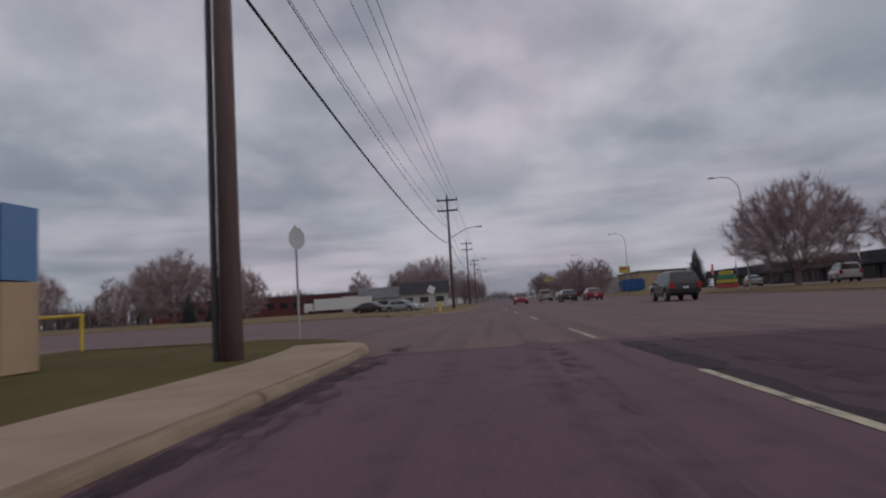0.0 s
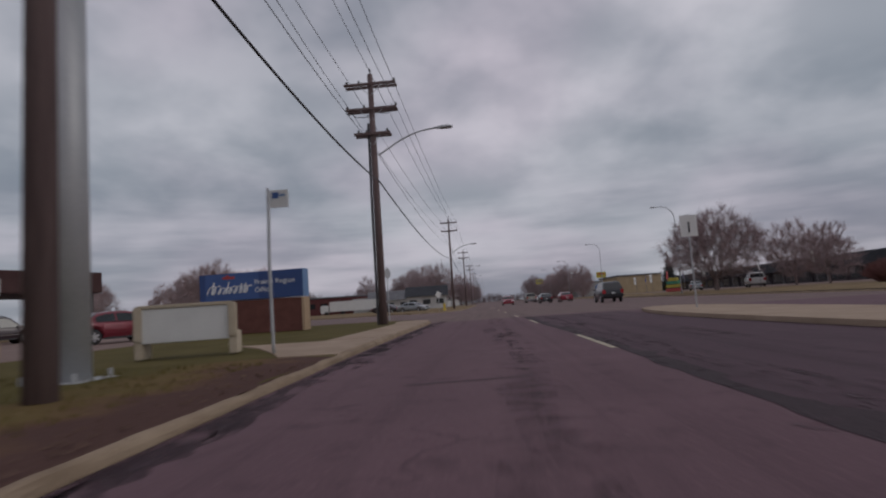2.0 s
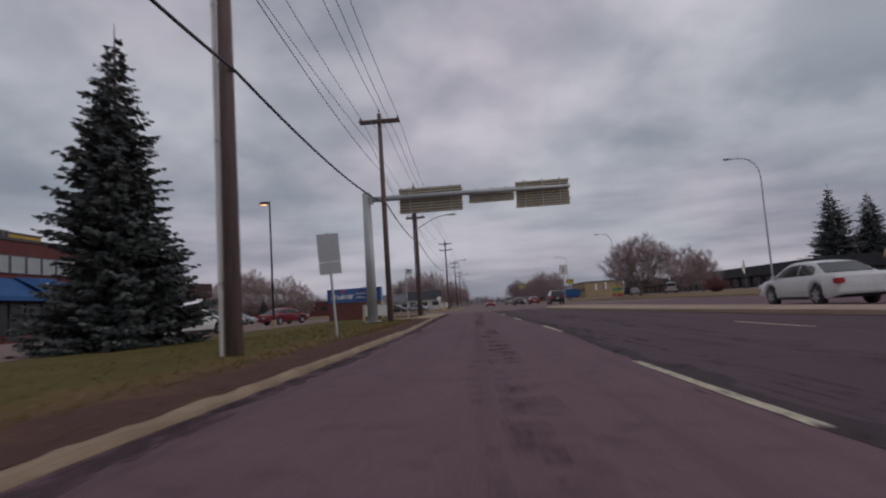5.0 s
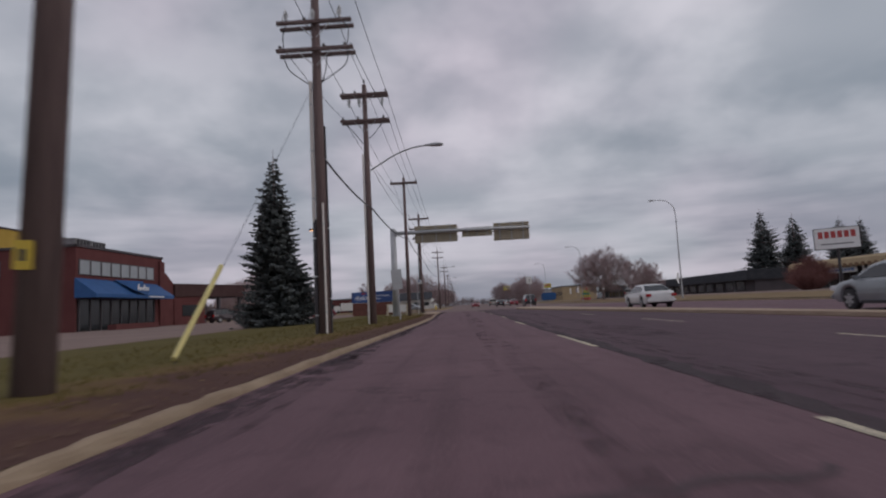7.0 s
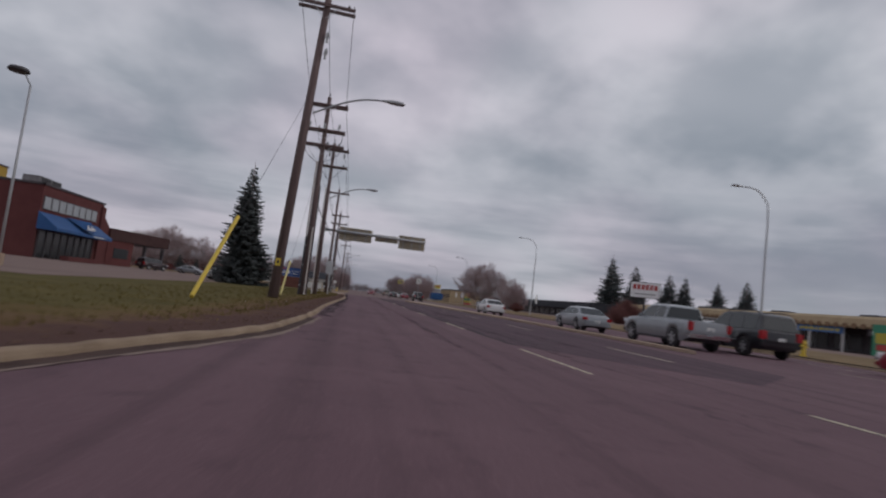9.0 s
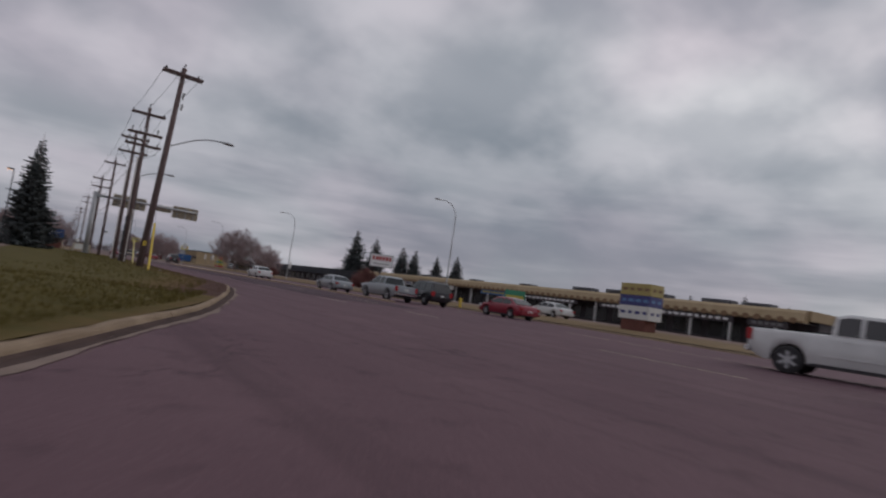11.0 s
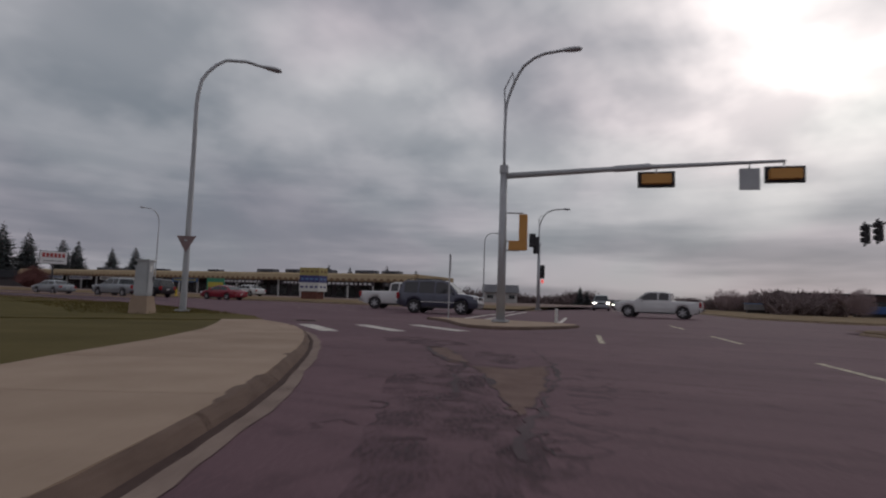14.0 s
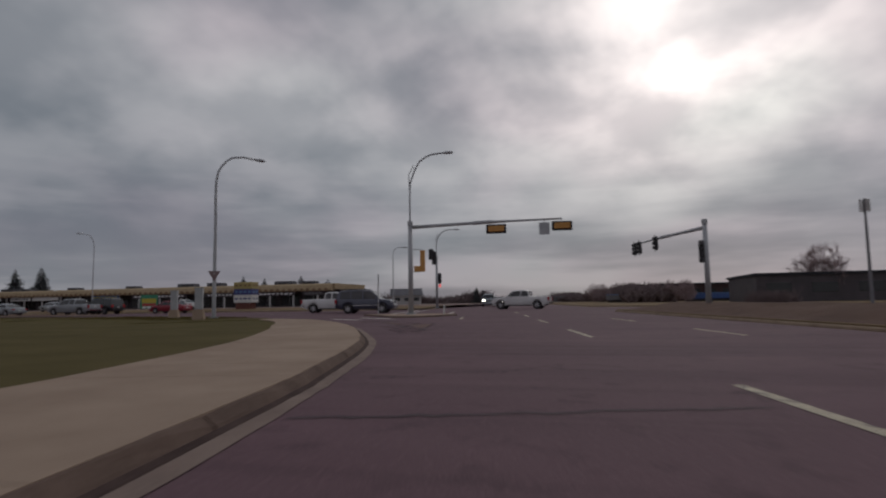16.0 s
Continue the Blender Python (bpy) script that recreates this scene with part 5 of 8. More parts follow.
# ---- street lamps on steel masts ----
def street_lamp(x, y, h, reach, turn, label="tall grey steel street lamp with a curved arm", r=0.09, sink=0.0, extra=None):
    t = thing("street_lamp", label, "street lamp", pose(x, y, sink, 0, 0, turn), "street lamps")
    pts = [(0, 0, 0), (0, 0, h * 0.55), (0, 0, h - reach * 0.75), (reach * 0.12, 0, h - reach * 0.35), (reach * 0.4, 0, h - reach * 0.07), (reach * 0.72, 0, h), (reach, 0, h - 0.03)]
    line = smooth3(pts, 0.4)
    part("mast", tube(line, [r * (1 - 0.55 * i / (len(line) - 1)) for i in range(len(line))], 10), GALV, t, "tapered curved mast", True)
    part("base_plate", box((0, 0, 0.03), (0.45, 0.45, 0.06), 0.01), GALV, t)
    part("hand_hole_cover", box((0, -r, 0.6), (0.1, 0.03, 0.25), 0.01), GALV, t)
    part("lamp_head", cobra_head((reach - 0.1, 0, h - 0.03), 0.95), GALV, t, "grey cobra-head lamp", True)
    if extra:
        extra(t)
    return t


for x, y, h, reach in ((22.9, 104, 11.6, 2.2), (22.9, 54.0, 11.6, 2.2), (22.9, 0.5, 11.65, 2.2), (23.4, -48.7, 10.95, 2.1)):
    street_lamp(x, y, h - 0.2, reach, 180, sink=0.2)
for k in range(4):
    street_lamp(22.9, 154 + 50 * k, 11.4, 2.2, 180)
street_lamp(32.0, -90.0, 8.2, 1.2, -69, sink=0.14)


SIGN_BACK = plain("dull_red_grey_sign_back", (0.23, 0.16, 0.16), 0.5)


def yield_sign(t):
    s = part("yield_sign", slab([(-0.34, 0), (0.34, 0), (0, -0.59)], -0.004, 0.004), RED, t, "grey back of a triangular give-way sign")
    s.matrix_basis = pose(0, 0, 2.66, 90, 0, -33) @ Matrix.Translation((0, 0, 0.13))
    s.data.materials[0] = SIGN_BACK
    part("sign_clamp", box((0, 0, 2.5), (0.27, 0.27, 0.06), 0.01), GALV, t)


street_lamp(-13.67, -95.6, 9.55, 2.3, -28.6, "tall steel street lamp carrying a give-way sign", 0.12, 0.13, yield_sign)


# ---- traffic signals ----
def signal_head(parent, at, turn, horizontal=False, front=False, n=3, board=True):
    """One signal head; its lenses look along +y before the turn."""
    s = 0.3
    if horizontal:
        bm = box((0, 0, 0), (n * s + 0.05, 0.2, 0.34), 0.02)
    else:
        bm = box((0, 0, 0), (0.29, 0.2, n * s + 0.05), 0.02)
    h = part("signal_head", bm, SIGNAL_YELLOW if not front else BLACK_TRIM, parent, "yellow signal housing" if not front else "black signal housing")
    h.matrix_basis = Matrix.Translation(at) @ Matrix.Rotation(radians(turn), 4, "Z")
    back = box((0, 0.11, 0), ((n * s + 0.3) if horizontal else 0.56, 0.012, 0.56 if horizontal else n * s + 0.3), 0.004)
    if board:
        part("backboard", back, BLACK_TRIM, h, "black backboard")
    for k in range(n):
        o = (k - (n - 1) / 2) * s
        c = (o, 0.1, 0) if horizontal else (0, 0.1, o)
        bm = bmesh.new()
        add_tube(bm, [(c[0], 0.1, c[2]), (c[0], 0.28, c[2] + 0.01)], [0.135, 0.12], 14)
        part("visor", bm, BLACK_TRIM, h)
    return h


def signal_mast(x, y, h, arm_dir, arm_len, arm_z, label, lamp_turn=None, lamp_h=10.6):
    t = thing("traffic_signal", label, "traffic signal", pose(x, y, 0.12), "traffic signals")
    part("base_plate", box((0, 0, 0.04), (0.5, 0.5, 0.08), 0.01), GALV, t)
    part("mast", tube([(0, 0, 0), (0, 0, h * 0.5), (0, 0, h)], [0.16, 0.145, 0.13], 14), GALV, t, "grey tapered steel mast", True)
    part("collar", tube([(0, 0, h - 0.25), (0, 0, h + 0.03)], [0.16, 0.16], 14), GALV, t)
    if arm_len:
        d = Vector((math.cos(arm_dir), math.sin(arm_dir), 0))
        part("arm", tube([d * 0.1 + Vector((0, 0, arm_z)), d * arm_len * 0.5 + Vector((0, 0, arm_z + 0.18)), d * arm_len + Vector((0, 0, arm_z + 0.27))], [0.11, 0.085, 0.05], 12), GALV, t, "long signal arm", True)
        part("arm_joint", tube([d * arm_len * 0.42 + Vector((0, 0, arm_z + 0.15)), d * arm_len * 0.55 + Vector((0, 0, arm_z + 0.2))], 0.115, 12), GALV, t, "thicker arm splice")
    if lamp_turn is not None:
        L = lamp_h - h
        pts = [(0, 0, h), (0, 0, h + L * 0.4), (0.1, 0, h + L * 0.62), (0.65, 0, h + L * 0.9), (1.4, 0, lamp_h - 0.02), (1.95, 0, lamp_h + 0.03)]
        m = Matrix.Rotation(lamp_turn, 4, "Z")
        part("lamp_arm", tube([m @ p for p in smooth3(pts, 0.3)], 0.055, 8), GALV, t, "curved lamp arm", True)
        part("lamp_head", cobra_head(m @ Vector((1.88, 0, lamp_h + 0.03)), 0.9, lamp_turn), GALV, t, "grey cobra-head lamp", True)
        part("camera_arm", tube([m @ Vector(p) for p in ((0, 0, h + L * 0.35), (-0.05, 0, h + L * 0.7), (0.25, 0, h + L * 0.85), (0.3, 0, h + L * 0.75))], 0.03, 6), GALV, t, "thin bent bracket with a detector")
    return t


# the mast on the corner island
A1 = math.atan2(-9.0, 1.42)
m1 = signal_mast(-8.94, -105.78, 5.6, A1, 9.1, 5.25, "grey steel signal mast with yellow heads on the corner island", A1 - 0.03, 9.72)
d1 = Vector((math.cos(A1), math.sin(A1), 0))
for f, z in ((5.2, 5.02), (9.1, 5.1)):
    signal_head(m1, d1 * f + Vector((0, 0, z)), math.degrees(A1), True)
sg = part("lane_sign", box((0, 0, 0), (0.62, 0.02, 0.72), 0.01), GALV, m1, "grey back of a small lane sign")
sg.matrix_basis = Matrix.Translation(d1 * 8.05 + Vector((0, 0, 4.95))) @ Matrix.Rotation(A1, 4, "Z")
for f in (5.2, 8.05, 9.05):
    part("hanger", tube([d1 * f + Vector((0, 0, 5.15)), d1 * f + Vector((0, 0, 5.5))], 0.025, 6), GALV, m1)
signal_head(m1, d1 * 0.74 + Vector((0, 0, 3.36)), math.degrees(A1), False, board=False)
signal_head(m1, d1 * 0.56 + Vector((0, 0, 2.72)), math.degrees(A1), True, n=2, board=False)
for z, l in ((3.9, 0.74), (2.88, 0.74), (2.56, 0.6)):
    part("head_bracket", tube([(0, 0, z), d1 * l + Vector((0, 0, z - 0.02))], 0.025, 6), GALV, m1)
# mast across the cross street
A2 = math.atan2(3.06, 12.6)
m2 = signal_mast(-6.6, -122.7, 5.15, A2, 12.8, 4.7, "tall steel signal mast with a long arm over the main road")
d2 = Vector((math.cos(A2), math.sin(A2), 0))
for f in (0.62, 0.9, 0.99):
    signal_head(m2, d2 * 12.8 * f + Vector((0, 0, 4.6)), 0, False, True, n=3)
signal_head(m2, Vector((-0.4, 0.3, 3.3)), 75, False, True, n=4, board=False)
part("head_bracket", tube([(0, 0, 3.9), (-0.45, 0.1, 3.9)], 0.025, 6), GALV, m2)
PED_RED = plain("lit_red_signal", (0.5, 0.03, 0.03), 0.4, emit=(1.0, 0.08, 0.06), strength=1.0)
# signal across the main road
m3 = signal_mast(21.6, -99.0, 5.9, 0, 0, 0, "slim steel signal mast with black heads and a lamp", -1.2, 9.0)
signal_head(m3, Vector((-0.45, 0.2, 5.7)), 130, False, True, n=4)
signal_head(m3, Vector((-0.75, 0.4, 6.1)), 100, False, True, n=3)
signal_head(m3, Vector((0.35, -0.3, 3.4)), 60, False, True, n=3)
part("stop_hand_sign", box((0.25, -0.3, 2.55), (0.34, 0.12, 0.36), 0.02), PED_RED, m3, "small red lit pedestrian signal")


# ---- roadside signs and furniture ----
def post_sign(name, x, y, z, label, category, w, h, zc, turn, mat, r=0.03, tilt=0):
    t = thing(name, label, category, pose(x, y, z, 0, tilt, turn))
    part("post", tube([(0, 0, 0), (0, 0, zc + h / 2 + 0.03)], r, 8), GALV, t, "grey steel post")
    part("panel", box((0, -r - 0.008, zc), (w, 0.012, h), 0.004), mat, t)
    for dz in (-h * 0.3, h * 0.3):
        part("bracket", box((0, -r * 0.4, zc + dz), (min(w, 0.3), 0.03, 0.04)), GALV, t)
    return t


speed = post_sign("road_sign", 5.4, -0.8, 0.12, "white back of a road sign on the median", "road sign", 0.62, 0.8, 3.0, 0, WHITE_PANEL)
part("arrow", box((0.0, -0.05, 2.95), (0.06, 0.006, 0.4)), BLACK_TRIM, speed, "dark arrow bar")
sign4 = post_sign("road_sign", -5.98, -33.33, 0.12, "two grey sign backs on a leaning post at the verge", "road sign", 0.6, 0.78, 2.5, 14, GALV, 0.035, -3)
part("lower_panel", box((0, -0.045, 1.93), (0.6, 0.012, 0.34), 0.004), GALV, sign4)


def stop_sign():
    t = thing("stop_sign", "grey back of an octagonal stop sign on a steel post", "stop sign", pose(-7.7, 9.4, 0.12, 0, 0, 66))
    part("post", tube([(0, 0, 0), (0, 0, 3.0)], 0.03, 8), GALV, t)
    bm = slab([(0.31 * math.cos(math.pi / 8 + k * math.pi / 4), 0.31 * math.sin(math.pi / 8 + k * math.pi / 4)) for k in range(8)], -0.005, 0.005)
    p = part("panel", bm, GALV, t, "bare grey sign back")
    p.matrix_basis = pose(0, -0.04, 2.65, 90, 0, 0)


stop_sign()


def bus_stop():
    t = thing("bus_stop_sign", "white bus stop flag with blue marks on a bent steel post", "bus stop sign", pose(-6.5, -11.45, 0.112))
    part("post", tube(smooth3([(0, 0, 0), (-0.02, 0, 1.8), (0.0, 0, 2.7), (0.0, 0, 3.3)]), 0.035, 8), GALV, t, "grey steel post", True)
    part("flag", box((0.23, 0, 3.07), (0.38, 0.02, 0.36), 0.006), WHITE_PANEL, t, "white flag panel")
    part("mark", box((0.16, -0.014, 3.14), (0.14, 0.006, 0.12)), BLUE_MID, t, "blue mark")
    part("mark", box((0.3, -0.014, 3.14), (0.12, 0.006, 0.04)), BLUE_LIGHT, t, "pale blue bar")


bus_stop()


BENCH_CONCRETE = material("cream_concrete", (0.40, 0.34, 0.255), (0.54, 0.47, 0.365), 0.85, 2.0, 40, 0.3, spec=0.2)


def ad_bench():
    t = thing("bench", "cream concrete bus bench seen from behind, with a blank advert back", "bench", pose(-8.55, -10.95, 0.115, 0, 0, 14))
    bm = box((0, 0, 0.68), (1.75, 0.06, 0.72), 0.015)
    part("backrest", bm, WHITE_PANEL, t, "off-white advert panel")
    part("top_rail", box((0, 0.0, 1.07), (1.9, 0.12, 0.08), 0.02), BENCH_CONCRETE, t)
    for sx in (-1, 1):
        bm = bmesh.new()
        add_box(bm, (sx * 0.93, 0.28, 0.24), (0.16, 0.62, 0.48))
        add_box(bm, (sx * 0.93, 0.02, 0.72), (0.16, 0.2, 0.72))
        bmesh.ops.bevel(bm, geom=bm.edges[:], offset=0.02, segments=2, affect="EDGES")
        part("leg", bm, BENCH_CONCRETE, t, "cream concrete end")
    for k in range(3):
        part("seat_slat", box((0, 0.2 + 0.16 * k, 0.46), (1.75, 0.13, 0.05), 0.01), WOOD_POLE, t, "brown seat slat")


ad_bench()


def label_text(body, size, m, mat, parent, name="lettering", label="white lettering"):
    cu = bpy.data.curves.new(name, "FONT")
    cu.body, cu.size, cu.extrude = body, size, 0.006
    tmp = bpy.data.objects.new("tmp_text", cu)
    me = bpy.data.meshes.new_from_object(tmp)
    bpy.data.objects.remove(tmp)
    me.materials.clear()
    me.materials.append(mat)
    ob = new(name, me)
    ob.parent = parent
    ob.matrix_basis = m
    ob["label"] = label
    return ob


def office_sign():
    """Brick plinth with a lit blue box on it; its front looks along -y."""
    W, D = 5.0, 0.75
    t = thing("monument_sign", "blue office sign with white lettering on a brown brick plinth", "sign", pose(-13.12, 3.45, 0.1, 0, 0, -2) @ Matrix.Diagonal((1, 1, 0.9, 1)))
    part("plinth", box((0, D / 2, 0.85), (W - 0.15, D - 0.1, 1.7), 0.01), BRICK, t, "brown brick plinth")
    part("sign_box", box((0, D / 2, 2.45), (W, D, 1.42), 0.02), BLUE_SIGN, t, "deep blue sign box")
    part("mid_panel", box((0.15 - W * 0.21, -0.006, 2.45), (W * 0.52, 0.01, 1.36)), BLUE_MID, t, "slightly paler blue panel")
    part("edge_top", box((W / 2 + 0.012, D / 2, 2.45), (0.03, D + 0.01, 1.44), 0.005), BLUE_LIGHT, t, "pale blue end panel")
    part("edge_low", box((W / 2 - 0.02, D / 2, 0.85), (0.12, D + 0.02, 1.7), 0.01), TAN, t, "tan end pier")
    label_text("Prairie Region", 0.345, pose(0.2, -0.02, 2.5, 90, 0, 0), WHITE, t)
    label_text("Office", 0.345, pose(0.2, -0.02, 2.1, 90, 0, 0), WHITE, t)
    # flowing white mark and small red emblem
    x0 = -2.0
    # a flowing flourish of loops and tall swells, no letters
    def flourish(k0, k1, amp, base, phase):
        return [(x0 + 0.26 * (u - 0.5 * math.sin(2 * math.pi * u + phase)), -0.02, base + amp * (0.5 - 0.5 * math.cos(2 * math.pi * u))) for u in [k0 + (k1 - k0) * n / 60 for n in range(61)]]
    for k0, k1, amp in ((0.0, 2.0, 0.42), (2.0, 4.0, 0.3), (4.0, 7.6, 0.36)):
        part("mark_stroke", tube(flourish(k0, k1, amp, 2.12, 0.6), 0.03, 6), WHITE, t, "white flourish stroke")
    for u, hgt in ((0.4, 0.62), (3.2, 0.58), (5.6, 0.5), (6.4, 0.5)):
        part("mark_stroke", tube([(x0 + 0.26 * u, -0.02, 2.12), (x0 + 0.26 * u + 0.14, -0.02, 2.12 + hgt)], 0.03, 6), WHITE, t, "white flourish stroke")
    part("emblem", box((-1.05, -0.014, 2.92), (0.6, 0.012, 0.13), 0.01), RED, t, "dark red emblem bar")
    part("emblem_leaf", tube([(-1.1, 0.0, 2.95), (-1.1, -0.02, 2.95)], 0.13, 6), RED, t, "small red emblem")


office_sign()


def cabinet(x, y, turn, w, d, h, base_h, label):
    t = thing("utility_cabinet", label, "utility cabinet", pose(x, y, 0.13, 0, 0, turn), "traffic control cabinets")
    bm = bmesh.new()
    lo, hi = [], []
    for sx, sy in ((-1, -1), (1, -1), (1, 1), (-1, 1)):
        lo.append(bm.verts.new((sx * (w / 2 + 0.14), sy * (d / 2 + 0.12), -0.1)))
        hi.append(bm.verts.new((sx * (w / 2 + 0.04), sy * (d / 2 + 0.04), base_h)))
    bm.faces.new(hi)
    for k in range(4):
        bm.faces.new((lo[k], lo[(k + 1) % 4], hi[(k + 1) % 4], hi[k]))
    part("plinth", bm, CONCRETE, t, "tapered concrete plinth")
    part("case", box((0, 0, base_h + h / 2), (w, d, h), 0.015), GALV, t, "grey painted metal case")
    part("lid", box((0, 0, base_h + h + 0.02), (w + 0.08, d + 0.08, 0.06), 0.01), GALV, t)
    part("door", box((0, -d / 2 - 0.008, base_h + h / 2), (w - 0.08, 0.018, h - 0.1), 0.006), GALV, t)
    part("door_handle", box((w * 0.3, -d / 2 - 0.03, base_h + h * 0.5), (0.03, 0.03, 0.14), 0.006), DARK_STEEL, t)
    part("notice", box((-w * 0.1, -d / 2 - 0.02, base_h + h * 0.78), (0.14, 0.004, 0.18)), WHITE_PANEL, t, "small pale notice")
    part("lock_box", box((w / 2 + 0.03, 0.0, base_h + h * 0.86), (0.05, 0.1, 0.14), 0.008), DARK_STEEL, t)
    return t


cabinet(-15.8, -96.25, 25, 0.4, 0.36, 1.1, 0.52, "tall grey traffic control cabinet on a concrete plinth")
cabinet(-12.65, -92.1, 25, 0.4, 0.34, 1.1, 0.5, "grey traffic control cabinet behind the street lamp")


def hydrant(x, y, z):
    t = thing("fire_hydrant", "small yellow fire hydrant on the verge", "fire hydrant", pose(x, y, z))
    part("barrel", tube([(0, 0, 0), (0, 0, 0.08), (0, 0, 0.09), (0, 0, 0.62), (0, 0, 0.66), (0, 0, 0.78), (0, 0, 0.84)], [0.17, 0.17, 0.12, 0.11, 0.15, 0.12, 0.03], 12), YELLOW, t, "yellow barrel")
    for s in (-1, 1):
        part("outlet", tube([(0, 0, 0.5), (s * 0.2, 0, 0.5)], 0.06, 8), YELLOW, t)


hydrant(19.4, -57.2, 0.14)
hydrant(-7.2, 45.2, 0.13)


def diamond_sign():
    t = thing("road_sign", "pale diamond-shaped road sign on a post by the side street", "road sign", pose(-7.8, 44.7, 0.12, 0, 0, 20))
    part("post", tube([(0, 0, 0), (0, 0, 2.3)], 0.03, 8), GALV, t)
    p = part("panel", box((0, 0, 0), (0.62, 0.012, 0.62), 0.004), WHITE_PANEL, t, "pale diamond panel")
    p.matrix_basis = pose(0, -0.04, 1.9, 0, 30, 0)


diamond_sign()
# keep-right post on the island
post_sign("road_sign", -7.55, -103.15, 0.12, "narrow sign seen edge-on on the island", "road sign", 0.6, 0.7, 2.15, 21, GALV, 0.03)
bol = thing("bollard", "white marker bollard on the island tip", "bollard", pose(-6.9, -107.3, 0.12))
part("tube", tube([(0, 0, 0), (0, 0, 0.5), (0, 0, 0.52)], [0.06, 0.06, 0.03], 8), WHITE_PANEL, bol)


def lot_lamp(x, y, h, turn, kind, label):
    t = thing("lot_lamp", label, "lamp post", pose(x, y, 0.1, 0, 0, turn), "parking lot lamps")
    part("base", tube([(0, 0, 0), (0, 0, 0.5)], 0.2, 12), CONCRETE, t)
    part("mast", tube([(0, 0, 0.4), (0, 0, h)], [0.085, 0.06] if kind == "box" else [0.065, 0.045], 10), DARK_STEEL if kind == "box" else GALV, t, smooth=True)
    if kind == "box":
        part("lamp_head", box((0.42, 0, h - 0.12), (0.62, 0.34, 0.2), 0.03), DARK_STEEL, t, "dark shoebox lamp head")
        part("lamp_lens", box((0.45, 0, h - 0.23), (0.42, 0.26, 0.03), 0.01), LAMP_ORANGE, t, "glowing orange lens")
        part("notice", box((0, -0.1, 2.2), (0.3, 0.02, 0.5)), WHITE_PANEL, t, "small white notice")
    else:
        part("neck", tube([(0, 0, h), (-0.35, 0, h + 0.55)], 0.035, 8), GALV, t)
        part("lamp_head", tube([(-0.55, 0, h + 0.5), (-0.55, 0, h + 0.56), (-0.55, 0, h + 0.68), (-0.55, 0, h + 0.74)], [0.36, 0.42, 0.34, 0.1], 16), DARK_STEEL, t, "dark disc-shaped lamp head", True)
    return t


LAMP_ORANGE = plain("orange_lamp", (0.8, 0.4, 0.15), 0.4, emit=(1.0, 0.45, 0.15), strength=2.5)
lot_lamp(-17.36, -5.95, 9.6, 180, "box", "dark parking lot lamp with a glowing orange lens")
lot_lamp(-18.3, -58.0, 7.6, 0, "disc", "grey lot lamp with a disc-shaped head")


def notice_post(x, y, h):
    t = thing("notice_post", "small white notice on a post before the brick office", "notice", pose(x, y, 0.1, 0, 0, 45), "notices before the office")
    part("post", tube([(0, 0, 0), (0, 0, h)], 0.03, 8), GALV, t)
    part("panel", box((0, -0.04, h - 0.45), (0.5, 0.02, 0.9), 0.006), WHITE_PANEL, t)
    part("notice_line", box((0, -0.056, h - 0.3), (0.34, 0.006, 0.1)), DARK_STEEL, t, "unreadable dark line")


notice_post(-44.0, -5.5, 2.3)
notice_post(-44.5, -2.6, 1.7)


# ---- vehicles ----
SHAPES = {
    "sedan": dict(L=4.8, W=1.82, r=0.33, wb=(-1.36, 1.40), belt=0.93,
                  low=[(-2.38, 0.34), (-2.41, 0.62), (-2.36, 0.88), (-2.2, 0.98), (-1.55, 1.0), (1.22, 0.97), (1.9, 0.87), (2.25, 0.74), (2.4, 0.52), (2.36, 0.28)],
                  cab=[(-1.82, 0.97), (-1.05, 1.38), (-0.45, 1.45), (0.2, 1.45), (0.55, 1.38), (1.32, 0.94)], posts=(-1.28, -0.35, 0.62), panes=((-1.25, -0.38), (-0.3, 0.98))),
    "suv": dict(L=4.85, W=1.96, r=0.39, wb=(-1.36, 1.42), belt=1.12,
                low=[(-2.36, 0.42), (-2.43, 0.68), (-2.4, 1.1), (-2.3, 1.16), (1.2, 1.16), (1.95, 1.08), (2.28, 0.98), (2.4, 0.66), (2.36, 0.36)],
                cab=[(-2.36, 1.12), (-2.14, 1.78), (-1.98, 1.87), (-0.6, 1.92), (0.3, 1.89), (0.55, 1.82), (1.3, 1.12)], posts=(), panes=((-2.0, -1.2), (-1.1, -0.2), (-0.1, 0.98))),
    "pickup": dict(L=5.8, W=2.0, r=0.41, wb=(-1.75, 1.85), belt=1.24,
                   low=[(-2.86, 0.55), (-2.9, 0.72), (-2.88, 1.24), (-0.72, 1.26), (1.38, 1.26), (2.3, 1.18), (2.72, 1.06), (2.86, 0.72), (2.8, 0.42)],
                   cab=[(-0.72, 1.24), (-0.66, 1.82), (-0.35, 1.92), (0.5, 1.9), (0.72, 1.84), (1.42, 1.22)], posts=(), panes=((-0.58, -0.05), (0.05, 1.1))),
    "ext_pickup": dict(L=5.8, W=2.0, r=0.41, wb=(-1.75, 1.85), belt=1.2,
                       low=[(-2.86, 0.55), (-2.9, 0.72), (-2.88, 1.18), (-1.0, 1.2), (1.38, 1.2), (2.3, 1.12), (2.72, 1.0), (2.86, 0.72), (2.8, 0.42)],
                       cab=[(-1.0, 1.18), (-0.92, 1.76), (-0.6, 1.84), (0.4, 1.84), (0.65, 1.78), (1.42, 1.16)], posts=(), panes=((-0.85, -0.2), (-0.1, 1.1))),
}


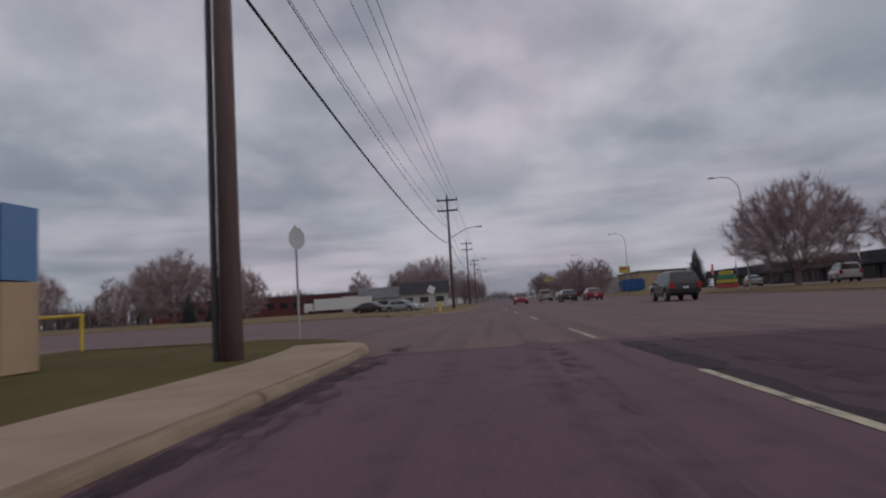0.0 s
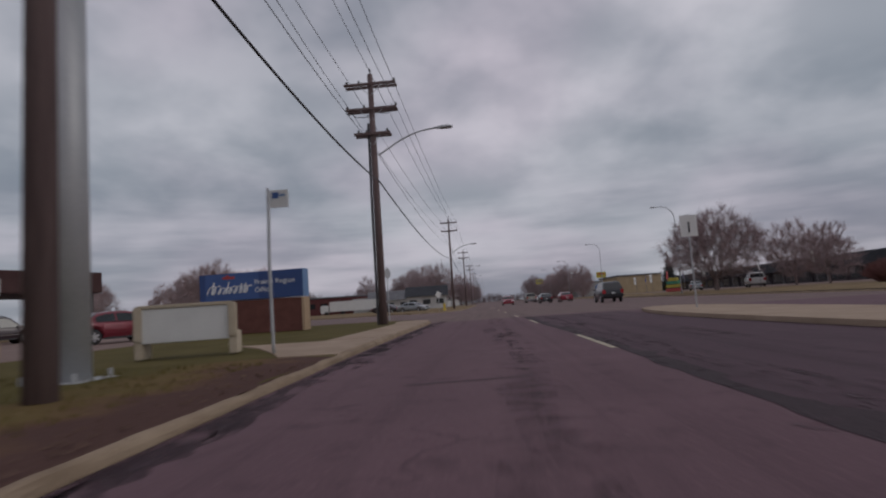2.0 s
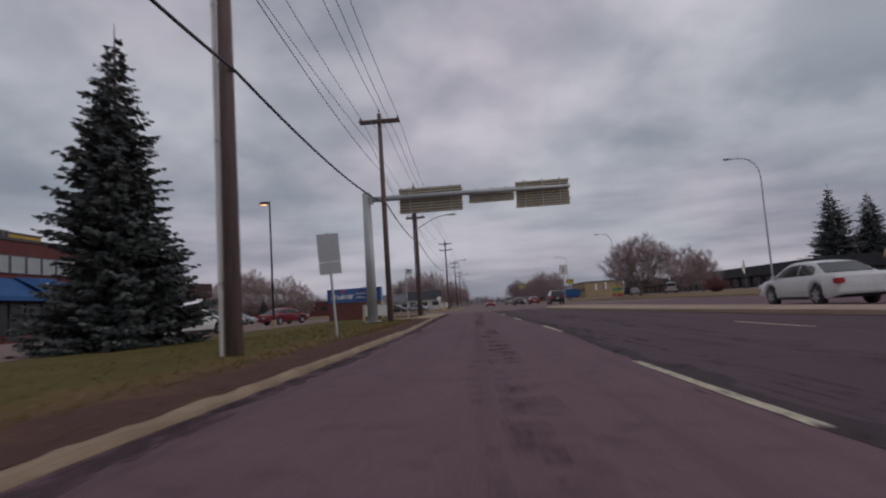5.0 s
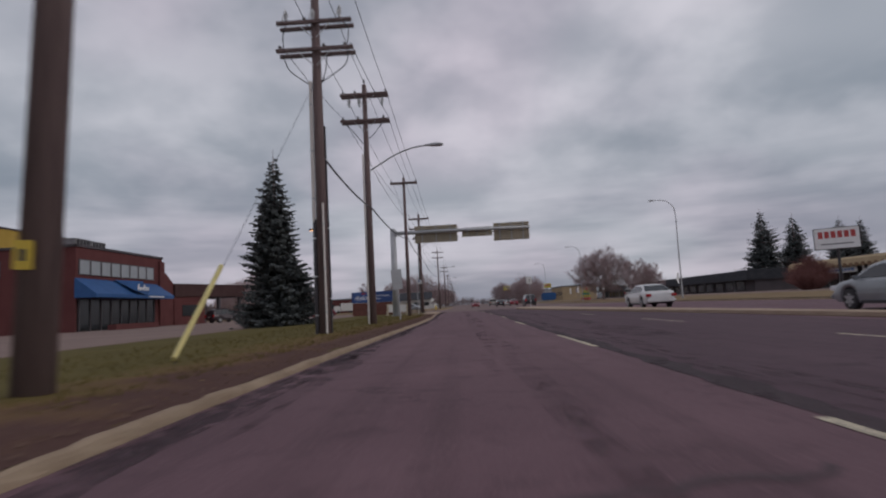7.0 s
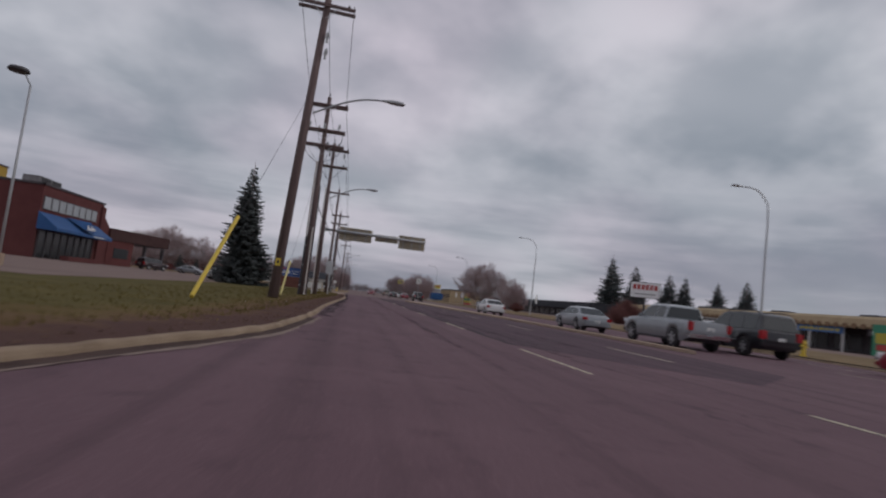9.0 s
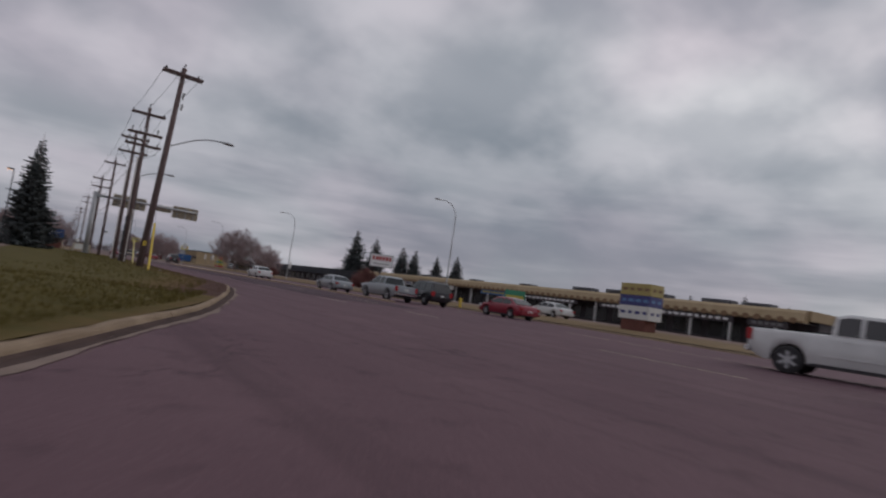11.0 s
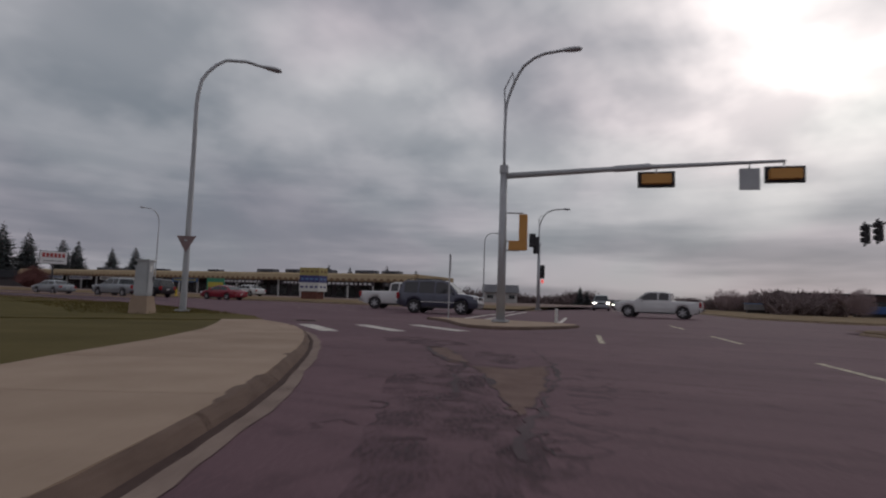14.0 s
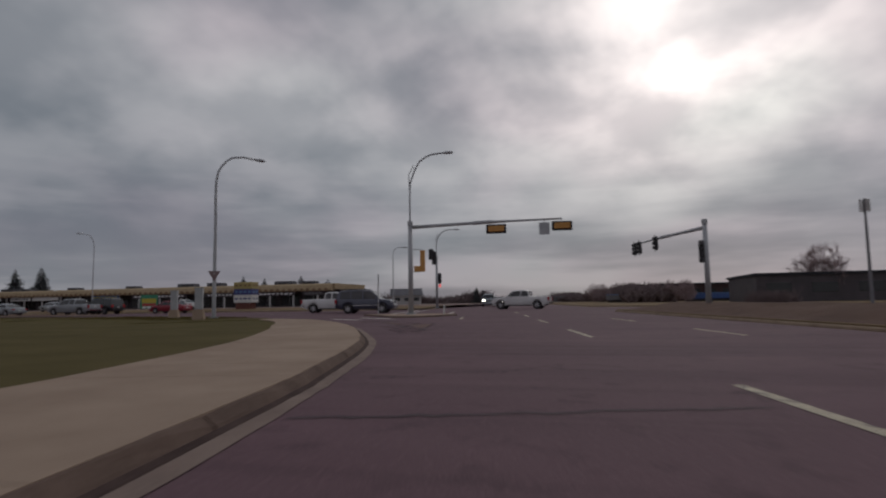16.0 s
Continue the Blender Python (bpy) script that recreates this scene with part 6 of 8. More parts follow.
def along(points, x):
    """Height of a side outline at x."""
    for (x0, z0), (x1, z1) in zip(points, points[1:]):
        if x0 <= x <= x1:
            return z0 + (z1 - z0) * (x - x0) / max(1e-6, x1 - x0)
    return points[0][1] if x < points[0][0] else points[-1][1]


def end_x(points, z):
    """Where a bumper outline stands at a height; points run upwards."""
    return along([(b, a) for a, b in points], z)


def loft(rings, ends=True):
    """Quads between rings of equal length; the ends are closed row by row."""
    bm = bmesh.new()
    vs = [[bm.verts.new(p) for p in ring] for ring in rings]
    for r, q in zip(vs, vs[1:]):
        for a, b, c, d in zip(r, r[1:], q[1:], q):
            bm.faces.new((a, b, c, d))
    if ends:
        for r, out in ((vs[0], -0.05), (vs[-1], 0.05)):
            n = len(r)
            rows = [(r[k], bm.verts.new(((r[k].co.x + out), 0, (r[k].co.z + r[n - 1 - k].co.z) / 2)), r[n - 1 - k]) for k in range(n // 2)]
            for (a, m, b), (a2, m2, b2) in zip(rows, rows[1:]):
                bm.faces.new((a, m, m2, a2))
                bm.faces.new((m, b, b2, m2))
            a, m, b = rows[-1]
            bm.faces.new((a, m, r[n // 2]))
            bm.faces.new((m, b, r[n // 2]))
    bmesh.ops.remove_doubles(bm, verts=bm.verts[:], dist=0.0004)
    bmesh.ops.recalc_face_normals(bm, faces=bm.faces[:])
    return bm


BODY_ROWS = ((0.0, 0.075), (0.1, 0.045), (0.24, 0.015), (0.42, 0.0), (0.58, 0.002), (0.72, 0.014), (0.84, 0.022), (0.93, 0.04), (0.985, 0.075))


def car_body(s, zs):
    """The painted lower body: wheel arches below, bonnet and boot above, rounded in plan."""
    low, W, r = s["low"], s["W"], s["r"]
    R = r + 0.06
    rear, front = low[:3], low[:-4:-1]
    deck = low[2:-2]
    xr, xf = min(x for x, z in rear), max(x for x, z in front)
    xs = {round(xr + (xf - xr) * k / 44, 3) for k in range(45)} | {round(xr + d, 3) for d in (0.02, 0.05, 0.16)} | {round(xf - d, 3) for d in (0.02, 0.05, 0.16)}
    for cx in s["wb"]:
        xs = {x for x in xs if abs(abs(x - cx) - R) > 0.03} | {round(cx + q * R, 4) for q in (-1.004, -0.996, -0.97, -0.9, -0.75, -0.5, 0, 0.5, 0.75, 0.9, 0.97, 0.996, 1.004)}
    rings = []
    for x in sorted(xs):
        top = along(deck, x)
        lift = max(0.0, 1 - min(x - xr, xf - x) / 0.5)
        base = zs + ((rear if x < 0 else front)[0][1] - zs) * lift
        bottom, flare = base, 0.0
        for cx in s["wb"]:
            d = abs(x - cx)
            if d < R:
                bottom = max(base, r + math.sqrt(R * R - d * d))
            flare = max(flare, 0.022 * max(0.0, 1 - max(0.0, d - R) / 0.14))
        side = []
        for v, tuck in BODY_ROWS:
            z = bottom + (top - bottom) * v
            px = x
            if x - xr < 0.45:
                px += (end_x(rear, z) - xr) * (1 - (x - xr) / 0.45)
            elif xf - x < 0.45:
                px += (end_x(front, z) - xf) * (1 - (xf - x) / 0.45)
            side.append((px, W / 2 - tuck - 0.17 * lift ** 2.2 + flare * max(0.0, 1 - v * 1.6), z))
        w, px = side[-1][1], side[-1][0]
        half = side + [(px, w * 0.93, top + 0.004), (px, w * 0.6, top + 0.018)]
        rings.append([(a, -b, c) for a, b, c in half] + [(px, 0, top + 0.024)] + half[::-1])
    return loft(rings)


def car_cabin(cab, half, belt):
    """Pillars, roof and the sloping screens' frames above the waist."""
    x0, x1 = cab[0][0], cab[-1][0]
    xs = sorted({round(x0 + (x1 - x0) * k / 26, 3) for k in range(27)} | {x for x, z in cab})
    peak = max(z for x, z in cab)
    rings = []
    for x in xs:
        top = along(cab, x)
        h = max(0.0, top - belt) / (peak - belt)
        side = [(x, half(belt - 0.06 + (top - belt + 0.03) * v), belt - 0.06 + (top - belt + 0.03) * v) for v in (0, 0.35, 0.7, 0.95)]
        w = half(top)
        full = side + [(x, w - 0.03 * h, top - 0.012 * h), (x, w - 0.1 * h, top), (x, w * 0.5, top + 0.01 * h ** 3)]
        rings.append([(a, -b, c) for a, b, c in full] + [(x, 0, top + 0.013 * h ** 3)] + full[::-1])
    return loft(rings, False)


def soft_part(name, bm, mat, t, angle=38):
    ob = part(name, bm, mat, t, "", True)
    ob.data.set_sharp_from_angle(angle=radians(angle))
    return ob


def car(kind, paint, label, category, m, lit=False):
    s = SHAPES[kind]
    W, r, belt = s["W"], s["r"], s["belt"]
    t = thing(kind if kind in ("sedan", "suv") else "pickup_truck", label, category, m, "vehicles")
    zs, ytop = 0.24 if kind == "sedan" else 0.34, max(z for _, z in s["cab"])
    soft_part("body", car_body(s, zs), paint, t)

    def half(z):
        return W / 2 - 0.045 - 0.24 * (max(0, z - belt) / max(0.01, ytop - belt))

    soft_part("cabin", car_cabin(s["cab"], half, belt), paint, t)

    for x0, x1 in s["panes"]:
        for sy in (-1, 1):
            bm = bmesh.new()
            xs = [x0 + (x1 - x0) * k / 6 for k in range(7)]
            pts = [(x, belt + 0.05) for x in xs] + [(x, max(belt + 0.06, along(s["cab"], x) - 0.1)) for x in xs[::-1]]
            f = bm.faces.new([bm.verts.new((x, sy * (half(z) + 0.012), z)) for x, z in pts])
            g = bmesh.ops.extrude_face_region(bm, geom=[f])
            bmesh.ops.translate(bm, vec=(0, -sy * 0.03, 0), verts=[v for v in g["geom"] if isinstance(v, bmesh.types.BMVert)])
            bmesh.ops.recalc_face_normals(bm, faces=bm.faces[:])
            part("side_window", bm, CARGLASS, t, "dark tinted glass")
    c = s["cab"]
    for name, p, q in (("rear_window", c[0], c[1]), ("windscreen", c[-1], c[-2])):
        a, b = Vector((p[0], 0, p[1])), Vector((q[0], 0, q[1]))
        n = (b - a).cross(Vector((0, 1, 0))).normalized()
        if n.z < 0:
            n = -n
        bm = bmesh.new()
        vs = []
        for f, w in ((0.14, half(p[1]) - 0.1), (0.93, half(q[1]) - 0.06)):
            o = a.lerp(b, f)
            vs += [bm.verts.new((o.x + n.x * d, sy * w, o.z + n.z * d)) for d in (0.022, -0.02) for sy in (-1, 1)]
        for k in ((0, 1, 5, 4), (2, 3, 7, 6), (0, 1, 3, 2), (4, 5, 7, 6), (0, 2, 6, 4), (1, 3, 7, 5)):
            bm.faces.new([vs[i] for i in k])
        bmesh.ops.recalc_face_normals(bm, faces=bm.faces[:])
        part(name, bm, CARGLASS, t, "dark sloping glass")
    tail_z, head_z = s["low"][2][1] - 0.12, s["low"][-3][1] - 0.04
    tx, hx = s["low"][1][0], s["low"][-3][0]
    pick = "pickup" in kind
    for sy in (-1, 1):
        part("tail_lamp", box((tx + 0.05, sy * (W / 2 - 0.16), tail_z - (0.08 if pick else 0)), (0.16, 0.3 if not pick else 0.2, 0.36 if kind != "sedan" else 0.17), 0.03), TAIL, t, "red tail lamp")
        part("head_lamp", box((hx - 0.02, sy * (W / 2 - 0.22), head_z), (0.22, 0.38, 0.16), 0.03), HEADLIT if lit else HEAD, t, "clear head lamp")
        part("door_mirror", box((0.92 if kind != "pickup" else 1.0, sy * (W / 2 + 0.06), belt + 0.06), (0.1, 0.2, 0.14), 0.03), paint, t)
        part("door_handle", box((-0.25, sy * (W / 2 + 0.008), belt - 0.14), (0.18, 0.03, 0.035), 0.008), paint, t)
        part("side_trim", box((0.05, sy * (W / 2 + 0.004), 0.52 if kind == "sedan" else 0.66), (2.0, 0.02, 0.05), 0.006), CHROME if kind == "suv" else paint, t)
        part("sill", box((0.02, sy * (W / 2 - 0.08), zs + 0.02), (s["wb"][1] - s["wb"][0] - 2 * r - 0.2, 0.1, 0.1), 0.02), BLACK_TRIM, t)
    part("grille", box((hx + 0.1, 0, head_z - 0.05), (0.06, W * 0.42, 0.2), 0.02), BLACK_TRIM, t, "dark front grille")
    part("front_bumper", box((s["low"][-1][0] - 0.02, 0, 0.42 if kind == "sedan" else 0.52), (0.16, W - 0.14, 0.16), 0.04), BLACK_TRIM if pick else paint, t)
    part("rear_bumper", box((s["low"][0][0] - 0.02, 0, 0.45 if kind == "sedan" else 0.6), (0.18, W - 0.1, 0.18), 0.04), CHROME if pick else paint, t)
    part("number_plate", box((tx - 0.03, 0, tail_z - 0.15), (0.02, 0.32, 0.15), 0.004), WHITE_PANEL, t, "plain pale number plate")
    part("underside", box((0, 0, zs + 0.1), (s["L"] * 0.86, W - 0.45, 0.2), 0.02), BLACK_TRIM, t)
    if pick:
        part("bed_floor", box(((s["low"][1][0] + c[0][0]) / 2, 0, s["low"][2][1] + 0.012), (c[0][0] - s["low"][1][0] - 0.2, W - 0.3, 0.02)), BLACK_TRIM, t, "dark open load bed")
    if kind == "suv":
        for sy in (-1, 1):
            part("roof_rail", tube([(-1.9, sy * 0.68, 1.9), (-1.6, sy * 0.68, 1.97), (0.1, sy * 0.68, 1.96), (0.35, sy * 0.68, 1.89)], 0.025, 6), BLACK_TRIM, t)
    for cx in s["wb"]:
        for sy in (-1, 1):
            y = sy * (W / 2 - 0.12)
            bm = bmesh.new()
            add_tube(bm, [(0, -0.11, 0), (0, -0.09, 0), (0, 0.09, 0), (0, 0.11, 0)], [r * 0.86, r, r, r * 0.86], 22)
            w = part("wheel", bm, RUBBER, t, "black tyre", True)
            w.matrix_basis = Matrix.Translation((cx, y, r))
            # Black wheel disc: the shade between the spokes is put into its colour.
            bm = bmesh.new()
            add_tube(bm, [(0, sy * 0.1, 0), (0, sy * 0.118, 0)], [r * 0.66, r * 0.64], 20)
            part("rim", bm, BLACK_TRIM, w, "black disc painted as shade behind the spokes")
            bm = bmesh.new()
            for k in range(6):
                add_box(bm, (0, sy * 0.122, r * 0.34), (0.075, 0.02, r * 0.58), Matrix.Rotation(k * math.pi / 3, 4, "Y"))
            add_tube(bm, [(0, sy * 0.11, 0), (0, sy * 0.138, 0)], [r * 0.2, r * 0.17], 12)
            part("spokes", bm, ALLOY, w, "grey alloy spokes")
    return t


def paint(name, c, metal=0.25):
    return plain(name, c, 0.35, metal, 0.5, 0.7)


HEADLIT = plain("lit_head_lamp", (0.9, 0.88, 0.8), 0.3, emit=(1.0, 0.93, 0.8), strength=9.0)
P_SUV, P_WHITE, P_RED, P_DARK = paint("slate_blue_paint", (0.058, 0.062, 0.092)), paint("white_paint", (0.62, 0.62, 0.61), 0.0), paint("red_paint", (0.25, 0.010, 0.028)), paint("black_paint", (0.017, 0.017, 0.022))
P_SILVER, P_BROWN, P_BEIGE, P_MAROON = paint("silver_paint", (0.30, 0.32, 0.335), 0.4), paint("dark_plum_paint", (0.032, 0.018, 0.024)), paint("beige_paint", (0.30, 0.27, 0.22)), paint("maroon_paint", (0.17, 0.014, 0.028))


def heading(x, y, dx, dy, z=0.0):
    return pose(x, y, z, 0, 0, math.degrees(math.atan2(dy, dx)))


car("suv", P_SUV, "slate-blue sport utility vehicle waiting at the junction", "car", heading(2.4, -98.3, 0.16, -0.99))
car("pickup", P_WHITE, "white pickup truck waiting in the next lane", "pickup truck", heading(8.2, -92.6, 0.2, -0.98))
car("sedan", P_WHITE, "white sedan parked in the office lot", "car", heading(-17.2, -19.6, 0.45, 0.89, 0.1))
car("sedan", P_BROWN, "dark plum sedan parked beside the white sedan", "car", heading(-18.6, -14.6, 0.45, 0.89, 0.1))
car("sedan", P_MAROON, "maroon sedan parked in the office lot", "car", heading(-19.6, 3.2, 0.45, 0.89, 0.1))
car("sedan", P_SILVER, "silver sedan parked far back in the office lot", "car", heading(-32.5, 24.0, 1.0, -0.1, 0.1))
car("suv", P_BROWN, "dark sport utility vehicle parked under the canopy", "car", heading(-36.0, 15.0, 0.5, 0.85, 0.1))
car("sedan", P_DARK, "black sedan parked by the brick office", "car", heading(-50.5, -4.2, 1, 0, 0.1))
# traffic on the main road, standing in its lanes
car("sedan", P_RED, "bright red sedan in the far lanes by the shops", "car", heading(15.8, -68.0, 0.03, 1, 0.0))
car("suv", P_DARK, "dark sport utility vehicle in the far lanes by the shops", "car", heading(13.9, -60.0, 0.03, 1, 0.0))
car("sedan", P_WHITE, "white sedan driving in the far lanes", "car", heading(9.5, -29.0, 0, 1, 0.0))
car("sedan", P_SILVER, "silver sedan driving in the far lanes", "car", heading(10.4, -49.5, 0, 1, 0.0))
car("ext_pickup", P_SILVER, "grey pickup truck driving in the far lanes", "pickup truck", heading(10.6, -59.5, 0, 1, 0.0))
car("sedan", P_WHITE, "white sedan in the far lanes beyond the median", "car", heading(10.2, 128.0, 0, 1, 0.0))
car("sedan", P_RED, "red sedan in the far lanes beyond the median", "car", heading(9.6, 66.0, 0, 1, 0.0))
car("suv", P_DARK, "black sport utility vehicle in the far lanes", "car", heading(9.4, 34.0, 0, 1, 0.0))
car("sedan", P_DARK, "dark sedan farther along the road", "car", heading(6.6, 66.0, 0, 1, 0.0))
car("sedan", P_RED, "red sedan following along the road", "car", heading(1.2, 72.0, 0, -1, 0.0))
car("ext_pickup", P_BEIGE, "beige pickup truck far along the road", "pickup truck", heading(6.4, 92.0, 0, 1, 0.0))
car("sedan", P_WHITE, "white sedan far along the road", "car", heading(10.4, 104.0, 0, 1, 0.0))
car("sedan", P_SILVER, "grey sedan in the side street", "car", heading(-13.0, 62.0, 0.9, -0.4, 0.0))
car("sedan", P_BROWN, "dark sedan in the side street", "car", heading(-17.5, 66.0, 0.9, -0.4, 0.0))
car("ext_pickup", P_WHITE, "white pickup truck beyond the junction", "pickup truck", heading(15.0, -109.4, 0.1, 1, 0.0))
car("suv", P_SILVER, "grey vehicle with lit head lamps far up the cross street", "car", heading(43.5, -101.0, -1, -0.16, 0.0), True)
car("suv", P_WHITE, "pale vehicle far up the cross street", "car", heading(98, -92.5, -1, -0.16, 0.0), True)
car("sedan", P_DARK, "dark sedan with lit head lamps far up the cross street", "car", heading(84, -97.5, -1, -0.16, 0.0), True)
car("sedan", P_WHITE, "white car parked before the shops", "car", heading(30.0, -58.0, 0.1, 1, 0.33))
car("sedan", P_SILVER, "silver car parked before the shops", "car", heading(27.0, -38.0, 0.2, 1, 0.3))
car("suv", P_WHITE, "white van-like vehicle parked by the dark building", "car", heading(33.0, 56.0, 0.3, 1, 0.36))
car("sedan", P_SILVER, "silver car parked by the dark building", "car", heading(31.0, 72.0, 0.3, 1, 0.35))


# ---- buildings ----
WINDOW = glass("window_glass", (0.02, 0.022, 0.024), 0.22)
# Reflected sky is painted in: a pale grey base in place of dark glass.
PALE_GLASS = plain("pale_sky_window", (0.30, 0.32, 0.33), 0.2)
STUCCO = material("tan_fascia", (0.36, 0.28, 0.17), (0.47, 0.37, 0.24), 0.9, 0.8, 20, 0.2, spec=0.15)
SCALLOP = material("brown_scallop", (0.20, 0.13, 0.08), (0.28, 0.19, 0.12), 0.9, 1.5, 20, 0.1, spec=0.15)
DARKWALL = material("dark_shopfront", (0.062, 0.055, 0.062), (0.105, 0.092, 0.098), 0.7, 0.7, 12, 0.05, spec=0.3)
DARKROOF = material("dark_mansard", (0.03, 0.034, 0.04), (0.06, 0.06, 0.068), 0.85, 1.2, 14, 0.3, spec=0.2)
WHITECOL = plain("white_column", (0.55, 0.54, 0.53), 0.6)
YELLOW_WALL = material("yellow_cladding", (0.36, 0.24, 0.045), (0.46, 0.31, 0.07), 0.7, 0.4, 8, 0.05, spec=0.2)
AWNING = material("blue_awning", (0.022, 0.072, 0.205), (0.036, 0.11, 0.28), 0.6, 1.0, 20, 0.05, spec=0.3)
DULL = material("dull_metal_units", (0.16, 0.16, 0.17), (0.26, 0.255, 0.26), 0.6, 1.5, 20, 0.05, spec=0.3)
PALEWALL = material("pale_wall", (0.42, 0.41, 0.40), (0.56, 0.55, 0.53), 0.8, 0.5, 8, 0.05, spec=0.2)
GREYROOF = material("grey_roof", (0.12, 0.12, 0.13), (0.2, 0.2, 0.21), 0.9, 0.8, 9, 0.1, spec=0.15)
S_BLUE, S_YEL, S_GRN, S_NAVY = plain("shop_sign_blue", (0.06, 0.15, 0.36), 0.5), plain("shop_sign_yellow", (0.50, 0.42, 0.06), 0.5), plain("shop_sign_green", (0.05, 0.26, 0.16), 0.5), plain("shop_sign_navy", (0.05, 0.055, 0.19), 0.5)
BRICK_FAR = material("red_brick_wall", (0.10, 0.036, 0.036), (0.145, 0.055, 0.053), 0.9, 0.6, 9, 0.15, spec=0.15)


DARKRED = material("dark_red_brown_wall", (0.05, 0.032, 0.032), (0.08, 0.052, 0.05), 0.9, 0.5, 8, 0.1, spec=0.15)


def bars(parent, n, x0, x1, z, h, y, mat, seed, name="lettering_bar"):
    rnd = random.Random(seed)
    step = (x1 - x0) / n
    for k in range(n):
        part(name, box((x0 + (k + 0.5) * step, y, z), (step * rnd.uniform(0.55, 0.8), 0.02, h * rnd.uniform(0.75, 1.0))), mat, parent, "pale unreadable lettering")


DARK_UNIT = material("weathered_roof_unit", (0.09, 0.088, 0.095), (0.15, 0.146, 0.152), 0.6, 1.5, 20, 0.05, spec=0.3)


def mall():
    """A long low shop row; local x runs along the front, the front looks along -y."""
    L = 97.0
    t = thing("shop_row", "long low shop row with a tan scalloped fascia and dark fronts", "building", pose(50.5, 24.0, 0.35, 0, 0, -90) @ Matrix.Diagonal((1, 1, 0.8, 1)))
    part("wall", box((L / 2, 6.5, 2.4), (L, 11, 4.8)), DARKWALL, t, "dark rear and side walls")
    part("roof", box((L / 2, 5.5, 4.87), (L + 0.4, 13.5, 0.14)), GREYROOF, t, "flat grey roof")
    bm = bmesh.new()
    prof = [(-2.2, 3.4), (-2.35, 3.62), (-2.1, 4.6), (-1.6, 4.98), (-1.2, 4.98), (-1.2, 3.4)]
    a, b = [bm.verts.new((0, y, z)) for y, z in prof], [bm.verts.new((L, y, z)) for y, z in prof]
    bm.faces.new(a)
    bm.faces.new(b[::-1])
    for i in range(len(prof)):
        bm.faces.new((a[i], a[(i + 1) % len(prof)], b[(i + 1) % len(prof)], b[i]))
    bmesh.ops.recalc_face_normals(bm, faces=bm.faces[:])
    part("fascia", bm, STUCCO, t, "tan rounded fascia")
    part("fascia_end", box((L + 0.14, 5.2, 4.35), (0.3, 13.4, 1.25), 0.04), STUCCO, t, "tan fascia round the end wall")
    part("soffit", box((L / 2, -0.62, 3.37), (L, 3.0, 0.06)), DARKWALL, t, "dark walkway ceiling")
    sc = bmesh.new()
    add_tube(sc, [(0, -0.03, 0), (0, 0.03, 0)], 0.36, 10)
    first = part("scallop", sc, SCALLOP, t, "brown half-round scallop")
    first.matrix_basis = Matrix.Translation((0.6, -2.36, 3.64))
    k = 1
    while 0.6 + 1.15 * k < L:
        o = new("scallop", first.data)
        o.parent = t
        o.matrix_basis = Matrix.Translation((0.6 + 1.15 * k, -2.36, 3.64))
        k += 1
    for k in range(21):
        x = 2.3 + 4.6 * k
        part("column", box((x, -1.9, 1.68), (0.24, 0.24, 3.36), 0.02), WHITECOL, t, "white post")
        g = part("shop_window", box((x + 2.3, 0.95, 1.5), (3.6, 0.08, 2.3)), WINDOW, t, "dark shop window")
        part("mullion", box((x + 2.3, 0.9, 1.5), (0.08, 0.06, 2.3)), DULL, g)
        part("sill_wall", box((x + 2.3, 0.93, 0.2), (3.9, 0.1, 0.4)), DARKWALL, t)
    signs = [(8, 15, WHITE_PANEL, S_BLUE, 9), (2, 8, S_BLUE, WHITE, 0), (17, 24, WHITE_PANEL, S_NAVY, 9), (26.5, 31.5, WHITE_PANEL, BLACK_TRIM, 6), (32, 38.5, WHITE_PANEL, DULL, 0), (46.5, 53, S_BLUE, S_YEL, 8), (56, 68, DARKWALL, WHITE, 13), (72, 78, DARKWALL, WHITE, 7), (80, 90, DARKWALL, WHITE, 11), (91.5, 95.5, DARKWALL, DULL, 5)]
    for i, (x0, x1, m1_, m2_, n) in enumerate(signs):
        s = part("shop_sign", box(((x0 + x1) / 2, -2.0, 2.92), (x1 - x0, 0.1, 0.86), 0.01), m1_, t, "shop name board")
        if n:
            bars(s, n, x0 + 0.4, x1 - 0.4, 2.92, 0.4, -2.07, m2_, i)
    for x in (14, 19, 33, 48, 62, 70, 76, 83, 88):
        u = part("roof_unit", box((x, 4 + (x % 5), 5.35 + 0.1 * (x % 3)), (2.6 + (x % 3) * 0.6, 1.8, 1.1), 0.03), DARK_UNIT, t, "dark grey rooftop air unit")
        part("unit_grille", box((x, 3.08 + (x % 5), 5.4), (1.8, 0.06, 0.6)), BLACK_TRIM, u)
    return t


mall()


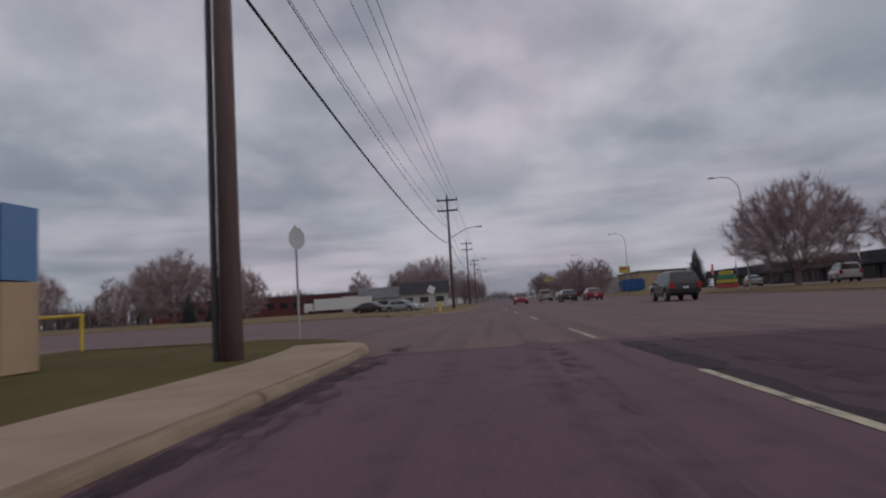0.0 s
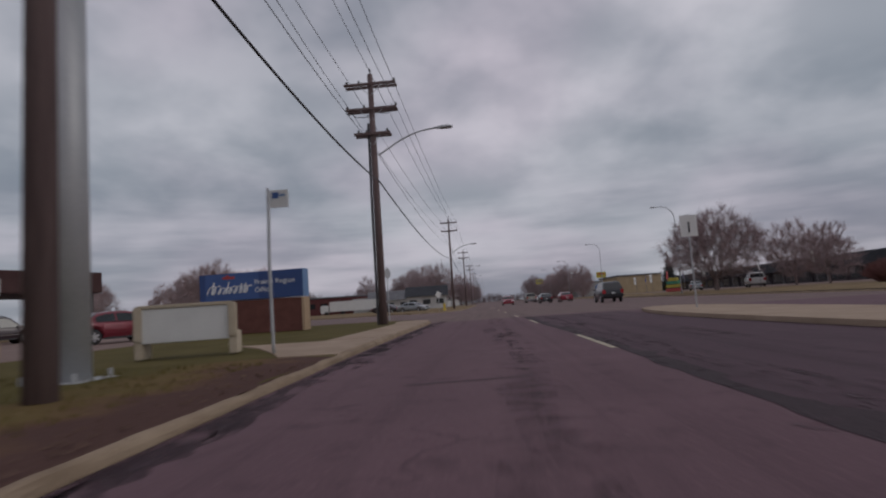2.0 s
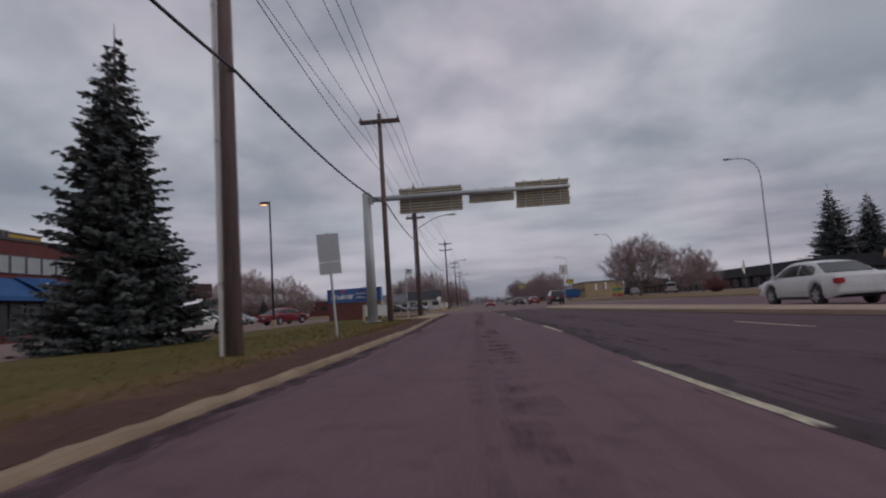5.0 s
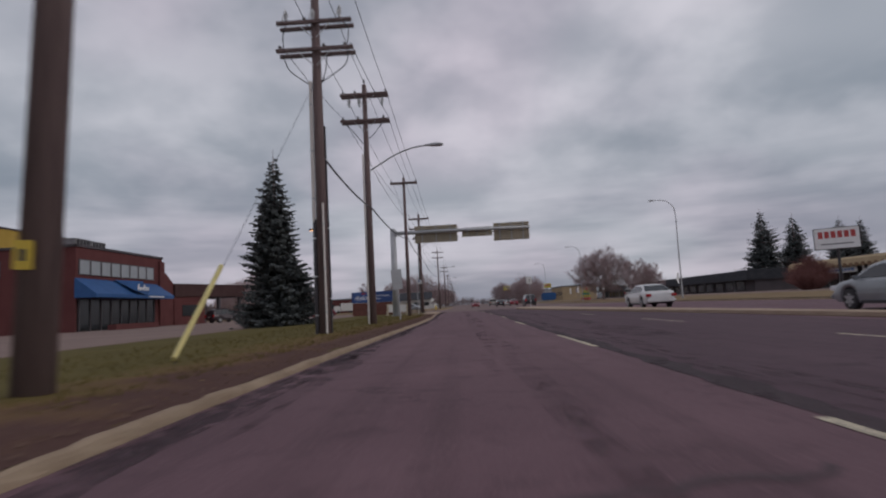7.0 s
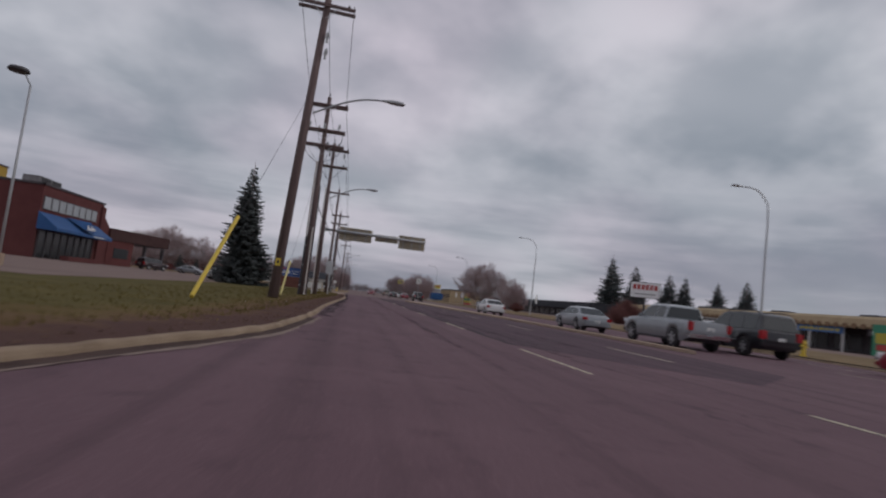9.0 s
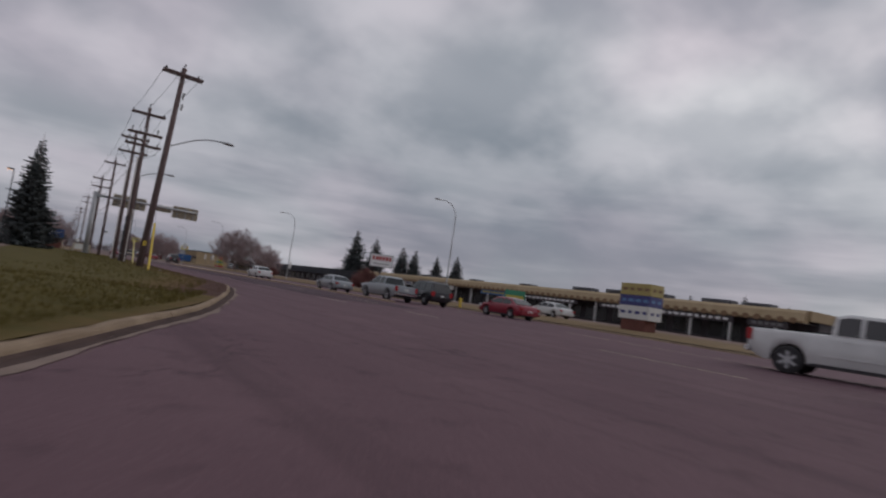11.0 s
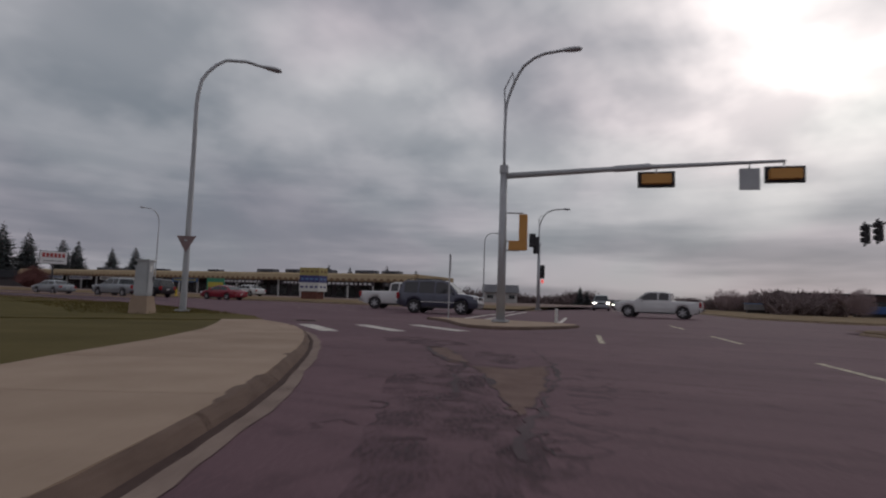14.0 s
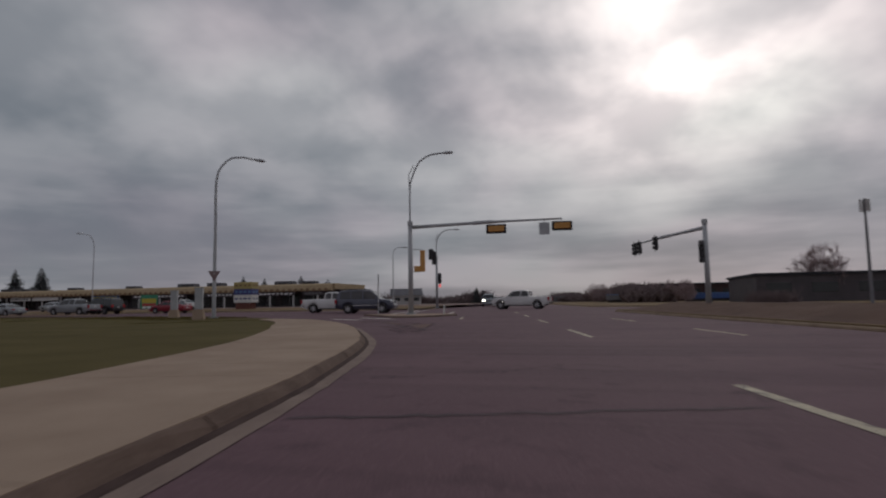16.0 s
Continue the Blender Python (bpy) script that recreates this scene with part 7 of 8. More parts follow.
def ad_board():
    t = thing("banner_sign", "bright yellow and red advertising panel before the shops", "sign", pose(30.0, -52.3, 0.34, 0, 0, -60) @ Matrix.Diagonal((1.15, 1, 0.7, 1)))
    part("panel", box((0, 0, 1.75), (2.0, 0.1, 2.9), 0.02), S_GRN, t, "green panel")
    part("yellow_block", box((0, -0.06, 1.95), (1.7, 0.02, 0.95)), S_YEL, t, "yellow block")
    part("red_block", box((0, -0.06, 1.1), (1.6, 0.02, 0.55)), RED, t, "red block")
    for k in (-1, 0, 1):
        part("white_block", box((k * 0.55, -0.06, 0.55), (0.42, 0.02, 0.4)), WHITE, t, "white block")
    for sx in (-0.8, 0.8):
        part("leg", tube([(sx, 0.08, -0.4), (sx, 0.08, 2.6)], 0.05, 8), DARK_STEEL, t)


ad_board()


def marquee():
    t = thing("pylon_sign", "box-shaped yellow, navy and white pylon sign on brick", "sign", pose(25.6, -71.1, 0.25) @ Matrix.Diagonal((1.14, 1.14, 1.14, 1)))
    part("base", box((0.6, 0, 0.35), (1.2, 1.9, 0.9), 0.02), BRICK, t, "brown brick base")
    for z0, z1, mt, nm in ((2.4, 3.2, S_YEL2, "dull yellow tier"), (1.7, 2.4, S_NAVY, "navy tier"), (0.8, 1.7, WHITE_PANEL, "white tier")):
        s = part("sign_tier", box((0.65, 0, (z0 + z1) / 2), (1.4, 2.4, z1 - z0 - 0.015), 0.01), mt, t, nm)
        rnd = random.Random(int(z0 * 10))
        for side in (0, 1):
            for k in range(4 if side == 0 else 2):
                dark = mt is WHITE_PANEL or mt is S_YEL2
                w = rnd.uniform(0.28, 0.42)
                if side == 0:
                    part("lettering_bar", box((-0.06, -0.9 + k * 0.58, (z0 + z1) / 2), (0.01, w, 0.2)), S_NAVY if mt is WHITE_PANEL else (SCALLOP if dark else BLUE_LIGHT), s, "unreadable lettering")
                else:
                    part("lettering_bar", box((0.35 + k * 0.6, -1.205, (z0 + z1) / 2), (w, 0.01, 0.2)), S_NAVY if mt is WHITE_PANEL else (SCALLOP if dark else BLUE_LIGHT), s, "unreadable lettering")


S_YEL2 = plain("dull_yellow_sign", (0.40, 0.33, 0.12), 0.5)
marquee()


def red_sign():
    """White board with red block lettering shapes, on a post."""
    t = thing("shop_sign", "white roadside sign board with red lettering shapes", "sign", pose(42.0, 2.2, 0.36, 0, 0, -31))
    part("post", tube([(0, 0.1, -0.3), (0, 0.1, 5.0)], 0.16, 10), DARK_STEEL, t)
    part("board", box((0, 0, 5.85), (4.4, 0.3, 2.4), 0.02), WHITE, t, "white board")
    part("frame", box((0, 0.03, 5.85), (4.6, 0.24, 2.55), 0.02), DARK_STEEL, t, "dark edge frame")
    for k in range(6):
        part("red_shape", box((-1.6 + 0.64 * k, -0.16, 6.3), (0.46, 0.02, 0.8), 0.004), RED, t, "plain red block")
    part("grey_line", box((0, -0.16, 5.2), (3.2, 0.02, 0.14)), DULL, t, "grey line of small lettering")


red_sign()


def dark_building():
    L = 96.0
    t = thing("dark_building", "long low dark building with a mansard roof", "building", pose(46.0, 128.0, 0.4, 0, 0, -90) @ Matrix.Diagonal((1, 1, 0.68, 1)))
    part("wall", box((L / 2, 8, 1.8), (L, 14, 3.6)), DARKWALL, t, "dark walls")
    bm = bmesh.new()
    prof = [(-0.6, 2.9), (-0.3, 5.2), (0.4, 5.4), (15.2, 5.4), (15.6, 2.9)]
    a, b = [bm.verts.new((-0.4, y, z)) for y, z in prof], [bm.verts.new((L + 0.4, y, z)) for y, z in prof]
    bm.faces.new(a)
    bm.faces.new(b[::-1])
    for i in range(len(prof)):
        bm.faces.new((a[i], a[(i + 1) % len(prof)], b[(i + 1) % len(prof)], b[i]))
    bmesh.ops.recalc_face_normals(bm, faces=bm.faces[:])
    part("roof", bm, DARKROOF, t, "dark mansard roof")
    for k in range(22):
        part("window", box((3 + 4.2 * k, 0.97, 1.5), (2.6, 0.08, 2.0)), WINDOW, t, "dark window")
        part("pillar", box((0.9 + 4.2 * k, 0.9, 1.5), (0.3, 0.3, 3.0)), DULL if k % 3 == 0 else DARKWALL, t)


dark_building()


def flag_pole(x, y, z, mat, h, turn, label):
    t = thing("banner_flag", label, "flag", pose(x, y, z, 0, 0, turn), "banner flags")
    part("pole", tube([(0, 0, 0), (0, 0, h)], 0.035, 6), DULL, t)
    bm = bmesh.new()
    n = 6
    l = [bm.verts.new((0.02, 0, h - 1.6 * i / n)) for i in range(n + 1)]
    r = [bm.verts.new((0.55 + 0.05 * math.sin(i), 0.12 * math.sin(1.3 * i), h - 0.1 - 1.6 * i / n)) for i in range(n + 1)]
    for i in range(n):
        bm.faces.new((l[i], l[i + 1], r[i + 1], r[i]))
    g = bmesh.ops.extrude_face_region(bm, geom=bm.faces[:])
    bmesh.ops.translate(bm, vec=(0, 0.01, 0), verts=[v for v in g["geom"] if isinstance(v, bmesh.types.BMVert)])
    part("cloth", bm, mat, t, "hanging cloth")


for i, (x, y, mt) in enumerate(((30, 92, WHITE_PANEL), (30, 82, RED), (30, 74, S_NAVY), (30.5, 66, WHITE_PANEL), (31, 58, S_GRN), (31, 50, WHITE_PANEL), (31, 38, WHITE_PANEL), (31.5, 24, WHITE_PANEL), (31, 100, S_NAVY), (31, 108, WHITE_PANEL))):
    flag_pole(x, y, 0.36, mt, 3.6, 200 + 20 * (i % 3), "banner flag hanging on a pole before the dark building")

kiosk = thing("inflatable_sign", "bright green, yellow and red banner heap on the verge", "sign", pose(27.0, 70.0, 0.3, 0, 0, -70))
for z, mt, w in ((0.35, RED, 3.6), (0.95, S_YEL, 3.4), (1.5, S_GRN, 3.0), (2.0, S_YEL, 2.2)):
    part("banner_tier", box((0, 0, z), (w, 0.5, 0.5), 0.12), mt, kiosk)
tent = thing("blue_awning_stand", "small bright blue canvas stand by the road", "stand", pose(23.5, 104, 0.25))
part("canvas", box((0, 0, 1.6), (4.0, 3.0, 2.2), 0.3), AWNING, tent)


def office():
    """Two-storey brick office; local x runs along its front, the front looks along -y."""
    t = thing("brick_office", "two-storey red brick office with a blue awning", "building", pose(-43.1, -6.3, 0.1, 0, 0, 90))
    L, D, H = 17.8, 17.5, 9.1
    part("wall", box((L / 2, D / 2, H / 2), (L, D, H)), BRICK_FAR, t, "red brick walls")
    part("end_wall", box((L - 0.4, 1.2, H / 2 - 0.2), (1.2, 3.0, H - 0.5)), BRICK_FAR, t, "lower brick end pier")
    for c, sz in (((L / 2, 0.05, H + 0.12), (L + 0.3, 0.4, 0.28)), ((0.05, D / 2, H + 0.12), (0.4, D + 0.3, 0.28)), ((L - 0.05, D / 2, H + 0.12), (0.4, D, 0.28)), ((L / 2, D - 0.05, H + 0.12), (L, 0.4, 0.28))):
        part("parapet", box(c, sz, 0.03), DARKWALL, t, "dark parapet cap")
    for x, y in ((4.4, 3.2), (7.6, 3.4)):
        u = part("roof_unit", box((x, y, H + 0.75), (2.7, 2.2, 1.3), 0.05), DULL, t, "grey rooftop air unit")
        for k in range(4):
            part("unit_grille", box((x - 0.9 + 0.6 * k, y - 1.13, H + 0.8), (0.4, 0.05, 0.9)), BLACK_TRIM, u)
    band = part("window_band", box((8.0, -0.02, 6.95), (15.2, 0.1, 1.7)), DARKWALL, t, "dark window band")
    for k in range(8):
        part("pane", box((1.35 + 1.9 * k, -0.09, 6.95), (1.55, 0.05, 1.45)), PALE_GLASS, band, "pane painted pale like reflected sky")
        part("sill", box((1.35 + 1.9 * k, -0.11, 6.18), (1.7, 0.12, 0.08)), DULL, band)
    # narrow stair window with a dark strip below, on the side wall
    part("recess", box((0.0, 9.2, 3.15), (0.1, 1.9, 6.1)), DARKWALL, t, "dark recessed strip below the window")
    w1 = part("window", box((-0.02, 9.2, 7.0), (0.12, 2.1, 1.8)), DARKWALL, t, "dark window frame")
    part("pane", box((-0.09, 9.2, 7.0), (0.06, 1.8, 1.55)), PALE_GLASS, w1, "pane painted pale like reflected sky")
    # awning with hipped ends and a gabled middle
    bm = bmesh.new()
    top, low, out = 5.75, 3.95, 2.4
    x0, x1 = -0.2, 16.4
    v = [bm.verts.new(q) for q in ((x0, 0, top), (x1, 0, top - 0.15), (x1, -out, low), (x0, -out, low), (x0, 0, low - 0.35), (x1, 0, low - 0.35), (x1, -out, low - 0.4), (x0, -out, low - 0.4))]
    for f in ((0, 3, 2, 1), (3, 7, 6, 2), (0, 4, 7, 3), (1, 2, 6, 5), (4, 5, 6, 7), (0, 1, 5, 4)):
        bm.faces.new([v[k] for k in f])
    bmesh.ops.recalc_face_normals(bm, faces=bm.faces[:])
    aw = part("awning", bm, AWNING, t, "bright blue canvas awning")
    bm = bmesh.new()
    g = [bm.verts.new(q) for q in ((6.6, -0.1, 5.8), (9.0, -out - 0.25, 3.95), (6.9, -out - 0.25, 4.35), (8.2, -out - 0.25, 5.55), (9.9, -out - 0.25, 4.35), (9.9, -0.1, 5.8))]
    bm.faces.new((g[0], g[2], g[3]))
    bm.faces.new((g[0], g[3], g[5]))
    bm.faces.new((g[3], g[4], g[5]))
    bm.faces.new((g[2], g[1], g[4], g[3]))
    bmesh.ops.recalc_face_normals(bm, faces=bm.faces[:])
    part("awning_gable", bm, AWNING, aw, "raised gable of the awning")
    for k in range(6):
        part("awning_mark", box((7.3 + 0.42 * k, -out - 0.29, 4.65 + (0.14 if k in (0, 3) else 0)), (0.26, 0.04, 0.42 + (0.28 if k in (0, 3) else 0)), 0.05), WHITE, aw, "white stroke of the script mark")
    part("awning_line", box((11.9, -out - 0.03, 3.75), (3.6, 0.03, 0.16)), WHITE_PANEL, aw, "line of small pale lettering")
    part("entrance", box((8.0, -0.02, 1.75), (15.6, 0.1, 3.5)), WINDOW, t, "dark glazed entrance")
    for k in range(9):
        part("entrance_post", box((0.4 + 1.9 * k, -0.12, 1.75), (0.14, 0.1, 3.5)), DARKWALL, t)
    part("planter", box((6.0, -3.0, 0.3), (9.0, 1.0, 0.6), 0.05), BRICK_FAR, t, "low brick planter wall")
    bm = bmesh.new()
    lo = [bm.verts.new(q) for q in ((L, 0.2, 0), (L + 3.6, 0.2, 0), (L + 3.6, 4.0, 0), (L, 4.0, 0))]
    hi = [bm.verts.new(q) for q in ((L, 0.2, 8.2), (L + 3.6, 0.2, 5.9), (L + 3.6, 4.0, 5.9), (L, 4.0, 8.2))]
    for f in ((lo[0], lo[1], hi[1], hi[0]), (lo[1], lo[2], hi[2], hi[1]), (lo[2], lo[3], hi[3], hi[2]), (hi[0], hi[1], hi[2], hi[3])):
        bm.faces.new(f)
    bmesh.ops.recalc_face_normals(bm, faces=bm.faces[:])
    part("sloped_wing", bm, BRICK_FAR, t, "brick wing with a sloping top")


office()


def canopy_wing():
    """Deep flat roof on posts; local x runs along its front."""
    t = thing("drive_canopy", "low dark brown flat-roofed canopy wing on posts", "building", pose(-43.0, 15.0, 0.1, 0, 0, 72))
    part("roof", box((7.6, 4.2, 4.95), (15.2, 8.4, 1.9), 0.04), DARKBROWN, t, "deep brown fascia roof")
    part("soffit", box((7.6, 4.2, 3.97), (14.6, 7.8, 0.1)), DARKWALL, t)
    part("back_wall", box((3.0, 4.2, 2.0), (6.0, 8.0, 4.0)), BRICK_FAR, t, "brick wall under the roof")
    part("window", box((3.2, 0.17, 2.0), (3.4, 0.08, 1.6)), WINDOW, t, "dark window")
    for x, y in ((9.5, 0.6), (14.4, 0.6), (14.4, 7.8), (9.5, 7.8)):
        part("post", box((x, y, 2.0), (0.45, 0.45, 4.0), 0.02), DARKWALL, t)
    part("low_wall", box((10.8, 7.6, 0.7), (5.0, 0.3, 1.4)), STUCCO, t, "pale low wall behind")


DARKBROWN = material("dark_brown_fascia", (0.055, 0.03, 0.03), (0.085, 0.048, 0.046), 0.85, 0.8, 12, 0.1, spec=0.15)
canopy_wing()
ylw = thing("yellow_building", "tall yellow clad building behind the brick office", "building", pose(-79.0, 22.0, 0.1))
part("wall", box((-20, 14, 8.8), (40, 28, 17.6)), YELLOW_WALL, ylw, "mustard yellow cladding")
part("parapet", box((-20, 14, 17.75), (40.3, 28.3, 0.3)), DARKWALL, ylw, "dark roof edge")


def simple_block(name, label, x, y, turn, L, D, H, wall, roof, cols, rows=1, gable=False, z=0.0):
    t = thing(name, label, "building", pose(x, y, z, 0, 0, turn))
    part("wall", box((0, D / 2, H / 2), (L, D, H)), wall, t)
    if gable:
        bm = bmesh.new()
        vs = [bm.verts.new(v) for v in ((-L / 2 - 0.4, -0.5, H - 0.1), (L / 2 + 0.4, -0.5, H - 0.1), (L / 2 + 0.4, D + 0.5, H - 0.1), (-L / 2 - 0.4, D + 0.5, H - 0.1), (-L / 2 - 0.4, D / 2, H + D * 0.28), (L / 2 + 0.4, D / 2, H + D * 0.28))]
        for f in ((0, 1, 5, 4), (2, 3, 4, 5), (0, 4, 3), (1, 2, 5), (0, 3, 2, 1)):
            bm.faces.new([vs[i] for i in f])
        bmesh.ops.recalc_face_normals(bm, faces=bm.faces[:])
        part("roof", bm, roof, t)
    else:
        part("roof", box((0, D / 2, H + 0.15), (L + 0.5, D + 0.5, 0.35), 0.03), roof, t)
    for r in range(rows):
        for k in range(cols):
            part("window", box((-L / 2 + (k + 0.5) * L / cols, -0.03, H * (0.55 if rows == 1 else (0.25 + 0.5 * r))), (L / cols * 0.55, 0.08, min(1.4, H * 0.35))), WINDOW, t)
    return t


simple_block("far_hall", "long low brick hall with a row of dark windows far off", -58, 132, 10, 52, 14, 4.6, BRICK_FAR, GREYROOF, 16)
simple_block("far_shed", "long white metal shed beyond the side street", -27, 128, 8, 20, 9, 3.4, PALEWALL, PALEWALL, 3)
simple_block("far_house", "small white house with a dark roof beyond the side street", -15.5, 106, 4, 9, 8, 3.0, PALEWALL, DARKROOF, 3, gable=True)
simple_block("far_house", "dark roofed bungalow beyond the side street", -24, 118, 4, 14, 8, 2.8, PALEWALL, GREYROOF, 4, gable=True)
simple_block("far_shop", "white flat-roofed shop far along the road", -14, 150, 85, 16, 9, 4.5, PALEWALL, DARKROOF, 5)
simple_block("far_shop", "tan flat-roofed shop far along the road", 34, 152, -90, 24, 12, 5.2, STUCCO, GREYROOF, 6)
simple_block("far_shop", "pale flat-roofed shop far along the road", 32, 196, -90, 30, 12, 5.0, PALEWALL, GREYROOF, 7)
simple_block("far_shop", "brown flat-roofed shop far along the road", 31, 250, -90, 36, 12, 6.0, BRICK_FAR, GREYROOF, 7)
simple_block("far_shop", "pale far building where the road ends in haze", -15, 230, 90, 40, 12, 6.0, PALEWALL, GREYROOF, 8)
simple_block("far_shop", "pale far building where the road ends in haze", -16, 330, 90, 60, 12, 7.0, DULL, GREYROOF, 8)
simple_block("far_shop", "grey far building where the road ends in haze", 30, 360, -90, 70, 12, 8.0, DULL, GREYROOF, 9)
simple_block("white_house", "small pale house with a grey roof beyond the shops", 74.0, -78.0, -68, 6, 5, 2.0, PALEWALL, GREYROOF, 3, gable=True, z=0.4)
simple_block("dark_hall", "long red-brown hall beyond the junction", 102, -140.5, -90, 20, 14, 3.9, DARKRED, DARKROOF, 6)
simple_block("dark_hall", "dark flat-roofed hall beyond the bank", 40, -152, -90, 31, 16, 3.5, DARKWALL, DARKROOF, 6)
bridge = thing("overpass", "pale concrete overpass crossing the far end of the street", "bridge", pose(190, -86, 0, 0, 0, 93))
part("deck", box((0, 0, 1.95), (68, 8, 0.5), 0.05), DULL, bridge)
for k in range(-2, 3):
    part("pier", box((k * 15, 0, 0.85), (1.4, 6, 1.7), 0.05), DULL, bridge)
for k, (x, y, L) in enumerate(((78, -139.5, 13.0), (80, -124.5, 12.0))):
    tr = thing("box_trailer", "long blue trailer parked beyond the street" if k == 0 else "long pale blue-grey trailer parked beyond the street", "trailer", pose(x, y, 0.14, 0, 0, 90))
    part("box", box((0, 0, 1.0), (L, 2.5, 1.0), 0.03), BLUE_MID if k == 0 else DULL, tr, "blue trailer body" if k == 0 else "pale trailer body")
    part("roof", box((0, 0, 1.55), (L + 0.1, 2.55, 0.12), 0.02), BLUE_LIGHT, tr, "pale blue roof edge")
    part("chassis", box((0, 0, 0.25), (L - 0.6, 1.6, 0.5), 0.02), DARK_STEEL, tr, "dark chassis and wheels")
tower = thing("radio_mast", "slim radio mast with small antennas", "mast", pose(15.5, -139.5, 0.0))
part("mast", tube([(0, 0, 0), (0, 0, 9.2)], [0.16, 0.1], 8), DULL, tower)
for k in range(4):
    part("antenna", box((0.35 * math.cos(k * 1.6), 0.35 * math.sin(k * 1.6), 8.6), (0.16, 0.12, 1.1), 0.02), PALEWALL, tower)
side_cab = thing("white_truck_trailer", "white box truck parked beyond the side street", "truck", pose(-34, 116, 0.0, 0, 0, 8))
part("box", box((0, 0, 2.0), (12, 2.5, 2.4), 0.05), WHITE_PANEL, side_cab)
part("cab", box((-7.2, 0, 1.4), (2.0, 2.3, 2.0), 0.2), WHITE_PANEL, side_cab)
for sx in (-6.8, -3, 4.5):
    part("wheel", tube([(sx, -1.2, 0.45), (sx, 1.2, 0.45)], 0.45, 14), RUBBER, side_cab)
rail = thing("barrier_rail", "yellow steel pipe barrier at the lot entrance", "barrier", pose(-15.4, 10.2, 0.12))
for sx in (-1.1, 1.1):
    part("leg", tube([(sx, 0, 0), (sx, 0, 1.0)], 0.05, 8), YELLOW, rail)
part("bar", tube([(-1.15, 0, 1.0), (1.15, 0, 1.0)], 0.05, 8), YELLOW, rail)


def pole_sign(x, y, h, w, ph, mat, mat2, label):
    t = thing("pole_sign", label, "sign", pose(x, y, 0.0, 0, 0, 0), "far pole signs")
    part("pole", tube([(0, 0, -0.3), (0, 0, h)], 0.14, 8), DULL, t)
    part("panel", box((0, -0.2, h - ph / 2), (w, 0.35, ph), 0.03), mat, t)
    part("panel_band", box((0, -0.39, h - ph * 0.35), (w * 0.8, 0.02, ph * 0.22)), mat2, t)


for x, y, h, w, ph, a, b, c in ((25.5, 118, 6.0, 2.2, 1.4, S_YEL, RED, "yellow"), (26.0, 160, 8.0, 3.0, 2.0, WHITE_PANEL, S_NAVY, "white"), (27.0, 215, 9.0, 3.0, 2.4, RED, WHITE, "red"), (25.0, 270, 10.0, 3.6, 2.4, S_YEL, S_NAVY, "yellow"), (-11.5, 190, 8.0, 2.4, 1.8, WHITE_PANEL, RED, "white"), (-12.5, 300, 9.0, 3.0, 2.0, S_NAVY, WHITE, "navy")):
    pole_sign(x, y, h, w, ph, a, b, "%s shop sign on a tall pole far along the road" % c)
for i, (x, y, L, H, wall) in enumerate(((38, 178, 18, 4.0, PALEWALL), (-18, 262, 22, 5.0, STUCCO), (36, 300, 30, 5.5, PALEWALL), (-19, 400, 40, 7.0, PALEWALL), (33, 430, 40, 7.5, STUCCO))):
    simple_block("far_shop", "pale flat-roofed shop far along the road" if wall is PALEWALL else "tan flat-roofed shop far along the road", x, y, -90 if x > 0 else 90, L, 11, H, wall, GREYROOF, 6)


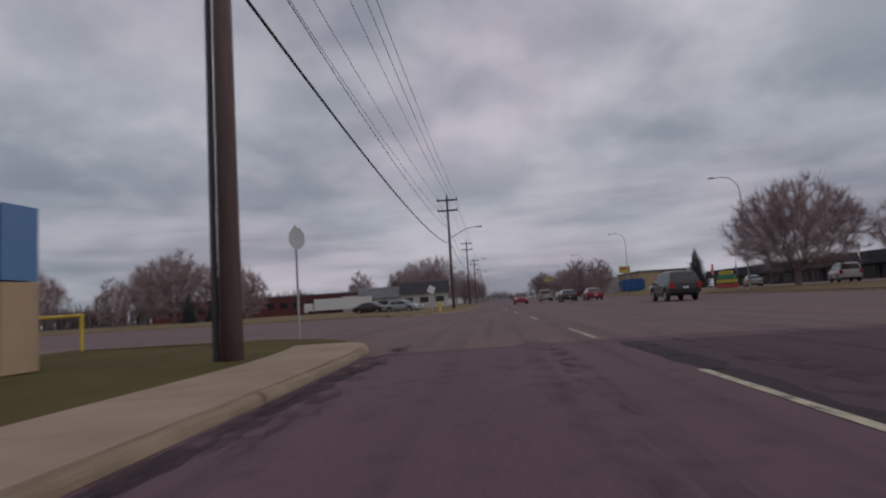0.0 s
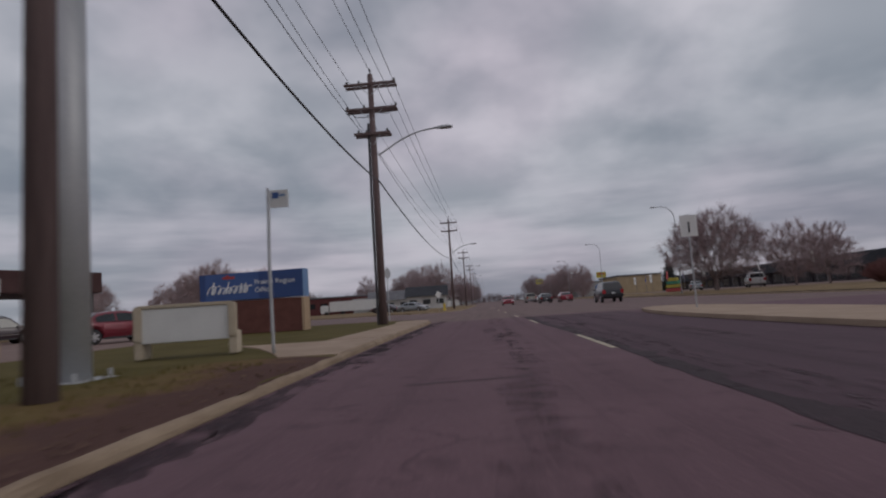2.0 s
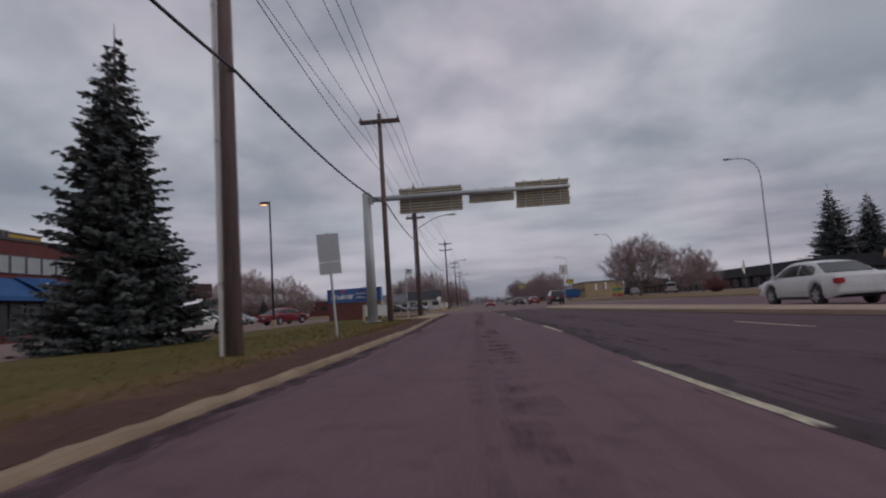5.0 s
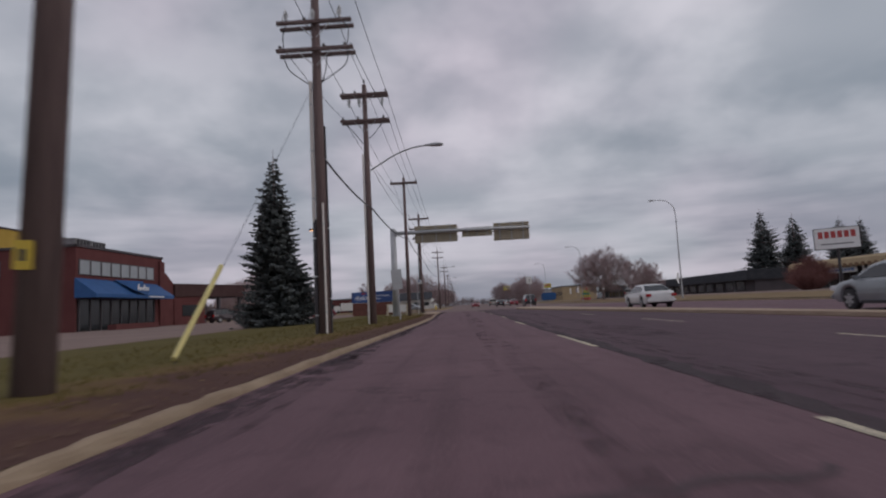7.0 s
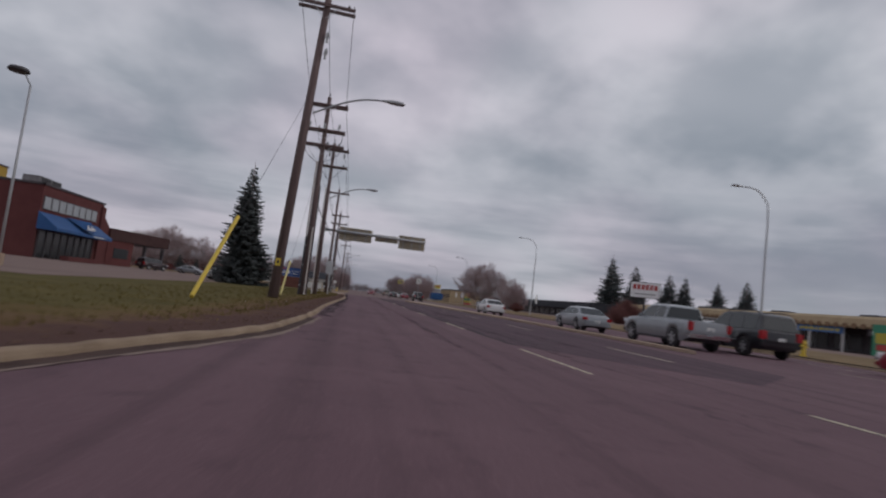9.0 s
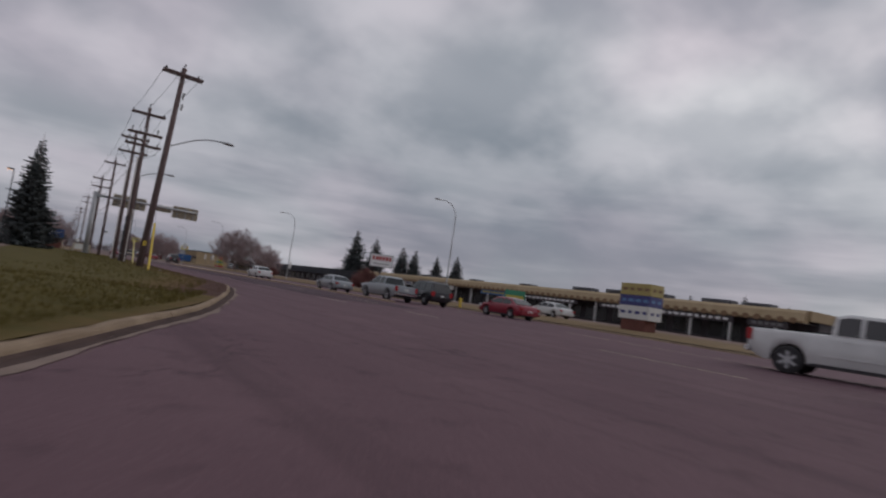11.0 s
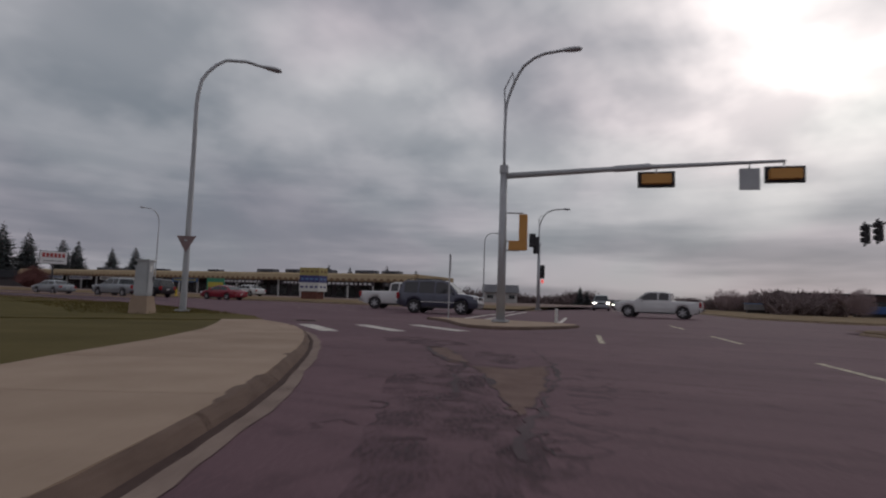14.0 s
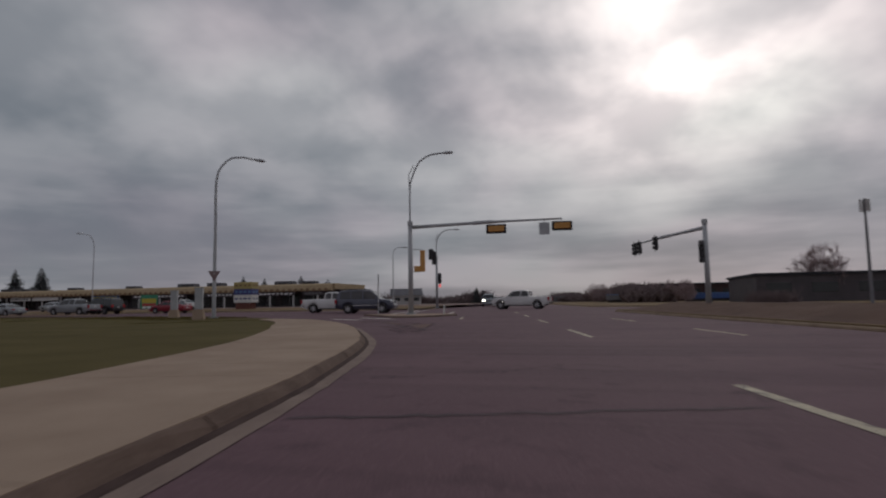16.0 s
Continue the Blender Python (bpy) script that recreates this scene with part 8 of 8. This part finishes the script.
# ---- trees ----
def bare_tree_mesh(h, width, seed, trunk_r=0.32, fork=0.14, nodes=650, fine=5):
    """Boughs grown towards points spread through an uneven rounded crown; the fine twigs are a second mesh."""
    rnd = random.Random(seed)
    limbs, twigs = bmesh.new(), bmesh.new()
    mid, half = Vector((0, 0, h * 0.54)), Vector((width / 2, width / 2, h * 0.47))
    targets = []
    while len(targets) < nodes:
        d = Vector((rnd.gauss(0, 1), rnd.gauss(0, 1), rnd.gauss(0, 1))).normalized()
        lim = 0.92 + 0.34 * noise.noise(d * 1.7 + Vector((seed, 0, 0)))
        r = lim * rnd.random() ** 0.36
        targets.append(mid + Vector((d.x * half.x, d.y * half.y, d.z * half.z)) * r)
    base = Vector((0.03, 0.02, h * fork))
    targets.sort(key=lambda p: (p - base).length)
    pos, up, along = [Vector((0, 0, -0.2)), base], [None, 0], [0.0, 0.0]
    for p in targets:
        best, cost = 1, 1e9
        for i in range(1, len(pos)):
            c = (p - pos[i]).length + 0.55 * along[i]
            if c < cost:
                best, cost = i, c
        q = p + Vector((rnd.uniform(-1, 1), rnd.uniform(-1, 1), rnd.uniform(-1, 1))) * 0.12
        m = pos[best].lerp(q, 0.5) + Vector((rnd.uniform(-1, 1), rnd.uniform(-1, 1), rnd.uniform(-1.2, 0.4))) * 0.09 * (q - pos[best]).length
        pos.append(m)
        up.append(best)
        along.append(along[best] + (m - pos[best]).length)
        pos.append(q)
        up.append(len(pos) - 2)
        along.append(along[-1] + (q - m).length)
    area = [0.0] * len(pos)
    for i in range(len(pos) - 1, 0, -1):
        area[i] = area[i] or 1.0
        area[up[i]] += area[i]
    k = trunk_r / math.sqrt(area[1])
    rad = [max(0.008, min(trunk_r, k * a ** 0.5)) for a in area]
    add_tube(limbs, [pos[0], (pos[0] + pos[1]) / 2, pos[1]], [trunk_r * 1.25, trunk_r, trunk_r * 0.95], 9, cap=False)
    for i in range(2, len(pos)):
        a = rad[up[i]] if up[i] > 1 else rad[i] * 1.3
        add_tube(limbs, [pos[up[i]], pos[i]], [min(a, rad[i] * 1.5), rad[i]], 6 if rad[i] > 0.06 else 3, cap=False)
    for i in range(2, len(pos)):
        if rad[i] > 0.045:
            continue
        v = (pos[i] - pos[up[i]]).normalized()
        for j in range(fine):
            s = pos[up[i]].lerp(pos[i], rnd.random())
            nd = (v * 0.6 + (s - mid).normalized() * 0.35 + Vector((rnd.gauss(0, 0.55), rnd.gauss(0, 0.55), rnd.gauss(0.15, 0.5)))).normalized()
            L = h * rnd.uniform(0.045, 0.11)
            bend = Vector((rnd.uniform(-1, 1), rnd.uniform(-1, 1), rnd.uniform(-0.3, 0.9))) * L * 0.25
            add_tube(twigs, [s, s + nd * L * 0.5 + bend * 0.4, s + nd * L + bend], [0.009, 0.007, 0.004], 3, cap=False)
    out = []
    for bm in (limbs, twigs):
        me = bpy.data.meshes.new("tree_part")
        bm.to_mesh(me)
        bm.free()
        out.append(me)
    return out


TREES = {}


def bare_tree(key, x, y, z, scale, turn, label, twig=None, **kw):
    if key not in TREES:
        TREES[key] = bare_tree_mesh(**kw)
    t = thing("bare_tree", label, "tree", pose(x, y, z, 0, 0, turn), "leafless trees")
    for nm, me, mt in (("trunk", TREES[key][0], BARK), ("crown", TREES[key][1], twig or TWIG)):
        m2 = me.copy() if mt is not BARK and mt is not TWIG else me
        if not m2.materials:
            m2.materials.append(mt)
        o = new(nm, m2)
        o.parent = t
        o.matrix_basis = Matrix.Diagonal((scale, scale, scale, 1))
    return t


A = dict(h=10.0, width=13.0, seed=11, trunk_r=0.27, nodes=1150, fine=12)
B = dict(h=9.0, width=9.0, seed=23, trunk_r=0.18, nodes=620, fine=11)
C = dict(h=8.0, width=6.0, seed=37, trunk_r=0.13, nodes=360, fine=12)
BIG = "broad leafless tree with a dense crown of reddish twigs"
bare_tree("a", 26.8, 52.7, 0.3, 1.03, 0, BIG, **A)
bare_tree("b", 43.0, -145.0, 0.1, 0.8, 15, "leafless reddish tree before the dark hall", **B)
bare_tree("b", 31.0, 42.0, 0.36, 0.76, 40, "smaller leafless tree beside the dark building", **B)
bare_tree("b", 30.5, 35.0, 0.36, 0.64, 130, "smaller leafless tree beside the dark building", **B)
for i, (x, y, k, s) in enumerate(((-58, 92, "a", 1.25), (-50, 98, "b", 1.2), (-70, 104, "b", 1.2), (-64, 84, "c", 1.0), (-44, 92, "c", 1.0), (-78, 80, "b", 1.1), (-90, 96, "a", 1.2))):
    bare_tree(k, x, y, 0, s, 70 * i, "leafless tree behind the office parking lot", **dict(a=A, b=B, c=C)[k])
for i, (x, y, k, s) in enumerate(((-14.5, 128, "b", 1.25), (-20, 142, "b", 1.3), (-25, 160, "a", 1.2), (-38, 150, "c", 1.3), (-32, 170, "c", 1.2), (-10.5, 170, "b", 1.1))):
    bare_tree(k, x, y, 0, s, 50 * i, "reddish leafless tree along the side street", TWIG_RED if i < 3 else None, **dict(a=A, b=B, c=C)[k])
for i, (x, y, k, s) in enumerate(((24, 170, "b", 1.2), (26, 150, "c", 1.2), (28, 205, "a", 1.1), (27, 235, "b", 1.2), (25, 300, "a", 1.3), (-13, 270, "b", 1.2), (-12, 380, "a", 1.3), (23, 130, "c", 1.0))):
    bare_tree(k, x, y, 0, s, 33 * i, "leafless street tree far along the road", **dict(a=A, b=B, c=C)[k])
for i, (x, y, k, s) in enumerate(((62, -131, "b", 0.42), (66, -129, "c", 0.48), (70, -127, "c", 0.46), (88, -128, "c", 0.5), (84, -124, "b", 0.45), (95, -121, "c", 0.54), (108, -118, "b", 0.5), (122, -116, "c", 0.62), (75, -133, "b", 0.42))):
    bare_tree(k, x, y, 0, s, 47 * i, "leafless scrubby tree beyond the junction", **dict(a=A, b=B, c=C)[k])


def shrub(x, y, z, r, h, seed, label):
    rnd = random.Random(seed)
    t = thing("shrub", label, "shrub", pose(x, y, z))
    bm = bmesh.new()
    for k in range(900):
        a, u = rnd.uniform(0, 2 * math.pi), rnd.uniform(0, 1)
        d = Vector((math.cos(a) * r * u, math.sin(a) * r * u, h * rnd.uniform(0.65, 1.0) * math.sqrt(max(0.05, 1 - u * u * 0.8))))
        s = Vector((d.x * 0.25, d.y * 0.25, 0))
        mid = s.lerp(d, 0.55) + Vector((rnd.uniform(-.1, .1), rnd.uniform(-.1, .1), 0.1)) * r * 0.5
        add_tube(bm, [s, mid, d], [0.02, 0.014, 0.006], 3, cap=False)
        for j in range(3):
            e = mid.lerp(d, rnd.random()) 
            add_tube(bm, [e, e + Vector((rnd.uniform(-1, 1), rnd.uniform(-1, 1), rnd.uniform(-0.2, 1))) * 0.3 * r], [0.009, 0.004], 3, cap=False)
    part("crown", bm, TWIG_RED, t)


shrub(42.0, 8.0, 0.36, 3.3, 4.2, 1, "dense reddish leafless shrub beside the sign")
shrub(38.5, 3.0, 0.36, 2.2, 2.6, 2, "dense reddish leafless shrub beside the sign")
shrub(45.5, 14.0, 0.4, 2.6, 3.4, 3, "dense reddish leafless shrub beside the spruces")
shrub(27.0, 22.0, 0.3, 1.5, 1.6, 4, "low reddish shrub on the verge")


def spruce_mesh(h, r, seed, branches=520, sprays=26):
    """Drooping boughs set all round the stem, each with many short flat needle sprays."""
    rnd = random.Random(seed)
    trunk, needles = bmesh.new(), bmesh.new()
    add_tube(trunk, [(0, 0, -0.1), (0, 0, h * 0.5), (0, 0, h * 0.98)], [h * 0.02, h * 0.012, 0.01], 8)
    for k in range(branches):
        f = 1 - math.sqrt(1 - (k + rnd.random()) / branches * 0.995)
        z = h * (0.035 + 0.955 * f)
        a = k * 2.399 + rnd.uniform(-0.4, 0.4)
        lump = 0.92 + 0.42 * noise.noise(Vector((math.cos(a) * 1.4, math.sin(a) * 1.4, z * 0.55 + seed)))
        L = (r * (1 - f) ** 0.82 + 0.1) * lump * rnd.uniform(0.62, 1.1)
        out, side = Vector((math.cos(a), math.sin(a), 0)), Vector((-math.sin(a), math.cos(a), 0))
        droop = L * rnd.uniform(0.15, 0.4) * (1 - 0.9 * f)
        pts = [Vector((0, 0, z)), out * L * 0.5 + Vector((0, 0, z - droop * 0.8)), out * L + Vector((0, 0, z - droop * 0.7 + 0.06 * L))]
        add_tube(trunk, pts, [0.03, 0.02, 0.006], 3, cap=False)
        m = max(6, int(sprays * L / r))
        for i in range(m):
            u = 0.2 + 0.82 * (i + rnd.random()) / m
            p = pts[0].lerp(pts[1], u * 2) if u < 0.5 else pts[1].lerp(pts[2], min(1.08, u * 2 - 1))
            w = (0.42 * (1 - u) + 0.17) * min(1.0, 0.35 + L * 0.35) * rnd.uniform(0.7, 1.3)
            for sgn in (-1, 1):
                d = (side * sgn * rnd.uniform(0.5, 1.0) + out * rnd.uniform(0.3, 0.9) + Vector((0, 0, rnd.uniform(-0.75, 0.1)))).normalized()
                n = d.cross(Vector((rnd.uniform(-1, 1), rnd.uniform(-1, 1), rnd.uniform(-1, 1)))).normalized()
                b = w * 0.26
                q = [needles.verts.new(v) for v in (p - n * b * 0.5, p + d * w * 0.55 - n * b, p + d * w, p + d * w * 0.6 + n * b, p + n * b * 0.5)]
                needles.faces.new(q)
    out = []
    for bm in (trunk, needles):
        me = bpy.data.meshes.new("spruce_part")
        bm.to_mesh(me)
        bm.free()
        out.append(me)
    out[0].materials.append(BARK)
    out[1].materials.append(NEEDLE)
    return out


SPRUCE = spruce_mesh(10.9, 2.75, 3, 640, 30)
SPRUCE_FAR = spruce_mesh(10.0, 3.6, 8, 460, 22)


def spruce(x, y, z, s, turn, meshes, label):
    t = thing("spruce", label, "tree", pose(x, y, z, 0, 0, turn), "spruce trees")
    for nm, me in (("trunk", meshes[0]), ("crown", meshes[1])):
        o = new(nm, me)
        o.parent = t
        o.matrix_basis = Matrix.Diagonal((s, s, s, 1))


spruce(-13.95, -30.6, 0.1, 1.05, 0, SPRUCE, "tall dark blue-green spruce on the lawn")
spruce(58.3, 49.7, 0.4, 1.7, 40, SPRUCE_FAR, "dark spruce by the shops")
spruce(64.8, 50.2, 0.4, 1.55, 90, SPRUCE_FAR, "dark spruce by the shops")
spruce(74.2, 50.6, 0.4, 1.45, 150, SPRUCE_FAR, "dark spruce behind the shops")
spruce(80.0, 53.0, 0.4, 1.45, 210, SPRUCE_FAR, "dark spruce behind the shops")
spruce(64.0, 16.0, 0.8, 1.0, 10, SPRUCE_FAR, "dark spruce behind the shops")
spruce(66.0, 10.5, 0.8, 1.05, 70, SPRUCE_FAR, "dark spruce behind the shops")
spruce(53.0, 155.4, 0.5, 1.15, 20, SPRUCE_FAR, "dark spruce behind the dark building")
for i, (x, y, s) in enumerate(((84, -32, 0.85), (87, -36, 0.8), (80, -50, 0.8), (90, -52, 0.75), (108, -86, 0.5), (128, -84, 0.45), (-52, 86, 0.55), (-47, 84, 0.45))):
    spruce(x, y, 0, s, 30 * i, SPRUCE_FAR, "small dark spruce far off")


def far_woods(label, pts, h, seed, n, s=1.0):
    """An uneven far treeline of many thin twig tufts."""
    rnd = random.Random(seed)
    bm = bmesh.new()
    for k in range(n):
        i = rnd.randrange(len(pts) - 1)
        a, b = Vector(pts[i]), Vector(pts[i + 1])
        p = a.lerp(b, rnd.random())
        hh = h * (0.45 + 0.55 * noise.noise(Vector((p.x * 0.05, p.y * 0.05, 0))) + rnd.uniform(0, 0.35))
        base = Vector((p.x + rnd.uniform(-4, 4) * s, p.y + rnd.uniform(-4, 4) * s, 0))
        for j in range(5):
            tip = base + Vector((rnd.uniform(-1.6, 1.6) * s, rnd.uniform(-1.6, 1.6) * s, hh * rnd.uniform(0.5, 1.1)))
            add_tube(bm, [base + Vector((0, 0, hh * 0.15 * j)), tip], [0.14 * s, 0.05 * s], 3, cap=False)
    tagged(part("far_woods", bm, WOODS), label, "trees", kind="stuff")


far_woods("distant brown leafless treeline beyond the cross street", [(66, -126), (110, -124), (170, -112), (280, -92)], 4.4, 1, 4200)
far_woods("dark leafless wood under and behind the overpass", [(205, -10), (225, -70), (262, -100)], 3.4, 5, 1400)
far_woods("low reddish brush at the end of the bank", [(-3.0, -127.5), (0.5, -127.0)], 1.7, 6, 260, 0.2)
far_woods("distant brown leafless treeline behind the office", [(-160, 150), (-70, 175), (-20, 200)], 8.0, 2, 1500)
far_woods("distant leafless trees at the end of the road", [(-60, 420), (20, 560), (120, 420)], 11.0, 3, 600)
far_woods("distant treeline behind the shops", [(110, 60), (120, -60), (150, -80)], 5.0, 4, 1200)
